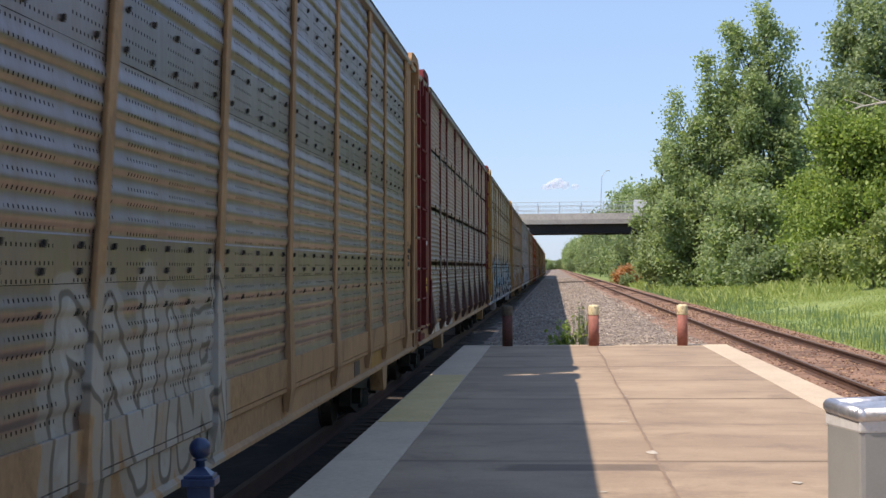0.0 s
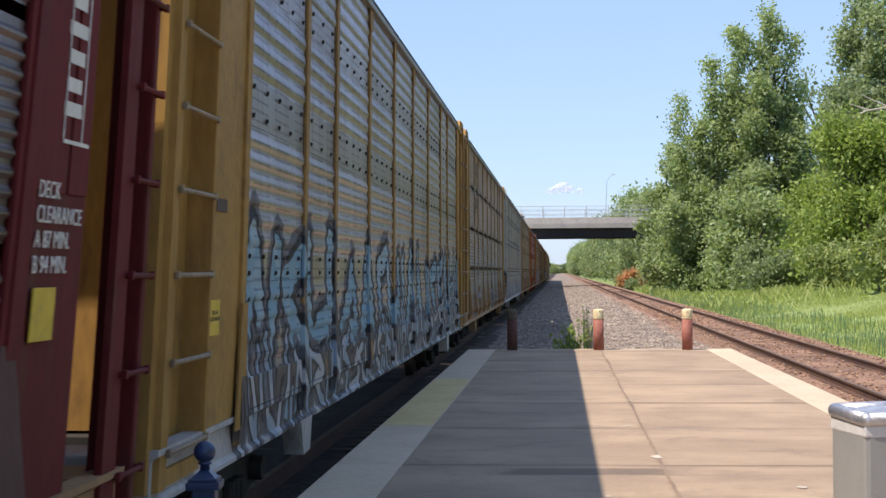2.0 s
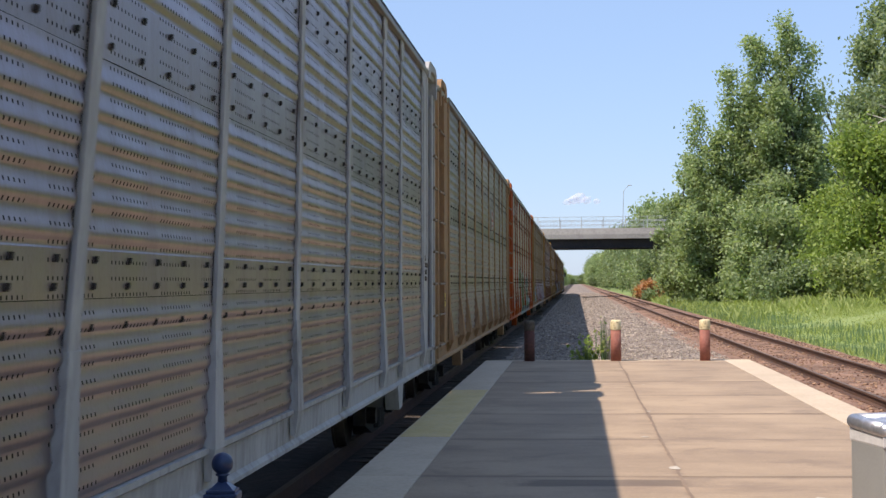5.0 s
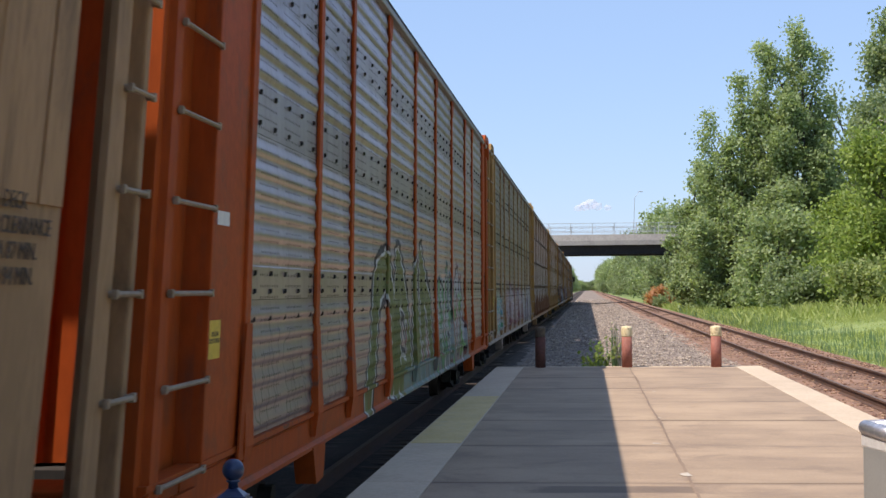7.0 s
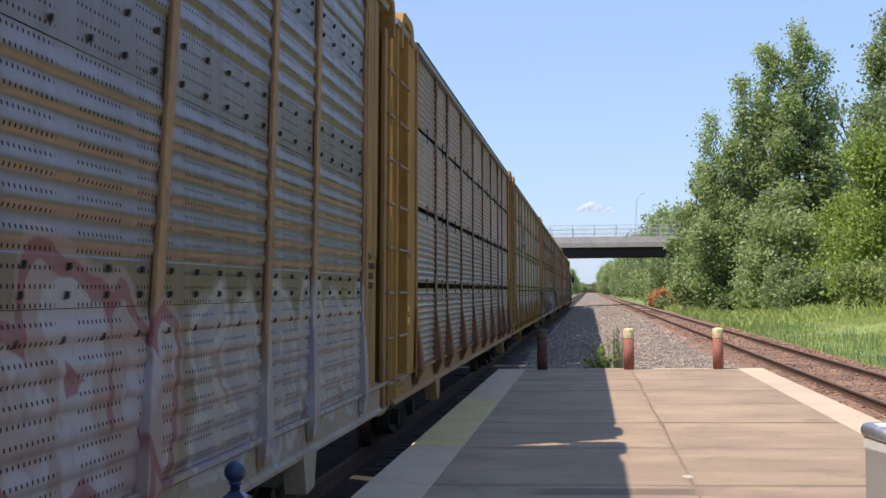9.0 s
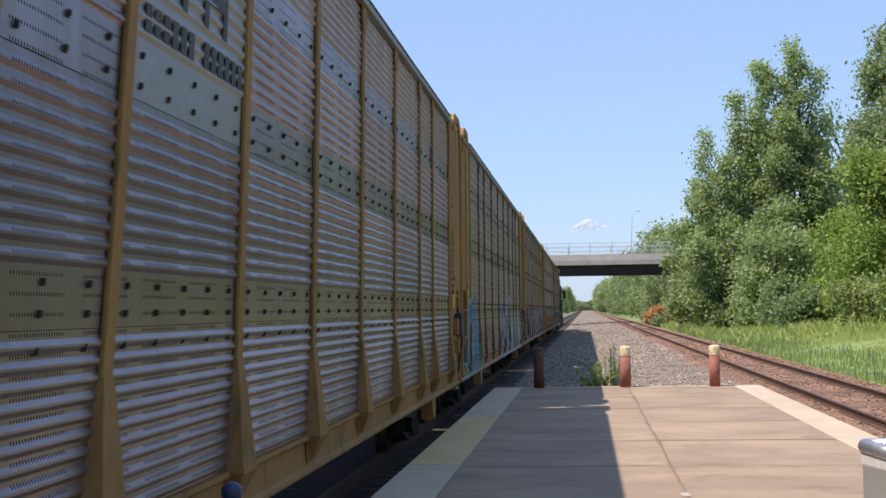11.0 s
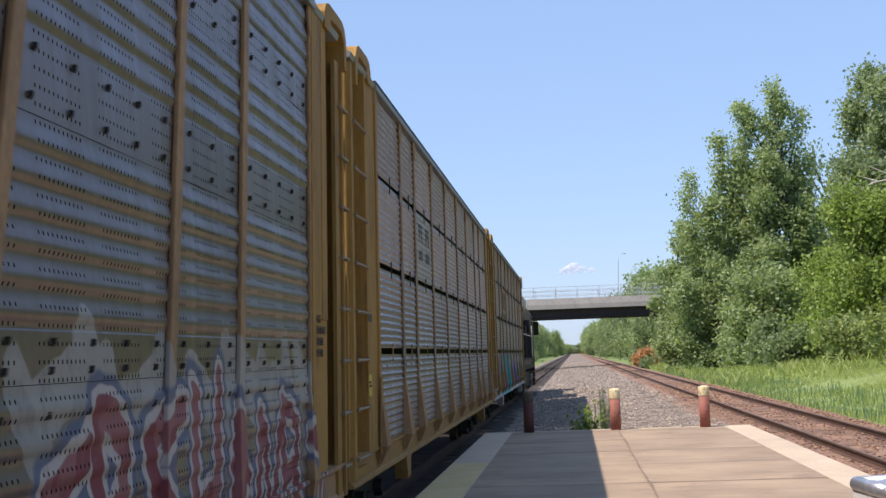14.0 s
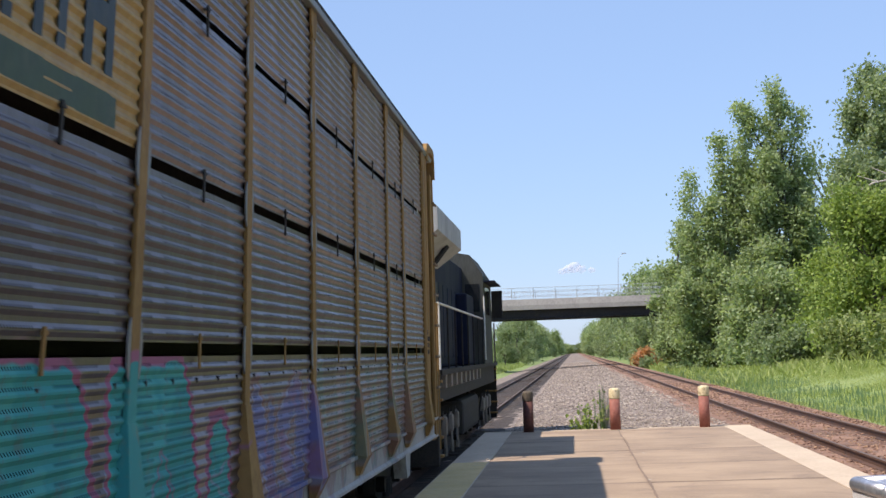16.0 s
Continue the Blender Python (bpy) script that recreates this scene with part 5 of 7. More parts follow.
SPECS = [
    dict(kind="two_deck", posts=P_TAN, ends=P_TAN, sill=P_TAN, tone=(0.25, 0.208, 0.17), label="autorack car with tan posts and dusty sheets"),
    dict(kind="two_deck", posts=P_TAN, ends=P_TAN, sill=P_TAN, kick=True, tone=(0.25, 0.208, 0.17), label="autorack car with tan posts and white graffiti",
         sprays=[([[(-5.1, 0.9), (-4.9, 1.9), (-4.2, 1.5)], [(-4.4, 1.0), (-4.2, 1.9), (-3.5, 1.0), (-3.35, 1.95)], [(-2.95, 1.0), (-2.85, 1.8), (-2.45, 1.0)], [(-2.35, 1.1), (-2.2, 1.8), (-1.7, 1.75), (-1.75, 1.45), (-2.2, 1.35), (-1.8, 1.0)],
                   [(-1.62, 2.0), (-1.5, 1.1)]], 0.13, (0.36, 0.35, 0.33), (0.29, 0.275, 0.25), (0.09, 0.075, 0.06), 0.022, (0.30, 0.28, 0.25), 0.13, 0.8, 0.0)], sill_marks=[(6.0, 0.5, M_DARKMARK), (7.5, 1.3, P_YELLOW)]),
    dict(kind="three_deck", foot=P_DARKPOST, posts=P_MAROON, ends=P_MAROON, sill=P_TAN, rust=0.75, film=0.22, tone=(0.25, 0.207, 0.172), label="three-deck autorack car with maroon posts and ends",
         sprays=[([[(-8.3, 1.2), (-8.1, 2.3), (-7.6, 2.6), (-7.3, 1.6)], [(-7.0, 2.4), (-6.5, 2.55), (-6.6, 1.5), (-7.2, 1.2)], [(-5.9, 1.3), (-5.8, 2.4)], [(-5.3, 2.3), (-4.8, 2.5)], [(-3.2, 1.6), (-2.9, 2.0), (-2.4, 1.7), (-2.0, 2.0)]], 0.012, (0.42, 0.40, 0.38), (0.36, 0.34, 0.32), BLACK, 0, BLACK, 0, 0.6, 0),
                 (wild(5, 0.5, 5.5, 1.25, 2.1, 0.5), 0.018, (0.4, 0.36, 0.36), (0.33, 0.3, 0.3), BLACK, 0, BLACK, 0, 0.55, 0)],
         sill_marks=[(-8.6, 0.5, P_YELLOW), (-7.6, 1.1, M_WHITEMARK), (-6.2, 1.0, P_SILVER), (-1.6, 0.6, M_DARKMARK), (0.6, 1.3, P_BROWN), (4.2, 1.5, P_SILVER), (7.5, 2.0, P_YELLOW)] + [(-11.6 + 0.27 * k, 0.17, M_WHITEMARK) for k in range(10) if k != 4]),
    dict(kind="two_deck", posts=P_OCHRE, ends=P_YELLOW, sill=P_SILVER, kick=True, film=0.04, rust=0.3, tone=(0.42, 0.375, 0.33), label="autorack car with yellow ends and blue graffiti",
         sprays=[(wild(71, -11.9, 12.0, 1.0, 2.42, 1.75, 0.3), 0.2, (0.19, 0.33, 0.43), (0.29, 0.40, 0.47), (0.03, 0.03, 0.036), 0.045, (0.085, 0.085, 0.098), 0.13, 0.93, 0.0),
                 (wild(76, -11.9, 12.0, 0.75, 1.75, 1.1, 0.5), 0.085, (0.42, 0.43, 0.46), (0.25, 0.32, 0.40), (0.03, 0.03, 0.036), 0.026, (0.09, 0.085, 0.098), 0.1, 0.93, 0.0)]),
    dict(kind="three_deck", closed=True, posts=P_TAN, ends=P_OCHRE, sill=P_TAN, rust=0.65, tone=(0.205, 0.168, 0.135), label="three-deck autorack car with tan posts and pale graffiti",
         sprays=[(wild(91, 0.4, 5.6, 1.0, 2.5, 1.3, 0.3), 0.12, (0.20, 0.20, 0.22), (0.23, 0.22, 0.22), (0.34, 0.38, 0.40), 0.03, BLACK, 0, 0.62, 0.0),
                 ([[(-9.3, 0.8), (-9.2, 1.7), (-8.8, 2.6), (-7.9, 2.75), (-7.8, 2.3), (-8.5, 2.2), (-8.5, 1.9), (-7.9, 1.6), (-8.0, 1.0)], [(-7.5, 2.7), (-7.3, 1.8), (-6.9, 2.5), (-6.6, 1.8), (-6.2, 2.7)], [(-7.4, 1.5), (-6.4, 1.55), (-6.5, 0.9)]], 0.07, (0.42, 0.43, 0.45), (0.36, 0.37, 0.40), BLACK, 0.0, BLACK, 0, 0.85, 0.0)], sill_marks=[(-1.0, 0.9, P_YELLOW), (0.6, 1.4, P_SILVER), (4.5, 0.8, P_YELLOW)],
         logo_sheets={(2, 1): M_LOGOCREAM, (3, 1): M_LOGOCREAM}, marks=[(-8.145, 3.98, 0.9, 0.5, M_DARKMARK, "ring"), (-8.145, 4.9, 0.9, 0.7, M_DARKMARK, "ring")]),
    dict(kind="two_deck", posts=P_SILVER, ends=P_SILVER, sill=P_SILVER, film=0.06, rust=0.25, tone=(0.355, 0.308, 0.262), label="autorack car with pale grey posts and ends"),
    dict(kind="two_deck", flared=True, posts=P_TAN, ends=P_TAN, sill=P_TAN, rust=0.3, film=0.1, tone=(0.33, 0.29, 0.245), emblems=[(2.83, 3.86, 0.31)], label="autorack car with tan posts and clean punched sheets"),
    dict(kind="two_deck", posts=P_ORANGE, ends=P_ORANGE, sill=P_ORANGE, rust=0.3, film=0.1, tone=(0.40, 0.345, 0.29), label="autorack car with orange posts and green graffiti",
         sprays=[([[(-5.9, 1.0), (-5.2, 2.2), (-4.4, 2.38), (-3.85, 1.9), (-3.9, 1.1)], [(-3.45, 1.0), (-3.38, 2.42), (-2.6, 2.0), (-2.1, 1.0)], [(-3.0, 1.05), (-2.3, 1.0)], [(-1.6, 0.9), (-1.42, 2.3), (-1.0, 1.3), (-0.9, 0.9)],
                   [(-0.72, 2.48), (-0.45, 1.6), (-0.3, 0.9)], [(-0.72, 2.48), (0.35, 1.9), (0.8, 1.0)]], 0.26, (0.125, 0.15, 0.045), (0.165, 0.185, 0.07), (0.46, 0.48, 0.47), 0.024, (0.02, 0.024, 0.02), 0.11, 0.96, 0.0),
                 ([[(-4.2, 1.0), (-4.1, 1.5)], [(-2.6, 1.35), (-2.5, 1.7)], [(-0.55, 1.0), (-0.5, 1.3)], [(0.1, 0.9), (0.2, 1.4)]], 0.1, (0.30, 0.10, 0.10), (0.10, 0.07, 0.05), (0.46, 0.47, 0.46), 0.02, BLACK, 0, 0.9, 0.0),
                 ([[(-2.5, 0.93), (8.0, 0.93)]], 0.2, (0.12, 0.21, 0.22), (0.17, 0.24, 0.23), BLACK, 0, BLACK, 0, 0.8, 0),
                 ([[(1.9, 1.0), (2.0, 2.1), (2.55, 2.05), (2.35, 1.6), (2.1, 1.55)], [(2.4, 1.5), (2.75, 1.0)], [(3.15, 1.0), (3.3, 2.35)], [(3.2, 1.6), (3.8, 1.65)], [(3.9, 2.2), (3.85, 1.0)]], 0.2, (0.34, 0.37, 0.36), (0.10, 0.26, 0.10), (0.035, 0.03, 0.03), 0.03, (0.13, 0.22, 0.25), 0.08, 0.92, 0.0),
                 ([[(4.8, 1.0), (4.9, 2.2), (5.3, 2.35), (5.75, 1.9), (5.6, 1.2)], [(6.0, 2.15), (6.25, 1.9), (6.2, 1.1)], [(6.5, 1.4), (6.8, 1.3), (6.6, 0.9)]], 0.2, (0.37, 0.40, 0.42), (0.13, 0.34, 0.09), (0.05, 0.03, 0.03), 0.03, (0.30, 0.16, 0.17), 0.07, 0.92, 0.0),
                 (wild(133, -11.6, -7.4, 1.1, 1.95, 0.42), 0.012, (0.05, 0.06, 0.06), (0.08, 0.08, 0.08), BLACK, 0, BLACK, 0, 0.7, 0)],
         sill_marks=[(-13.3, 4.2, P_ORANGE)]),
    dict(kind="two_deck", posts=P_TAN, ends=P_OCHRE, sill=P_DUSTY, tone=(0.225, 0.18, 0.152), label="autorack car with tan posts and pink graffiti",
         sprays=[(wild(151, -11.75, -8.95, 1.5, 1.9, 0.45, 0.1) + wild(152, -11.75, -9.0, 1.0, 1.35, 0.5, 0.1), 0.075, (0.10, 0.34, 0.20), (0.14, 0.32, 0.44), (0.46, 0.46, 0.44), 0.03, BLACK, 0, 0.92, 0.0),
                 (wild(153, -7.0, 4.5, 1.25, 2.1, 1.1, 0.25), 0.25, (0.33, 0.25, 0.25), (0.40, 0.39, 0.46), (0.22, 0.06, 0.075), 0.05, (0.33, 0.24, 0.235), 0.1, 0.72, 0.0),
                 (wild(154, 5.0, 11.6, 1.1, 2.1, 0.9, 0.2), 0.18, (0.34, 0.33, 0.36), (0.26, 0.26, 0.36), (0.42, 0.40, 0.42), 0.04, (0.27, 0.24, 0.25), 0.08, 0.6, 0.0)]),
    dict(kind="three_deck", posts=P_BROWN, ends=P_YELLOW, sill=P_TAN, rust=0.6, label="three-deck autorack car with brown posts and yellow ends"),
    dict(kind="fine_deck", posts=P_OCHRE, ends=P_OCHRE, sill=P_OCHRE, film=0.06, rust=0.25, tone=(0.30, 0.262, 0.226), label="autorack car with ochre posts and fine ribbed sheets",
         closed=True, logo_sheets={(2, 2): M_LOGOGREY},
         marks=[(-6.35, 4.15, 0.62, 0.42, M_LOGOBLACK, "ring"), (-5.3, 4.15, 0.62, 0.42, M_LOGOBLACK, "ring")] + [(-6.85 + 0.19 * k, 3.76, 0.12, 0.17, M_LOGOBLACK, "bar") for k in range(13) if k != 6]),
    dict(kind="two_deck", closed=True, short_ladder=True, posts=P_BROWN, ends=P_OCHRE, sill=P_TAN, label="autorack car with brown posts and white block graffiti",
         sprays=[([[(-13.2, 0.9), (-12.7, 1.9), (-12.3, 1.2)], [(-11.9, 2.1), (-11.6, 1.2)], [(-11.2, 1.8), (-10.6, 2.0), (-10.4, 1.1), (-11.1, 0.9)], [(-10.0, 1.7), (-9.6, 0.9)]], 0.26, (0.02, 0.14, 0.40), (0.05, 0.26, 0.38), (0.33, 0.40, 0.50), 0.022, (0.09, 0.22, 0.12), 0.16, 0.92, 0.0),
                 ([[(-11.5, 1.1), (-11.3, 0.8)], [(-9.9, 1.1), (-9.7, 0.8)]], 0.14, (0.42, 0.12, 0.06), (0.36, 0.10, 0.05), BLACK, 0, BLACK, 0, 0.9, 0),
                 (wild(191, -8.9, -4.2, 1.15, 1.9, 1.1, 0.2), 0.016, (0.03, 0.03, 0.035), (0.05, 0.05, 0.05), BLACK, 0, BLACK, 0, 0.8, 0),
                 (wild(202, -1.05, 4.5, 0.85, 2.3, 0.72, 0.15), 0.15, (0.07, 0.075, 0.105), (0.13, 0.135, 0.17), (0.44, 0.44, 0.45), 0.055, (0.03, 0.03, 0.04), 0.07, 0.95, 0.0),
                 (wild(203, 5.3, 11.8, 0.9, 1.95, 0.8, 0.25), 0.16, (0.33, 0.37, 0.42), (0.36, 0.37, 0.38), BLACK, 0, (0.30, 0.32, 0.35), 0.08, 0.6, 0)]),
    dict(kind="two_deck", posts=P_TAN, ends=P_YELLOW, sill=P_TAN, tone=(0.19, 0.16, 0.135), label="autorack car with yellow ends and lilac and red graffiti",
         logo_sheets={(2, 1): M_LOGOTAN, (3, 1): M_LOGOTAN}, shield=(-8.145, 4.42, 0.66, 0.78),
         sprays=[(wild(221, -11.85, -7.5, 0.75, 2.22, 1.1, 0.15), 0.2, (0.045, 0.05, 0.045), (0.075, 0.075, 0.085), (0.46, 0.47, 0.48), 0.042, (0.022, 0.022, 0.025), 0.07, 0.92, 0.0),
                 ([[(-6.9, 1.0), (-6.5, 2.1), (-6.1, 1.0)], [(-5.9, 1.0), (-5.6, 2.1), (-5.2, 1.2), (-4.95, 2.15)], [(-4.6, 1.0), (-4.35, 2.25), (-4.05, 1.4)], [(-4.0, 2.3), (-3.9, 1.1)], [(-3.6, 2.25), (-3.2, 2.15), (-3.3, 1.5), (-2.9, 1.0)], [(-2.6, 1.6), (-2.4, 1.1)]], 0.2, (0.28, 0.16, 0.24), (0.20, 0.115, 0.17), (0.45, 0.44, 0.46), 0.026, (0.035, 0.032, 0.036), 0.11, 0.92, 0.0),
                 (wild(223, -0.9, 4.2, 1.0, 1.95, 0.75, 0.15), 0.13, (0.22, 0.29, 0.27), (0.25, 0.30, 0.33), (0.32, 0.36, 0.35), 0.02, (0.17, 0.19, 0.18), 0.05, 0.6, 0.0),
                 (wild(225, 4.6, 12.2, 1.7, 2.25, 1.2, 0.15), 0.16, (0.36, 0.35, 0.34), (0.31, 0.30, 0.29), BLACK, 0, BLACK, 0, 0.8, 0),
                 (wild(227, 4.7, 12.2, 0.75, 2.0, 0.95, 0.3), 0.115, (0.22, 0.05, 0.055), (0.30, 0.11, 0.11), (0.45, 0.40, 0.38), 0.03, (0.10, 0.12, 0.20), 0.09, 0.92, 0.0)]),
    dict(kind="three_deck", posts=P_TAN, ends=P_YELLOW, sill=P_OCHRE, film=0.06, rust=0.3, tone=(0.345, 0.315, 0.285), label="three-deck autorack car with clean ribbed sheets",
         logo_sheets={(2, 2): M_LOGOGREY}, marks=[(-6.3, 4.1, 0.5, 0.3, M_LOGOBLACK, "ring"), (-5.2, 4.1, 0.5, 0.3, M_LOGOBLACK, "ring"), (-6.3, 3.75, 0.5, 0.16, M_LOGOBLACK, "bar"), (-5.2, 3.75, 0.6, 0.16, M_LOGOBLACK, "bar")]),
    dict(kind="three_deck", posts=P_OCHRE, ends=P_OCHRE, sill=P_SILVER, rust=0.5, tone=(0.182, 0.155, 0.136), label="three-deck autorack car with teal and pink graffiti",
         sprays=[(wild(271, -11.2, -9.5, 1.0, 1.9, 0.8, 0.1), 0.16, (0.07, 0.12, 0.34), (0.20, 0.17, 0.32), (0.34, 0.20, 0.24), 0.03, (0.28, 0.10, 0.10), 0.05, 0.85, 0.0),
                 ([[(-7.85, 0.8), (-7.85, 1.9)], [(-8.4, 1.0), (-8.3, 1.4)], [(-6.75, 0.8), (-6.55, 1.85), (-5.6, 1.85), (-5.4, 0.8)], [(-6.1, 1.75), (-6.1, 0.8)], [(-4.75, 0.8), (-4.6, 1.85), (-3.5, 1.85), (-3.3, 0.8)], [(-4.1, 1.75), (-4.1, 0.8)], [(-2.6, 0.8), (-2.5, 1.5)]], 0.34, (0.025, 0.31, 0.31), (0.045, 0.36, 0.345), (0.34, 0.12, 0.20), 0.035, (0.30, 0.16, 0.20), 0.03, 0.93, 0.0),
                 (wild(273, -8.6, -2.4, 0.9, 1.7, 1.4, 0.1), 0.012, (0.30, 0.14, 0.24), (0.28, 0.3, 0.42), BLACK, 0, BLACK, 0, 0.8, 0),
                 (wild(275, -1.3, 1.2, 1.0, 1.9, 0.8, 0.1), 0.14, (0.10, 0.15, 0.40), (0.22, 0.14, 0.30), (0.28, 0.30, 0.42), 0.02, (0.26, 0.12, 0.12), 0.06, 0.7, 0.0),
                 (wild(277, 1.6, 9.5, 1.0, 2.0, 1.2, 0.15), 0.18, (0.06, 0.17, 0.15), (0.24, 0.13, 0.13), (0.28, 0.26, 0.30), 0.02, BLACK, 0, 0.5, 0.0)],
         logo_sheets={(2, 2): M_LOGO}, marks=[(-6.72, 3.96, 0.46, 0.62, M_LOGOBLUE, "ring"), (-5.98, 3.96, 0.46, 0.62, M_LOGOBLUE, "ring"), (-5.22, 3.96, 0.5, 0.62, M_LOGOBLUE, "ring"), (-6.0, 3.47, 2.25, 0.17, M_LOGOGREEN, "bar")]),
]
CARS = [autorack(s) for s in SPECS]           # the first one has already gone by

# ---- locomotive ----
P_LOCO = paint("dark_navy_locomotive_paint", (0.010, 0.014, 0.036), (0.03, 0.024, 0.02), 0.4)
P_LOCOGREY = paint("pale_grey_locomotive_paint", (0.45, 0.46, 0.47), (0.2, 0.18, 0.16), 0.3)
P_LOCOTAB = paint("worn_buff_locomotive_paint", (0.26, 0.22, 0.18), (0.08, 0.06, 0.05), 0.5)
P_LOCOSIDE = paint("olive_grey_locomotive_paint", (0.075, 0.078, 0.07), (0.05, 0.045, 0.04), 0.5)
M_HANDRAIL = surface("white_handrail_paint", (0.62, 0.60, 0.55), (0.74, 0.72, 0.67), 0.6, 0, 20, 3, (0.3, 0.25, 0.2), 0.4, 0)


def locomotive():
    loco = empty("locomotive", label="dark navy diesel locomotive with white handrails behind the cars", category="locomotive")
    part("frame", box(-1.42, 1.42, -8.6, 11.4, 1.3, 1.88, 0.03), M_DARKSTEEL, loco)
    hood = part("long_hood", box(-0.95, 0.95, -8.4, 5.2, 1.9, 4.5, 0.06), P_LOCO, loco)
    for i in range(10):
        part("hood_door", box(0.952, 0.975, -7.6 + i * 1.24, -6.5 + i * 1.24, 2.1, 3.75, 0.01), P_LOCOSIDE if i < 4 else P_LOCO, hood)
    part("radiator_flare", prism([(-0.96, 4.05), (-1.5, 4.45), (-1.5, 4.88), (-1.35, 4.95), (1.35, 4.95), (1.5, 4.88), (1.5, 4.45), (0.96, 4.05)], "y", -8.5, -2.6), P_LOCOGREY, hood, "pale grey flared radiator housing")
    for i in range(4):
        part("fan", tube((0, -7.8 + i * 1.3, 4.94), (0, -7.8 + i * 1.3, 5.04), 0.5, 20), M_DARKSTEEL, hood)
    part("radiator_brace", tube((0.97, -5.9, 3.7), (1.4, -5.3, 4.35), 0.06, 6), M_DARKSTEEL, hood)
    part("exhaust", box(-0.3, 0.3, 0.6, 1.6, 4.49, 4.75, 0.03), M_DARKSTEEL, hood)
    part("blower_housing", box(0.95, 1.25, 2.4, 5.0, 1.9, 3.7, 0.05), P_LOCO, hood)
    cab = part("cab", prism([(-1.5, 1.9), (1.5, 1.9), (1.5, 4.3), (1.15, 4.85), (0.5, 4.97), (-0.5, 4.97), (-1.15, 4.85), (-1.5, 4.3)], "y", 5.2, 9.2), P_LOCOSIDE, loco, "dark olive-grey cab")
    for y0, y1 in ((5.9, 6.85), (6.95, 7.9)):
        part("side_window", box(1.502, 1.515, y0, y1, 3.25, 4.0, 0.01), M_GLASS, cab, "dark sliding cab window")
    part("rear_window", box(1.02, 1.4, 5.18, 5.198, 3.3, 4.05), M_GLASS, cab)
    part("sun_visor", box(1.5, 1.8, 5.6, 9.2, 4.12, 4.15), P_LOCO, cab)
    part("mirror", box(1.52, 1.84, 9.0, 9.06, 3.2, 4.0, 0.01), M_DARKSTEEL, cab)
    part("short_hood", prism([(9.2, 1.9), (11.0, 1.9), (11.0, 3.0), (10.5, 3.4), (9.2, 3.45)], "x", -0.85, 0.85), P_LOCO, loco)
    part("fuel_tank", box(-1.35, 1.35, -1.4, 4.2, 0.35, 1.15, 0.12), M_DARKSTEEL, loco)
    for y, s in ((-8.75, -1), (11.5, 1)):
        part("pilot", box(-1.45, 1.45, y - 0.1, y + 0.1, 0.2, 1.88, 0.03), M_DARKSTEEL, loco)
        for i in range(5):
            part("step", box(1.15, 1.5, *sorted((y - s * 0.45, y - s * 0.12)), 0.35 + 0.33 * i, 0.39 + 0.33 * i), P_OCHRE, loco, "ochre corner step")
        part("coupler", box(-0.12, 0.12, *sorted((y, y + s * 0.6)), 0.75, 1.0, 0.04), M_DARKSTEEL, loco)
        part("end_handrail", tube((1.45, y - s * 0.1, 0.5), (1.45, y - s * 0.1, 3.1), 0.024), P_OCHRE if s < 0 else M_DARKSTEEL, loco)
    part("side_handrail", tube((1.47, -8.6, 3.1), (1.47, 4.9, 3.1), 0.026), M_HANDRAIL, loco)
    part("cab_handrail", tube((1.53, 5.0, 2.0), (1.53, 5.0, 3.7), 0.022), M_HANDRAIL, loco)
    for i in range(8):
        part("stanchion", tube((1.47, -8.4 + i * 1.9, 1.88), (1.47, -8.4 + i * 1.9, 3.1), 0.018), M_HANDRAIL if i == 0 else M_DARKSTEEL, loco)
    part("walkway_edge", box(1.46, 1.52, -8.6, 11.4, 1.8, 1.9), M_DARKSTEEL, loco)
    for i in range(9):
        part("frame_rib", box(1.42, 1.5, -7.6 + i * 1.3, -7.25 + i * 1.3, 1.55, 1.8, 0.01), P_LOCOTAB, loco, "pale worn lifting tab")
    for y in (-4.9, 7.6):
        t = piece("truck", side_frame_mesh(), M_DARKSTEEL, loco, "black cast steel truck", pose(0, y, 0) @ Matrix.Diagonal((1.12, 1.75, 1.25, 1)))
        for dy in (-1.05, 0.0, 1.05):
            piece("wheel", wheel_mesh(), M_WHEEL, t, "", pose(0, dy, 0) @ Matrix.Diagonal((1, 0.62, 1, 1)))
        for dy in (-1.5, 0.0, 1.5):
            part("brake_cylinder", box(1.24, 1.4, y + dy - 0.16, y + dy + 0.16, 0.62, 0.98, 0.05), P_LOCOTAB, loco)
            part("brake_hanger", tube((1.3, y + dy + 0.3, 1.0), (1.32, y + dy + 0.42, 0.2), 0.05, 7), P_LOCOTAB, loco)
            part("sand_pipe", tube((1.34, y + dy - 0.32, 1.1), (1.2, y + dy - 0.5, 0.15), 0.03, 6), M_DARKSTEEL, loco)
    return loco


LOCO = locomotive()

# ---- overpass ----
BRIDGE_Y = 214.0


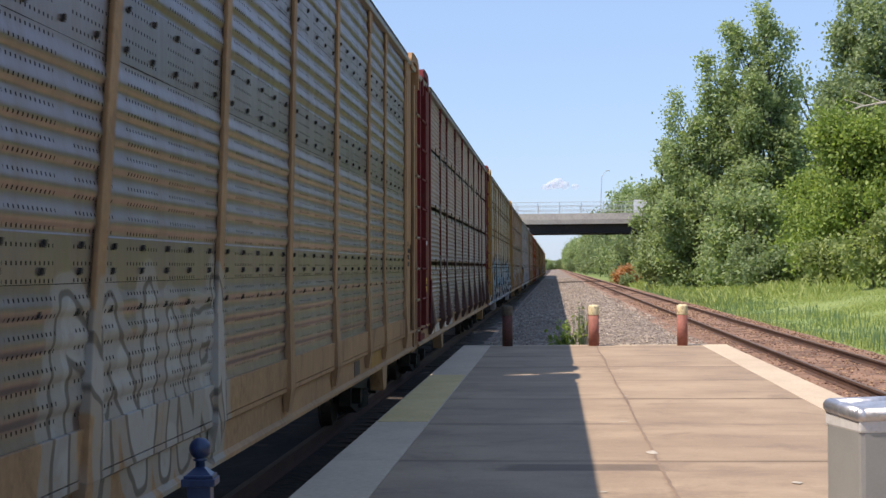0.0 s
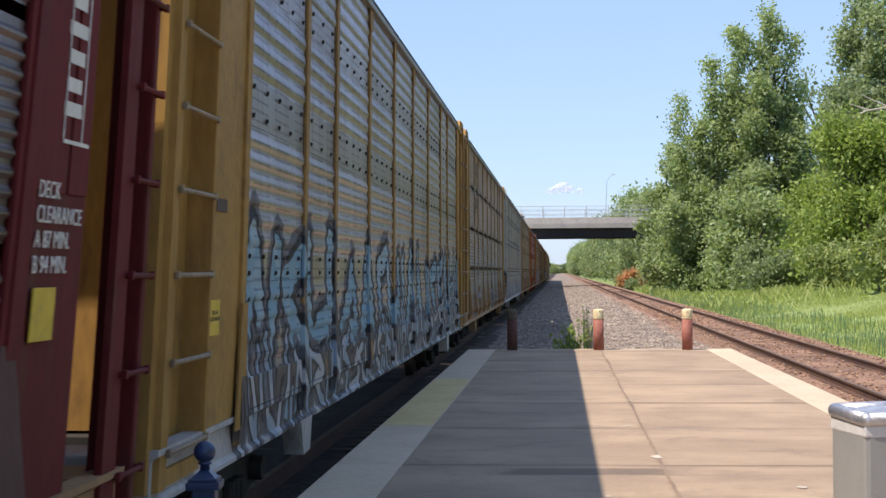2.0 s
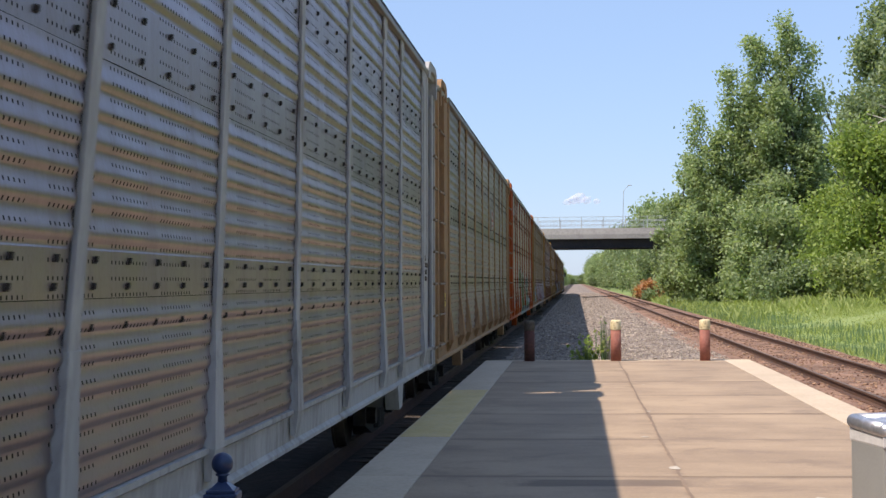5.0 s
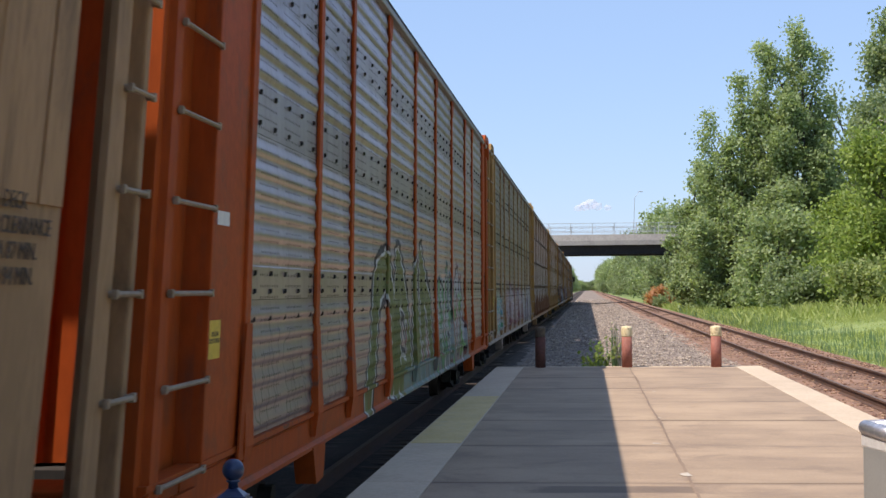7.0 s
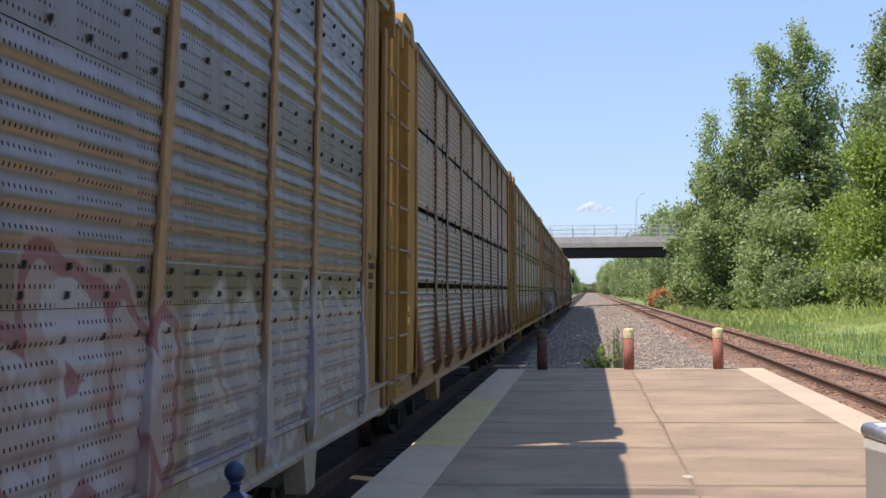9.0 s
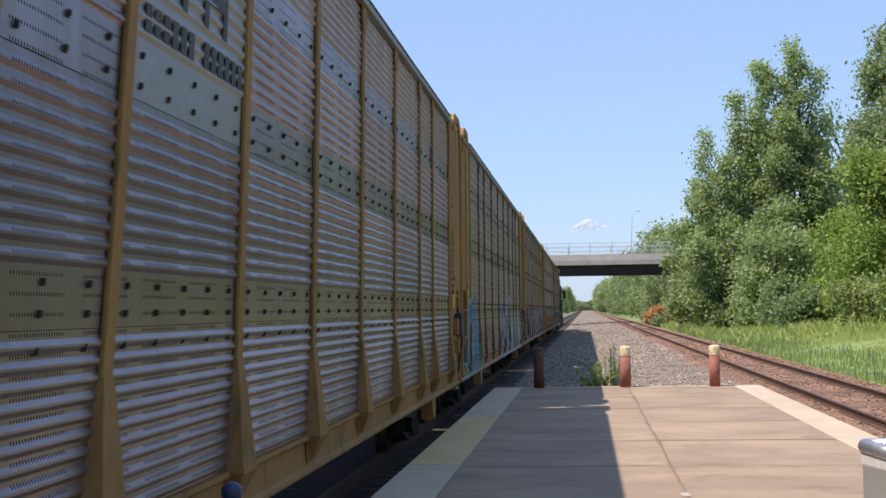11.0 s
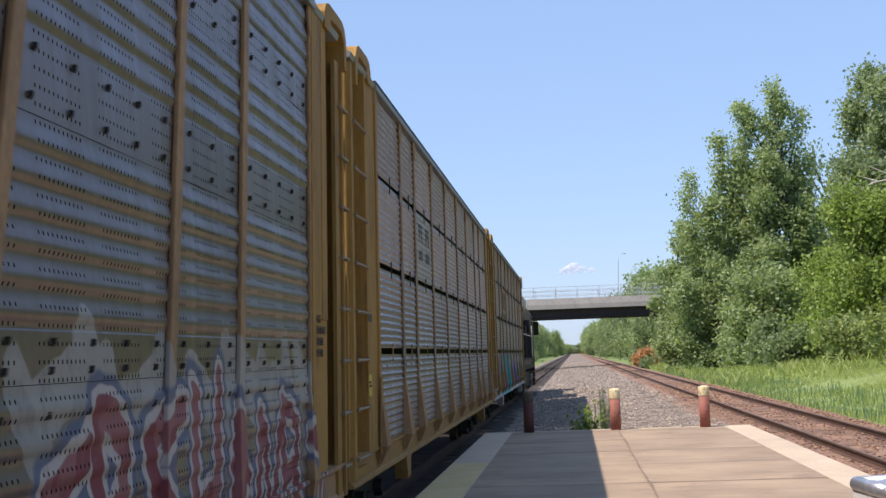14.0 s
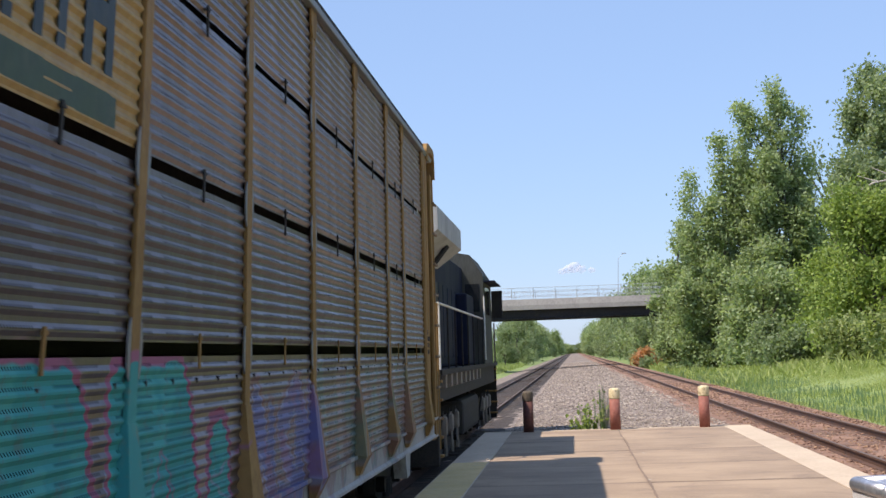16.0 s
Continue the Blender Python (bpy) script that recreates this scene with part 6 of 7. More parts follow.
def overpass():
    root = empty("overpass", pose(0, BRIDGE_Y, 0), label="grey concrete road overpass with dark girders and railing", category="bridge", kind="structure")
    for y in (-5.2, -1.8, 1.8, 5.2):
        part("girder", prism([(y - 0.3, 6.45), (y + 0.3, 6.45), (y + 0.3, 6.52), (y + 0.06, 6.56), (y + 0.06, 7.72), (y + 0.3, 7.78), (y - 0.3, 7.78), (y - 0.06, 7.72), (y - 0.06, 6.56), (y - 0.3, 6.52)], "x", -46, 17.5), M_GIRDER, root)
    part("deck", box(-70, 70, -6.0, 6.0, 7.79, 8.7), M_PARAPET, root)
    part("roadway", box(-420, 420, -5.4, 5.4, 8.7, 8.76), M_ROADTOP, root, "dark asphalt roadway")
    for y in (-5.9, 5.9):
        part("parapet", prism([(y - 0.3, 7.7), (y + 0.3, 7.7), (y + 0.3, 8.5), (y + 0.16, 9.12), (y - 0.16, 9.12), (y - 0.3, 8.3)], "x", -70, 70), M_PARAPET, root)
        for i in range(48):
            x = -70 + i * 2.95
            part("fence_post", tube((x, y, 9.1), (x, y, 10.7), 0.045, 6), M_FENCE, root)
        for z in (9.45, 10.05, 10.68):
            part("fence_rail", tube((-70, y, z), (70, y, z), 0.028, 6), M_FENCE, root)
        mesh_wire = bmesh.new()
        for i in range(700):
            add_box(mesh_wire, -70 + i * 0.2, -70 + i * 0.2 + 0.012, y - 0.006, y + 0.006, 9.1, 10.68)
        part("fence_wire", mesh_wire, M_FENCE, root)
    for x0, x1 in ((-54, -46), (17.5, 25)):
        part("abutment", box(x0, x1, -6.1, 6.1, -1.5, 7.78, 0.05), M_PARAPET, root)
    for x0, x1 in ((-420, -54), (25, 420)):
        part("embankment", prism([(-24, -1.5), (24, -1.5), (6.3, 8.68), (-6.3, 8.68)], "x", x0, x1), M_GRASSLAND, root, "grassy road embankment")
    return root


overpass()


def street_lamp(x, y, z, h):
    lamp = empty("street_lamp", pose(x, y, z), label="tall slim grey street lamp on the overpass", category="street lamp")
    part("pole", tube((0, 0, 0), (0.25, 0, h - 0.8), 0.055, 8, 0.035), M_FENCE, lamp)
    part("arm", tube((0.25, 0, h - 0.8), (0.9, 0, h), 0.032, 8, 0.025), M_FENCE, lamp)
    part("lamp_head", box(0.8, 1.4, -0.12, 0.12, h - 0.05, h + 0.06, 0.03), M_FENCE, lamp)
    part("base", box(-0.15, 0.15, -0.15, 0.15, 0, 0.4, 0.02), M_FENCE, lamp)


street_lamp(6.6, BRIDGE_Y + 5.2, 8.74, 6.8)

# ---- vehicles on the overpass ----
def road_vehicle(name, profile, cabin, label, c, category="car", length=4.7):
    """A vehicle that heads along +x: body outline and glasshouse outline in (x, z), four wheels."""
    root = empty(name, label=label, category=category)
    coat = surface(name + "_paint", tuple(v * 0.9 for v in c), c, 0.3, 0.0, 8, 1, None, 0, 0)
    part("body", prism(profile, "y", -0.9, 0.9), coat, root)
    part("glasshouse", prism(cabin, "y", -0.76, 0.76), M_GLASS, root, "dark windows")
    xs, zs = [p[0] for p in cabin], [p[1] for p in cabin]
    part("roof", box(min(xs) + 0.45, max(xs) - 0.55, -0.78, 0.78, max(zs), max(zs) + 0.05, 0.02), coat, root)
    for x in (-length * 0.31, length * 0.31):
        for y in (-0.8, 0.8):
            part("wheel", tube((x, y - 0.1, 0.34), (x, y + 0.1, 0.34), 0.34, 18), M_TYRE, root)
    return root


SEDAN = [(-2.3, 0.3), (2.3, 0.3), (2.32, 0.7), (1.1, 0.95), (-1.7, 1.0), (-2.32, 0.9)]
SEDAN_TOP = [(1.15, 0.93), (0.35, 1.42), (-1.0, 1.44), (-1.8, 0.98)]
PICKUP = [(-2.8, 0.5), (2.7, 0.5), (2.72, 1.0), (1.35, 1.15), (-2.8, 1.2)]
PICKUP_TOP = [(1.4, 1.13), (0.7, 1.8), (-0.7, 1.82), (-0.9, 1.18)]
VAN_SHAPE = [(-2.9, 0.4), (2.8, 0.4), (2.85, 1.1), (2.1, 1.25), (1.5, 2.2), (-2.9, 2.25)]
VAN_TOP = [(2.12, 1.26), (1.55, 2.15), (0.9, 2.2), (0.9, 1.3)]
CAR_A = road_vehicle("sedan", SEDAN, SEDAN_TOP, "dark grey sedan driving over the bridge", (0.03, 0.03, 0.035))
CAR_B = road_vehicle("pickup_truck", PICKUP, PICKUP_TOP, "dark red pickup truck driving over the bridge", (0.06, 0.025, 0.022), "truck", 5.5)
CAR_C = road_vehicle("sedan", SEDAN, SEDAN_TOP, "dark blue sedan driving over the bridge", (0.02, 0.025, 0.04))
CAR_E = road_vehicle("sedan", SEDAN, SEDAN_TOP, "black sedan driving over the bridge", (0.012, 0.012, 0.014))
VAN = road_vehicle("van", VAN_SHAPE, VAN_TOP, "tall white box van driving over the bridge", (0.75, 0.75, 0.75), "van", 5.6)
CAR_D = road_vehicle("pickup_truck", PICKUP, PICKUP_TOP, "white pickup truck driving over the bridge", (0.8, 0.8, 0.8), "truck", 5.5)
TRAILER = empty("boat_trailer", label="small trailer with a white boat hull", category="trailer")
part("hull", prism([(-1.8, 0.95), (1.2, 0.8), (2.0, 1.25), (-1.9, 1.45)], "y", -0.7, 0.7), M_WHITEMARK, TRAILER, "white hull")
part("chassis", box(-1.9, 2.6, -0.5, 0.5, 0.55, 0.7), M_DARKSTEEL, TRAILER)
for wy in (-0.8, 0.8):
    part("wheel", tube((-0.4, wy - 0.09, 0.3), (-0.4, wy + 0.09, 0.3), 0.3, 16), M_TYRE, TRAILER)

# ---- things on the platform ----
def bollard(x, y, shaded=False):
    b = empty("bollard", pose(x, y, 0), label="dark red steel bollard with a dirty top, darkened for the train's shade" if shaded else "faded red steel bollard with a flaking cream top", category="bollard", group="bollards at the platform end")
    part("post", lathe([(0.125, 0.0), (0.125, 0.74)], 20), M_SHADERED if shaded else M_BOLLARD, b)
    part("cap", lathe([(0.128, 0.74), (0.13, 0.76), (0.13, 0.93), (0.12, 0.965), (0.08, 0.985), (0.0001, 0.99)], 20), M_SHADECREAM if shaded else M_CREAM, b, "dirty top band darkened for shade" if shaded else "flaking cream painted top band")
    return b


bollard(-1.14, END - 0.16, True)
for bx in (0.93, 3.04):
    bollard(bx, END - 0.16)


def newel_post(x, y):
    p = empty("newel_post", pose(x, y, 0, 0, 0, 4), label="navy blue metal post with a ball finial on the platform", category="post")
    part("shaft", box(-0.05, 0.05, -0.05, 0.05, 0, 1.0, 0.006), M_NAVY, p)
    part("base", box(-0.09, 0.09, -0.09, 0.09, 0, 0.03, 0.006), M_NAVY, p)
    cap = bmesh.new()
    add_box(cap, -0.072, 0.072, -0.072, 0.072, 0.985, 1.018, 0.006)
    add_box(cap, -0.062, 0.062, -0.062, 0.062, 1.018, 1.032, 0.004)
    bmesh.ops.create_cone(cap, cap_ends=True, segments=4, radius1=0.075, radius2=0.022, depth=0.035, matrix=Matrix.Translation((0, 0, 1.049)) @ Matrix.Rotation(radians(45), 4, "Z"))
    part("cap", cap, M_NAVY, p)
    prof = [(0.022, 1.06), (0.02, 1.085), (0.03, 1.09), (0.03, 1.096)]
    prof += [(0.047 * math.cos(a), 1.14 + 0.047 * math.sin(a)) for a in spread(-1.1, 1.55, 14)]
    part("finial", lathe(prof, 24), M_NAVY, p, "round ball finial")
    return p


newel_post(-1.51, 6.45)


def litter_bin(x, y, turn):
    b = empty("litter_bin", pose(x, y, 0, 0, 0, turn), label="brushed aluminium litter bin with a bright tubular rim", category="bin")
    part("body", box(0.0, 0.62, 0.0, 0.5, 0.06, 0.99, 0.03), M_ALU, b)
    part("foot", box(0.05, 0.57, 0.05, 0.45, 0, 0.06), M_DARKSTEEL, b)
    part("collar", box(-0.003, 0.623, -0.003, 0.503, 0.955, 1.05, 0.012), M_COLLAR, b, "pale worn metal band")
    rim = bmesh.new()
    c = [(0.02, 0.02, 1.055), (0.6, 0.02, 1.065), (0.6, 0.48, 1.08), (0.02, 0.48, 1.07)]
    for p, q in zip(c, c[1:] + c[:1]):
        p, q = Vector(p), Vector(q)
        add_tube(rim, p, q, 0.043, 24)
        bmesh.ops.create_uvsphere(rim, u_segments=24, v_segments=14, radius=0.0432, matrix=Matrix.Translation(p))
    for f in rim.faces:
        f.smooth = True
    part("rim", rim, M_ALUTUBE, b, "bright tubular rim")
    lid = bmesh.new()
    vs = [lid.verts.new((x1, y1, z1)) for x1, y1, z1 in ((0.02, 0.02, 1.065), (0.6, 0.02, 1.075), (0.6, 0.48, 1.09), (0.02, 0.48, 1.08), (0.31, 0.25, 1.115))]
    for i in range(4):
        lid.faces.new((vs[i], vs[(i + 1) % 4], vs[4]))
    part("lid", lid, M_ALUTUBE, b, "shallow metal lid")
    return b


litter_bin(1.70, 8.75, 12)

# ---- plants ----
def leaves(rng, centres, spread_by, per, size, flat=0.0):
    """Loose leaf quads gathered round centres."""
    c = np.repeat(centres, per, axis=0) + rng.normal(0, 1, (len(centres) * per, 3)) * spread_by
    n = len(c)
    a = rng.normal(0, 1, (n, 3))
    a[:, 2] *= 1 - flat
    a /= np.linalg.norm(a, axis=1)[:, None]
    b = np.cross(a, rng.normal(0, 1, (n, 3)))
    b /= np.linalg.norm(b, axis=1)[:, None]
    s = size * rng.uniform(0.55, 1.35, (n, 1))
    a, b = a * s * 0.62, b * s * 0.4
    return np.stack([c - a, c - b * 0.9, c + a, c + b], axis=1)


def lobes_points(rng, lobes, n):
    """Places in a union of ellipsoids (x, y, z, rx, ry, rz), more of them near the outside."""
    vol = np.array([l[3] * l[4] * l[5] for l in lobes]) ** 0.8
    pick = rng.choice(len(lobes), n, p=vol / vol.sum())
    L = np.array(lobes)[pick]
    d = rng.normal(0, 1, (n, 3))
    d /= np.linalg.norm(d, axis=1)[:, None]
    r = rng.uniform(0.25, 1.0, (n, 1)) ** 0.45
    return L[:, :3] + d * r * L[:, 3:] * rng.uniform(0.72, 1.22, (n, 1))


def limb_mesh(rng, height, radius, lobes, fork=0.25):
    bm = bmesh.new()
    top = Vector((0, 0, height * 0.93))
    bends = [Vector((0, 0, -0.4))] + [Vector((rng.normal(0, 0.02) * height, rng.normal(0, 0.02) * height, height * f)) for f in (0.2, 0.45, 0.7)] + [top]
    for i, (p, q) in enumerate(zip(bends, bends[1:])):
        add_tube(bm, p, q, radius * (1 - 0.22 * i), 8, radius * (1 - 0.22 * (i + 1)))
    for l in lobes:
        c = Vector(l[:3])
        base = Vector((0, 0, max(height * fork, c.z - abs(c.x) - abs(c.y) - 1.0)))
        midp = (base + c) / 2 + Vector((0, 0, -0.04 * height))
        add_tube(bm, base, midp, radius * 0.42, 6, radius * 0.28)
        add_tube(bm, midp, c, radius * 0.28, 6, radius * 0.08)
    return bm


def tree(label, x, y, lobes, clumps, per, size, material, seed, radius=0.3, clump_size=0.45, category="tree", z=None):
    rng = np.random.default_rng(seed)
    height = max(l[2] + l[5] for l in lobes)
    t = empty(category.replace(" ", "_"), pose(x, y, verge(x, y) if z is None else z), label=label, category=category)
    part("trunk", limb_mesh(rng, height, radius, lobes), M_BARK, t)
    piece("crown", quads_mesh("crown", leaves(rng, lobes_points(rng, lobes, clumps), clump_size, per, size)), material, t)
    return t


def heap(rng, w, h, n, flat=0.8):
    """Lobes of a rounded crown that rises from near the ground."""
    out = []
    for i in range(n):
        f = rng.uniform(0.0, 1.0)
        r = w * 0.5 * (1 - 0.55 * f) * rng.uniform(0.25, 1.0)
        a = rng.uniform(0, 6.28)
        s = w * rng.uniform(0.11, 0.2)
        out.append((r * math.cos(a), r * math.sin(a) * flat, max(s * 0.8, h * (0.12 + 0.78 * f)), s, s, s * 0.8))
    return out


def column(rng, w, h, n, low=0.15, point=1.0):
    """Lobes of a tall crown that narrows to a ragged top."""
    out = []
    for i in range(n):
        f = i / (n - 1)
        r = w * 0.5 * (1 - 0.85 * f ** 1.3 * point) * rng.uniform(0.35, 0.95)
        a = rng.uniform(0, 6.28)
        s = w * (0.19 - 0.11 * f) * rng.uniform(0.8, 1.25)
        out.append((r * math.cos(a), r * math.sin(a), h * (low + (0.97 - low) * f) - s * 0.3, s, s, s * 1.15))
    return out


rg = np.random.default_rng(5)
def stems(rng, parts):
    """Several upright stems in one crown: (dx, dy, top, width, low)."""
    out = []
    for dx, dy, top, w, low in parts:
        out += [(l[0] + dx, l[1] + dy, *l[2:]) for l in column(rng, w, top, max(10, int(top * 0.8)), low)]
    return out


tree("tall green cottonwood tree with a ragged pointed crown", 20.0, 146, stems(rg, ((0.0, 0, 26.3, 6.6, 0.1), (-3.0, 0, 24.4, 6.6, 0.1), (2.1, 0.5, 23.4, 4.6, 0.1), (-1.2, -1.5, 20, 8.0, 0.1), (1.5, 0.5, 18.5, 7.0, 0.08))), 4200, 24, 0.27, M_LEAF_A, 1, 0.3, 0.44)
tree("green cottonwood tree beside the taller one", 14.6, 147, stems(rg, ((-0.3, 0, 22.0, 6.6, 0.1), (-3.0, 0, 18.6, 5.4, 0.08), (2.0, 0, 19.5, 7.2, 0.08), (-1.0, -1, 14, 7.0, 0.06))), 3000, 24, 0.27, M_LEAF_A, 2, 0.25, 0.44)
tree("slim green cottonwood tree at the edge of the wood", 10.6, 151, stems(rg, ((0.3, 0, 14.6, 4.6, 0.06), (-1.6, 0, 10.3, 3.6, 0.05), (1.6, 0, 12.0, 4.6, 0.05))), 1100, 24, 0.27, M_LEAF_A, 3, 0.22, 0.4)
tree("tall dark elm tree with dead branches", 26.2, 122, column(rg, 11.0, 24.0, 34, 0.34, 0.45), 2300, 24, 0.27, M_LEAF_C, 4, 0.4, 0.42)
tree("dark green tree behind the cottonwoods", 26.5, 152, column(rg, 12.0, 20.5, 24, 0.12, 0.45), 900, 20, 0.33, M_LEAF_C, 6, 0.35, 0.5)
tree("dark green tree behind the maples", 31.0, 135, column(rg, 12.0, 21.0, 22, 0.15, 0.5), 600, 20, 0.36, M_LEAF_C, 16, 0.35, 0.6)
tree("bright green maple tree at the edge of the wood", 21.6, 112, heap(rg, 9.5, 12.5, 44), 900, 20, 0.27, M_LEAF_B, 7, 0.25, 0.4)
tree("bright green maple tree beside the meadow", 20.3, 122, heap(rg, 8.5, 9.0, 38), 760, 20, 0.27, M_LEAF_B, 8, 0.22, 0.4)
tree("bright green maple tree with low branches", 26.0, 108, heap(rg, 10.0, 13.5, 44), 900, 20, 0.27, M_LEAF_B, 9, 0.25, 0.4)
tree("bushy young maple tree among the cottonwoods", 17.0, 138, heap(rg, 8.5, 8.5, 16), 400, 18, 0.32, M_LEAF_A, 10, 0.2, 0.5)
tree("bushy green tree at the foot of the wood", 13.6, 160, heap(rg, 7.0, 7.5, 14), 340, 18, 0.34, M_LEAF_A, 11, 0.2, 0.5)

SHRUBS = ((19.0, 93, 5.5, 4.2, M_LEAF_D), (22.5, 90, 6.0, 4.8, M_LEAF_D), (18.3, 104, 4.0, 3.0, M_LEAF_D), (17.0, 118, 4.5, 3.4, M_LEAF_C), (15.5, 128, 4.5, 4.0, M_LEAF_C), (14.6, 140, 4.5, 4.2, M_LEAF_A),
          (13.2, 150, 4.0, 4.0, M_LEAF_C), (12.9, 168, 4.5, 5.0, M_LEAF_A), (13.6, 185, 5.0, 5.5, M_LEAF_A), (14.3, 198, 4.5, 5.0, M_LEAF_C))
for i, (sx, sy, sw, sh, sm) in enumerate(SHRUBS):
    tree("leafy green shrub at the foot of the trees", sx, sy, heap(np.random.default_rng(60 + i), sw, sh, 10), 190, 18, 0.26, sm, 40 + i, 0.08, 0.36, "shrub")
tree("orange-brown withered shrub beside the track", 9.4, 205, heap(np.random.default_rng(90), 3.6, 2.6, 10), 240, 18, 0.26, M_LEAF_O, 91, 0.06, 0.3, "shrub")
tree("small dark shrub beside the far track", 8.9, 190, heap(np.random.default_rng(92), 2.2, 1.3, 6), 60, 14, 0.22, M_LEAF_C, 93, 0.04, 0.25, "shrub")

# bleached limbs that stand out of the dark elm
dead = empty("dead_branch", pose(21.9, 114.5, 13.2), label="bleached leafless branch hanging out of the elm", category="branch")
bm = bmesh.new()
for a, b, r in (((2.5, 0, 0.6), (0.6, 0, 0.3), 0.11), ((0.6, 0, 0.3), (-1.0, 0, -0.5), 0.08), ((0.9, 0, 0.35), (-0.6, 0.2, 0.9), 0.06), ((0.2, 0, 0.1), (-0.7, -0.1, -1.0), 0.05), ((2.2, 0, 0.6), (0.4, 0.2, 1.5), 0.06)):
    add_tube(bm, a, b, r, 6, r * 0.5)
part("limb", bm, M_DEADWOOD, dead)

# far woods on both sides, past the bridge
far_rng = np.random.default_rng(77)
protos = []
for i, mat_i in enumerate((M_LEAF_C, M_LEAF_C, M_LEAF_A)):
    protos.append(tree("green roadside tree in the distance", 13 + 5 * i, 236 + 9 * i, heap(far_rng, 9, 10.5, 18), 430, 18, 0.36, mat_i, 100 + i, 0.2, 0.6))
    tagged(protos[-1], group="distant trees beside the railway")
for i in range(46):
    y = 232 + 1050 * (i / 46) ** 1.35 + far_rng.uniform(-5, 5)
    for side in (1, -1):
        x = side * (12.0 + far_rng.uniform(0, 6) + 4.0 * (y < 300) - 2.5 * (y > 700))
        s = far_rng.uniform(1.25, 1.8) if side > 0 else far_rng.uniform(0.95, 1.4) if y > 420 else far_rng.uniform(0.7, 1.0)
        t = copy_thing(protos[int(far_rng.integers(3))], pose(x, y, verge(x, y) - 0.2, 0, 0, far_rng.uniform(0, 360)))
        t.scale = (s * 0.85, s * 0.85, s)
for i in range(26):
    x, y = far_rng.uniform(-60, 90), far_rng.uniform(1350, 1500)
    t = copy_thing(protos[i % 3], pose(x, y, verge(x, y) - 0.2, 0, 0, far_rng.uniform(0, 360)))
    t.scale = (1.5, 1.5, 0.9)
for i in range(22):                            # the wood goes on beside the platform
    x, y = far_rng.uniform(31, 40), -60 + i * 6.6
    t = copy_thing(protos[i % 3], pose(x, y, verge(x, y) - 0.2, 0, 0, far_rng.uniform(0, 360)))
    t.scale = (1.1, 1.1, far_rng.uniform(1.2, 1.5))
for i in range(16):
    x, y = far_rng.uniform(34, 62), 95 + i * 8.0
    t = copy_thing(protos[i % 3], pose(x, y, verge(x, y) - 0.2, 0, 0, far_rng.uniform(0, 360)))
    t.scale = (1.5, 1.5, 1.6)


def blades(rng, n, xs, ys, h, w, lean=0.25, y_power=1.6):
    """Upright grass blades as narrow tapering quads on the verge."""
    x = rng.uniform(*xs, n)
    y = ys[0] + (ys[1] - ys[0]) * rng.uniform(0, 1, n) ** y_power
    clump = np.array([0.55 + 0.9 * noise.noise((a * 0.35, b * 0.12, 2.0)) for a, b in zip(x, y)])
    z = np.array([verge(a, b) for a, b in zip(x, y)]) - 0.05
    hh = h * rng.uniform(0.5, 1.2, n) * np.clip(clump, 0.25, 1.8)
    ang = rng.uniform(0, 6.28, n)
    dx, dy = np.cos(ang) * w, np.sin(ang) * w * 0.5
    tip = np.stack([x + rng.normal(0, lean, n) * hh, y + rng.normal(0, lean, n) * hh, z + hh], 1)
    lo, hi = np.stack([x - dx, y - dy, z], 1), np.stack([x + dx, y + dy, z], 1)
    off = np.stack([dx * 0.25, dy * 0.25, 0 * dx], 1)
    return np.stack([lo, hi, tip + off, tip - off], 1)


gr = np.random.default_rng(8)
meadow = piece("meadow_grass", quads_mesh("meadow_grass", np.concatenate([
    blades(gr, 110000, (8.6, 24), (26, 120), 0.34, 0.018, 0.7), blades(gr, 20000, (9.0, 30), (90, 215), 0.8, 0.09, 0.5, 1.0)])), M_GRASS, None)
tagged(meadow, "tall bright green meadow grass beside the track", "grass", "", "stuff")
sedge = piece("sedge", quads_mesh("sedge", blades(gr, 5200, (8.6, 12.5), (26, 150), 0.75, 0.022, 0.1)), M_SEDGE, None)
tagged(sedge, "dark blue-green sedge in the track ditch", "grass", "", "stuff")
left_grass = piece("meadow_grass", quads_mesh("meadow_grass", blades(gr, 9000, (-26, -9.5), (60, 330), 0.8, 0.09, 0.25, 1.0)), M_GRASS, None)
tagged(left_grass, "green grass beyond the near track", "grass", "", "stuff")


def weed(x, y, z, h, n, seed, material, label, per=5, lean=0.16):
    rng = np.random.default_rng(seed)
    w = empty("weed", pose(x, y, z), label=label, category="plant")
    stems = bmesh.new()
    tips = []
    for i in range(n):
        a, b = rng.normal(0, lean, 2)
        hh = h * rng.uniform(0.5, 1.0)
        add_tube(stems, (a * 0.5, b * 0.5, -0.05), (a * 1.6, b * 1.6, hh), 0.012, 5, 0.005)
        tips += [(a * (0.5 + 1.1 * f), b * (0.5 + 1.1 * f), hh * f) for f in (0.45, 0.7, 0.95)]
    part("stem", stems, M_DEADWOOD if material is None else M_SEDGE, w)["kind"] = "stuff"
    if material:
        piece("foliage", quads_mesh("foliage", leaves(rng, np.array(tips), 0.06, per, 0.1)), material, w)
    return w


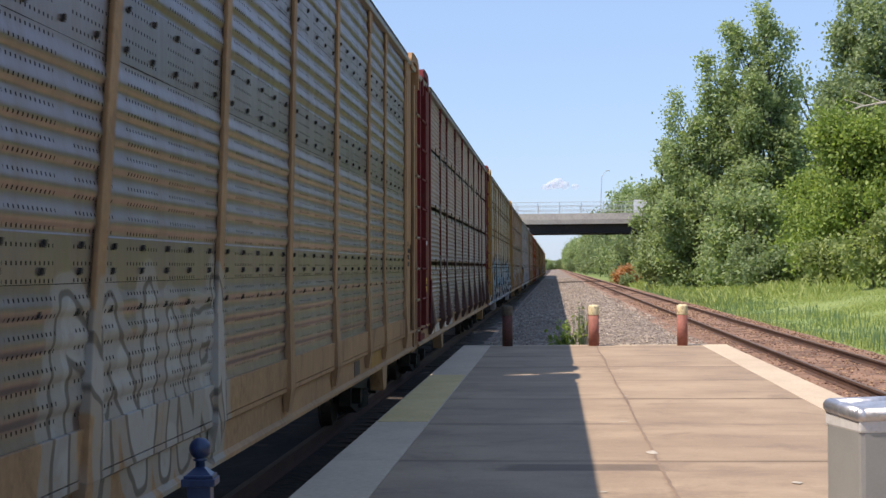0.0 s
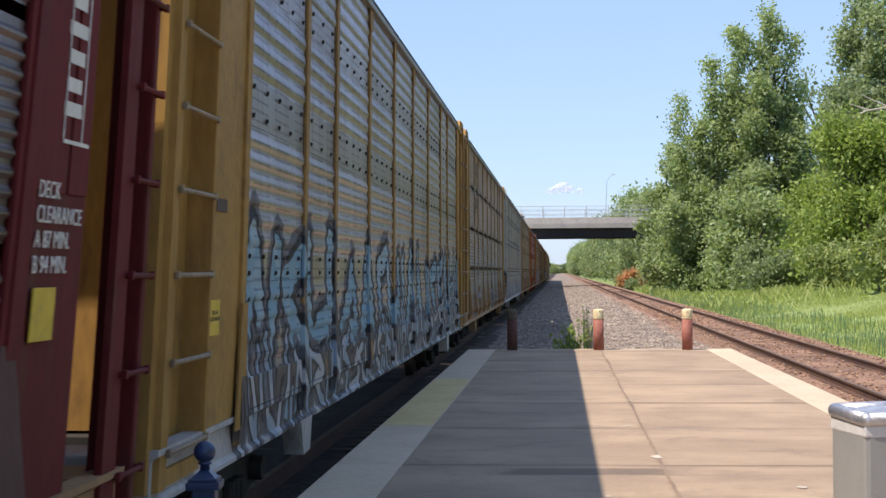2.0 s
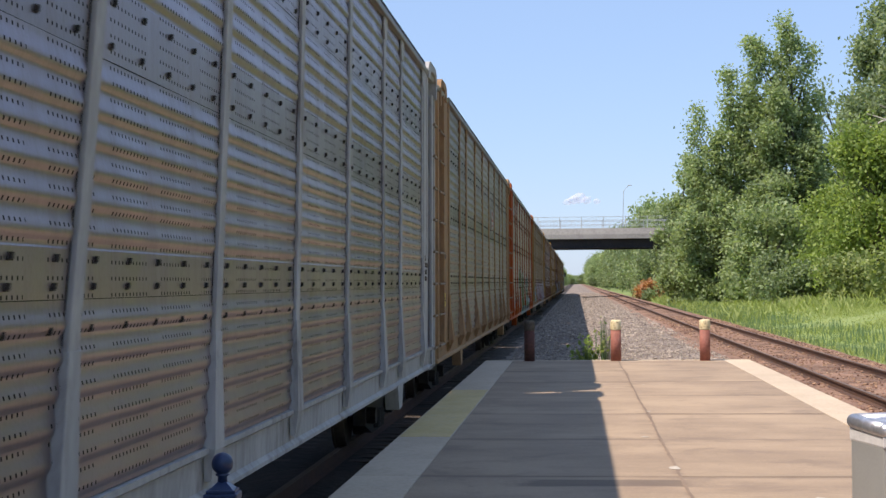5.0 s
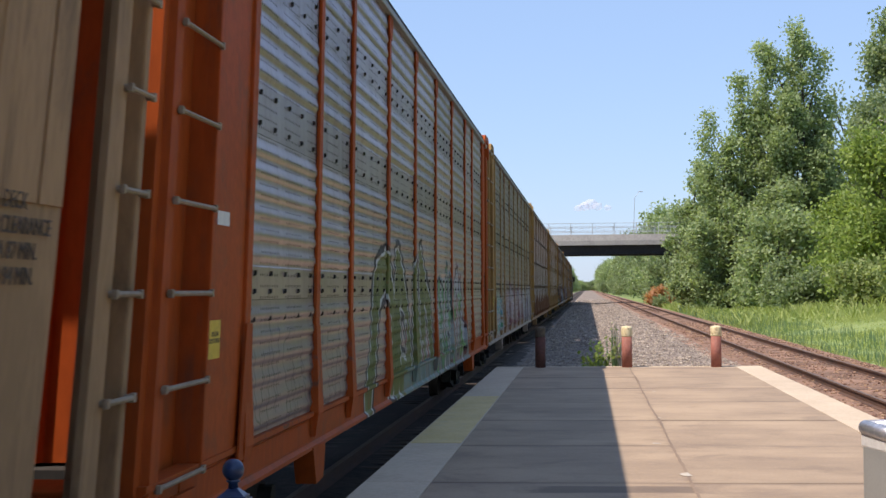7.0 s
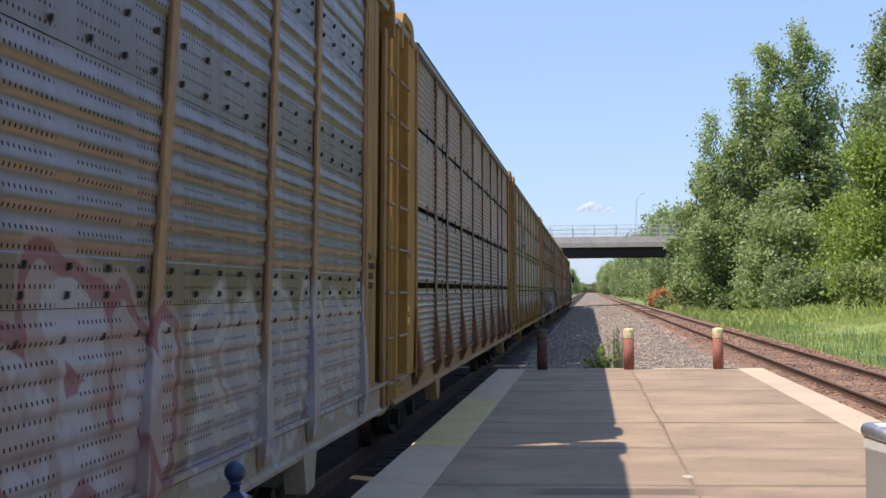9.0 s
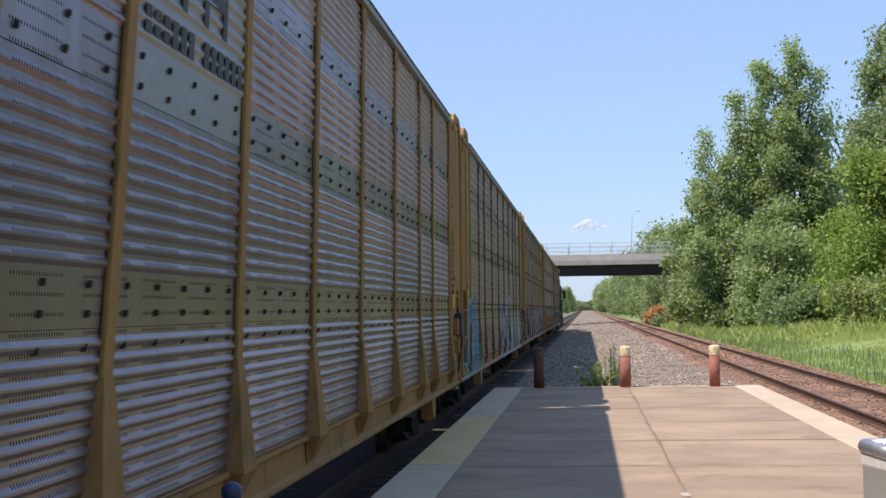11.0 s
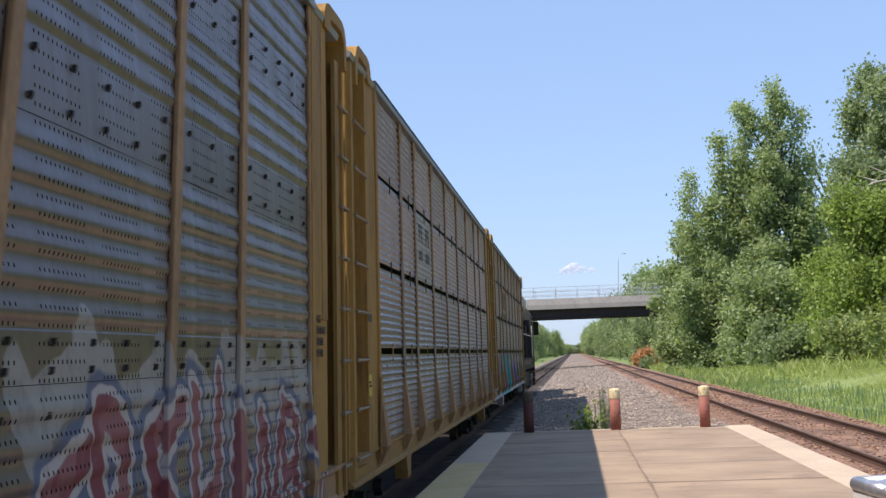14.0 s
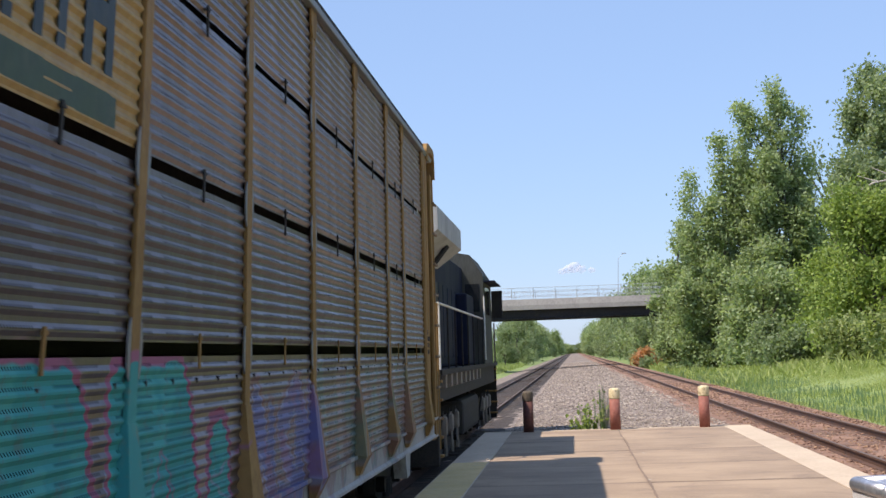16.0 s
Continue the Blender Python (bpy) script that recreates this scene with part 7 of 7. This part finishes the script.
weed(0.30, END + 0.7, -0.3, 0.95, 12, 31, M_LEAF_B, "leafy green weed growing from the ballast", 3)
weed(0.15, END + 0.9, -0.3, 0.6, 8, 32, M_LEAF_B, "low leafy green weed in the ballast")
weed(0.60, END + 0.8, -0.3, 1.4, 18, 33, M_LEAF_D, "tall thin weed beside the bollard", 1, 0.1)
weed(0.72, END + 0.95, -0.3, 1.45, 24, 34, None, "dry brown weed stalks beside the bollard", lean=0.1)
for i, wx in enumerate((1.9, 2.25, 2.55, 2.75)):
    weed(wx, END + 0.6 + 0.3 * (i % 2), -0.25, 0.5, 2, 50 + i, None, "thin dry weed stalk in the ballast")

# ---- loose ballast stones past the platform's end ----
def stones(n, seed, xs, ys, power, material, label):
    rng = np.random.default_rng(seed)
    g = (1 + 5 ** 0.5) / 2
    ico = np.array([(-1, g, 0), (1, g, 0), (-1, -g, 0), (1, -g, 0), (0, -1, g), (0, 1, g), (0, -1, -g), (0, 1, -g), (g, 0, -1), (g, 0, 1), (-g, 0, -1), (-g, 0, 1)]) / 1.9
    tri = [(0, 11, 5), (0, 5, 1), (0, 1, 7), (0, 7, 10), (0, 10, 11), (1, 5, 9), (5, 11, 4), (11, 10, 2), (10, 7, 6), (7, 1, 8), (3, 9, 4), (3, 4, 2), (3, 2, 6), (3, 6, 8), (3, 8, 9), (4, 9, 5), (2, 4, 11), (6, 2, 10), (8, 6, 7), (9, 8, 1)]
    verts, faces = [], []
    for i in range(n):
        x, y = rng.uniform(*xs), ys[0] + (ys[1] - ys[0]) * rng.uniform(0, 1) ** power
        s = rng.uniform(0.016, 0.036) * (1 + 0.5 * (y > 60))
        v = ico * rng.uniform(0.7, 1.3, (12, 3)) * s * np.array((rng.uniform(0.8, 1.4), rng.uniform(0.8, 1.4), 0.75))
        a = rng.uniform(0, 6.28)
        c, sn = math.cos(a), math.sin(a)
        z = ballast_height(x, y) + s * 0.35
        k = len(verts)
        verts += [(x + c * p[0] - sn * p[1], y + sn * p[0] + c * p[1], z + p[2]) for p in v]
        faces += [(k + p, k + q, k + r) for p, q, r in tri]
    ob = piece("ballast_stones", raw_mesh("ballast_stones", verts, faces), material, None)
    tagged(ob, label, "stones", "", "stuff")


stones(24000, 21, (-2.0, 4.0), (END + 0.2, END + 260), 3.2, M_STONE, "loose grey ballast stones past the platform end")
stones(8000, 22, (4.2, 8.2), (18, 90), 1.7, M_RUSTSTONE, "loose rust-brown ballast stones along the far track")

# ---- a small far cloud ----
cloud_bm = bmesh.new()
cr = random.Random(4)
for u, w, r in ((-32, 1, 8), (-18, 5, 11), (-4, 10, 13), (11, 4, 10), (36, 1, 7)):
    bmesh.ops.create_icosphere(cloud_bm, subdivisions=4, radius=r, matrix=Matrix.Translation((u, cr.uniform(-8, 8), w)) @ Matrix.Diagonal((1.2, 1, 0.9, 1)))
for f in cloud_bm.faces:
    f.smooth = True
for v in cloud_bm.verts:
    v.co += Vector((1, 1, 1)) * 3.0 * noise.noise(v.co * 0.14)
cloud = part("cloud", cloud_bm, M_CLOUD, None, "", pose(14, 3600, 188))
tagged(cloud, "small pale cumulus cloud low in the sky", "cloud", "", "structure")


# ---- a bird over the tracks ----
BIRD = empty("bird", label="small dark bird flying over the tracks", category="bird")
bird_bm = bmesh.new()
bmesh.ops.create_uvsphere(bird_bm, u_segments=12, v_segments=8, radius=0.032, matrix=Matrix.Diagonal((2.2, 1, 0.9, 1)))
bmesh.ops.create_uvsphere(bird_bm, u_segments=10, v_segments=7, radius=0.02, matrix=Matrix.Translation((0.075, 0, 0.01)))
part("body", bird_bm, M_DARKSTEEL, BIRD)
part("tail", prism([(-0.05, -0.013), (-0.13, -0.03), (-0.13, 0.03), (-0.05, 0.013)], "z", -0.005, 0.005), M_DARKSTEEL, BIRD)
WINGS = [part("wing", prism([(0.03, 0), (0.02, s * 0.085), (-0.02, s * 0.14), (-0.042, s * 0.085), (-0.03, 0)], "z", -0.004, 0.004), M_DARKSTEEL, BIRD, "", pose(0, s * 0.02, 0.012)) for s in (-1, 1)]


# ---- what moves ----
def drive(thing, rows, z=8.77, y=-2.6):
    walk(thing, [(t, pose(x, BRIDGE_Y + y, z)) for t, x in rows])


# how far the train runs behind or ahead of an even pace, in metres
PACE = ((0.0, -0.80), (1.2, -0.64), (2.5, -0.30), (3.9, 0.16), (5.5, 0.52), (7.2, 0.68), (8.6, 0.32), (11.0, 0.28), (12.5, 0.20), (14.5, -0.02), (16.0, 0.02))


def motions():
    for i, car in enumerate(CARS):
        middle = FIRST + (i - 1) * PITCH
        walk(car, [(t, pose(TRACK_1, middle - SPEED * t + e, RAIL_1)) for t, e in PACE])
    middle = FIRST + 13 * PITCH + 14.26 + 9.45
    walk(LOCO, [(t, pose(TRACK_1, middle - SPEED * t + e, RAIL_1)) for t, e in PACE])
    way = ((0.0, -135, 24), (12.8, -4.4, 10.8), (13.1, -1.4, 9.5), (13.3, 0.7, 9.1), (13.5, 3.2, 8.9), (14.0, 9.5, 9.0), (16.0, 36.0, 12.0))
    walk(BIRD, [(t, pose(x, 59.4, z)) for t, x, z in way])
    for wing, side in zip(WINGS, (-1, 1)):
        walk(wing, [(0.125 * k, pose(0, side * 0.02, 0.012, side * (38 if k % 2 else -28))) for k in range(129)])
    for thing, t0, x0, v in ((CAR_A, 2.6, 5.6, 21.0), (CAR_B, 3.2, 5.1, 18.0), (TRAILER, 3.2, 0.9, 18.0), (CAR_C, 3.4, 0.5, 18.6), (CAR_D, 12.5, 1.3, 20.0), (CAR_E, 0.5, 2.6, 20.0), (VAN, 0.0, 13.9, 19.0)):
        drive(thing, [(t, x0 + v * (t - t0)) for t in (0.0, 8.0, 16.0)])


motions()
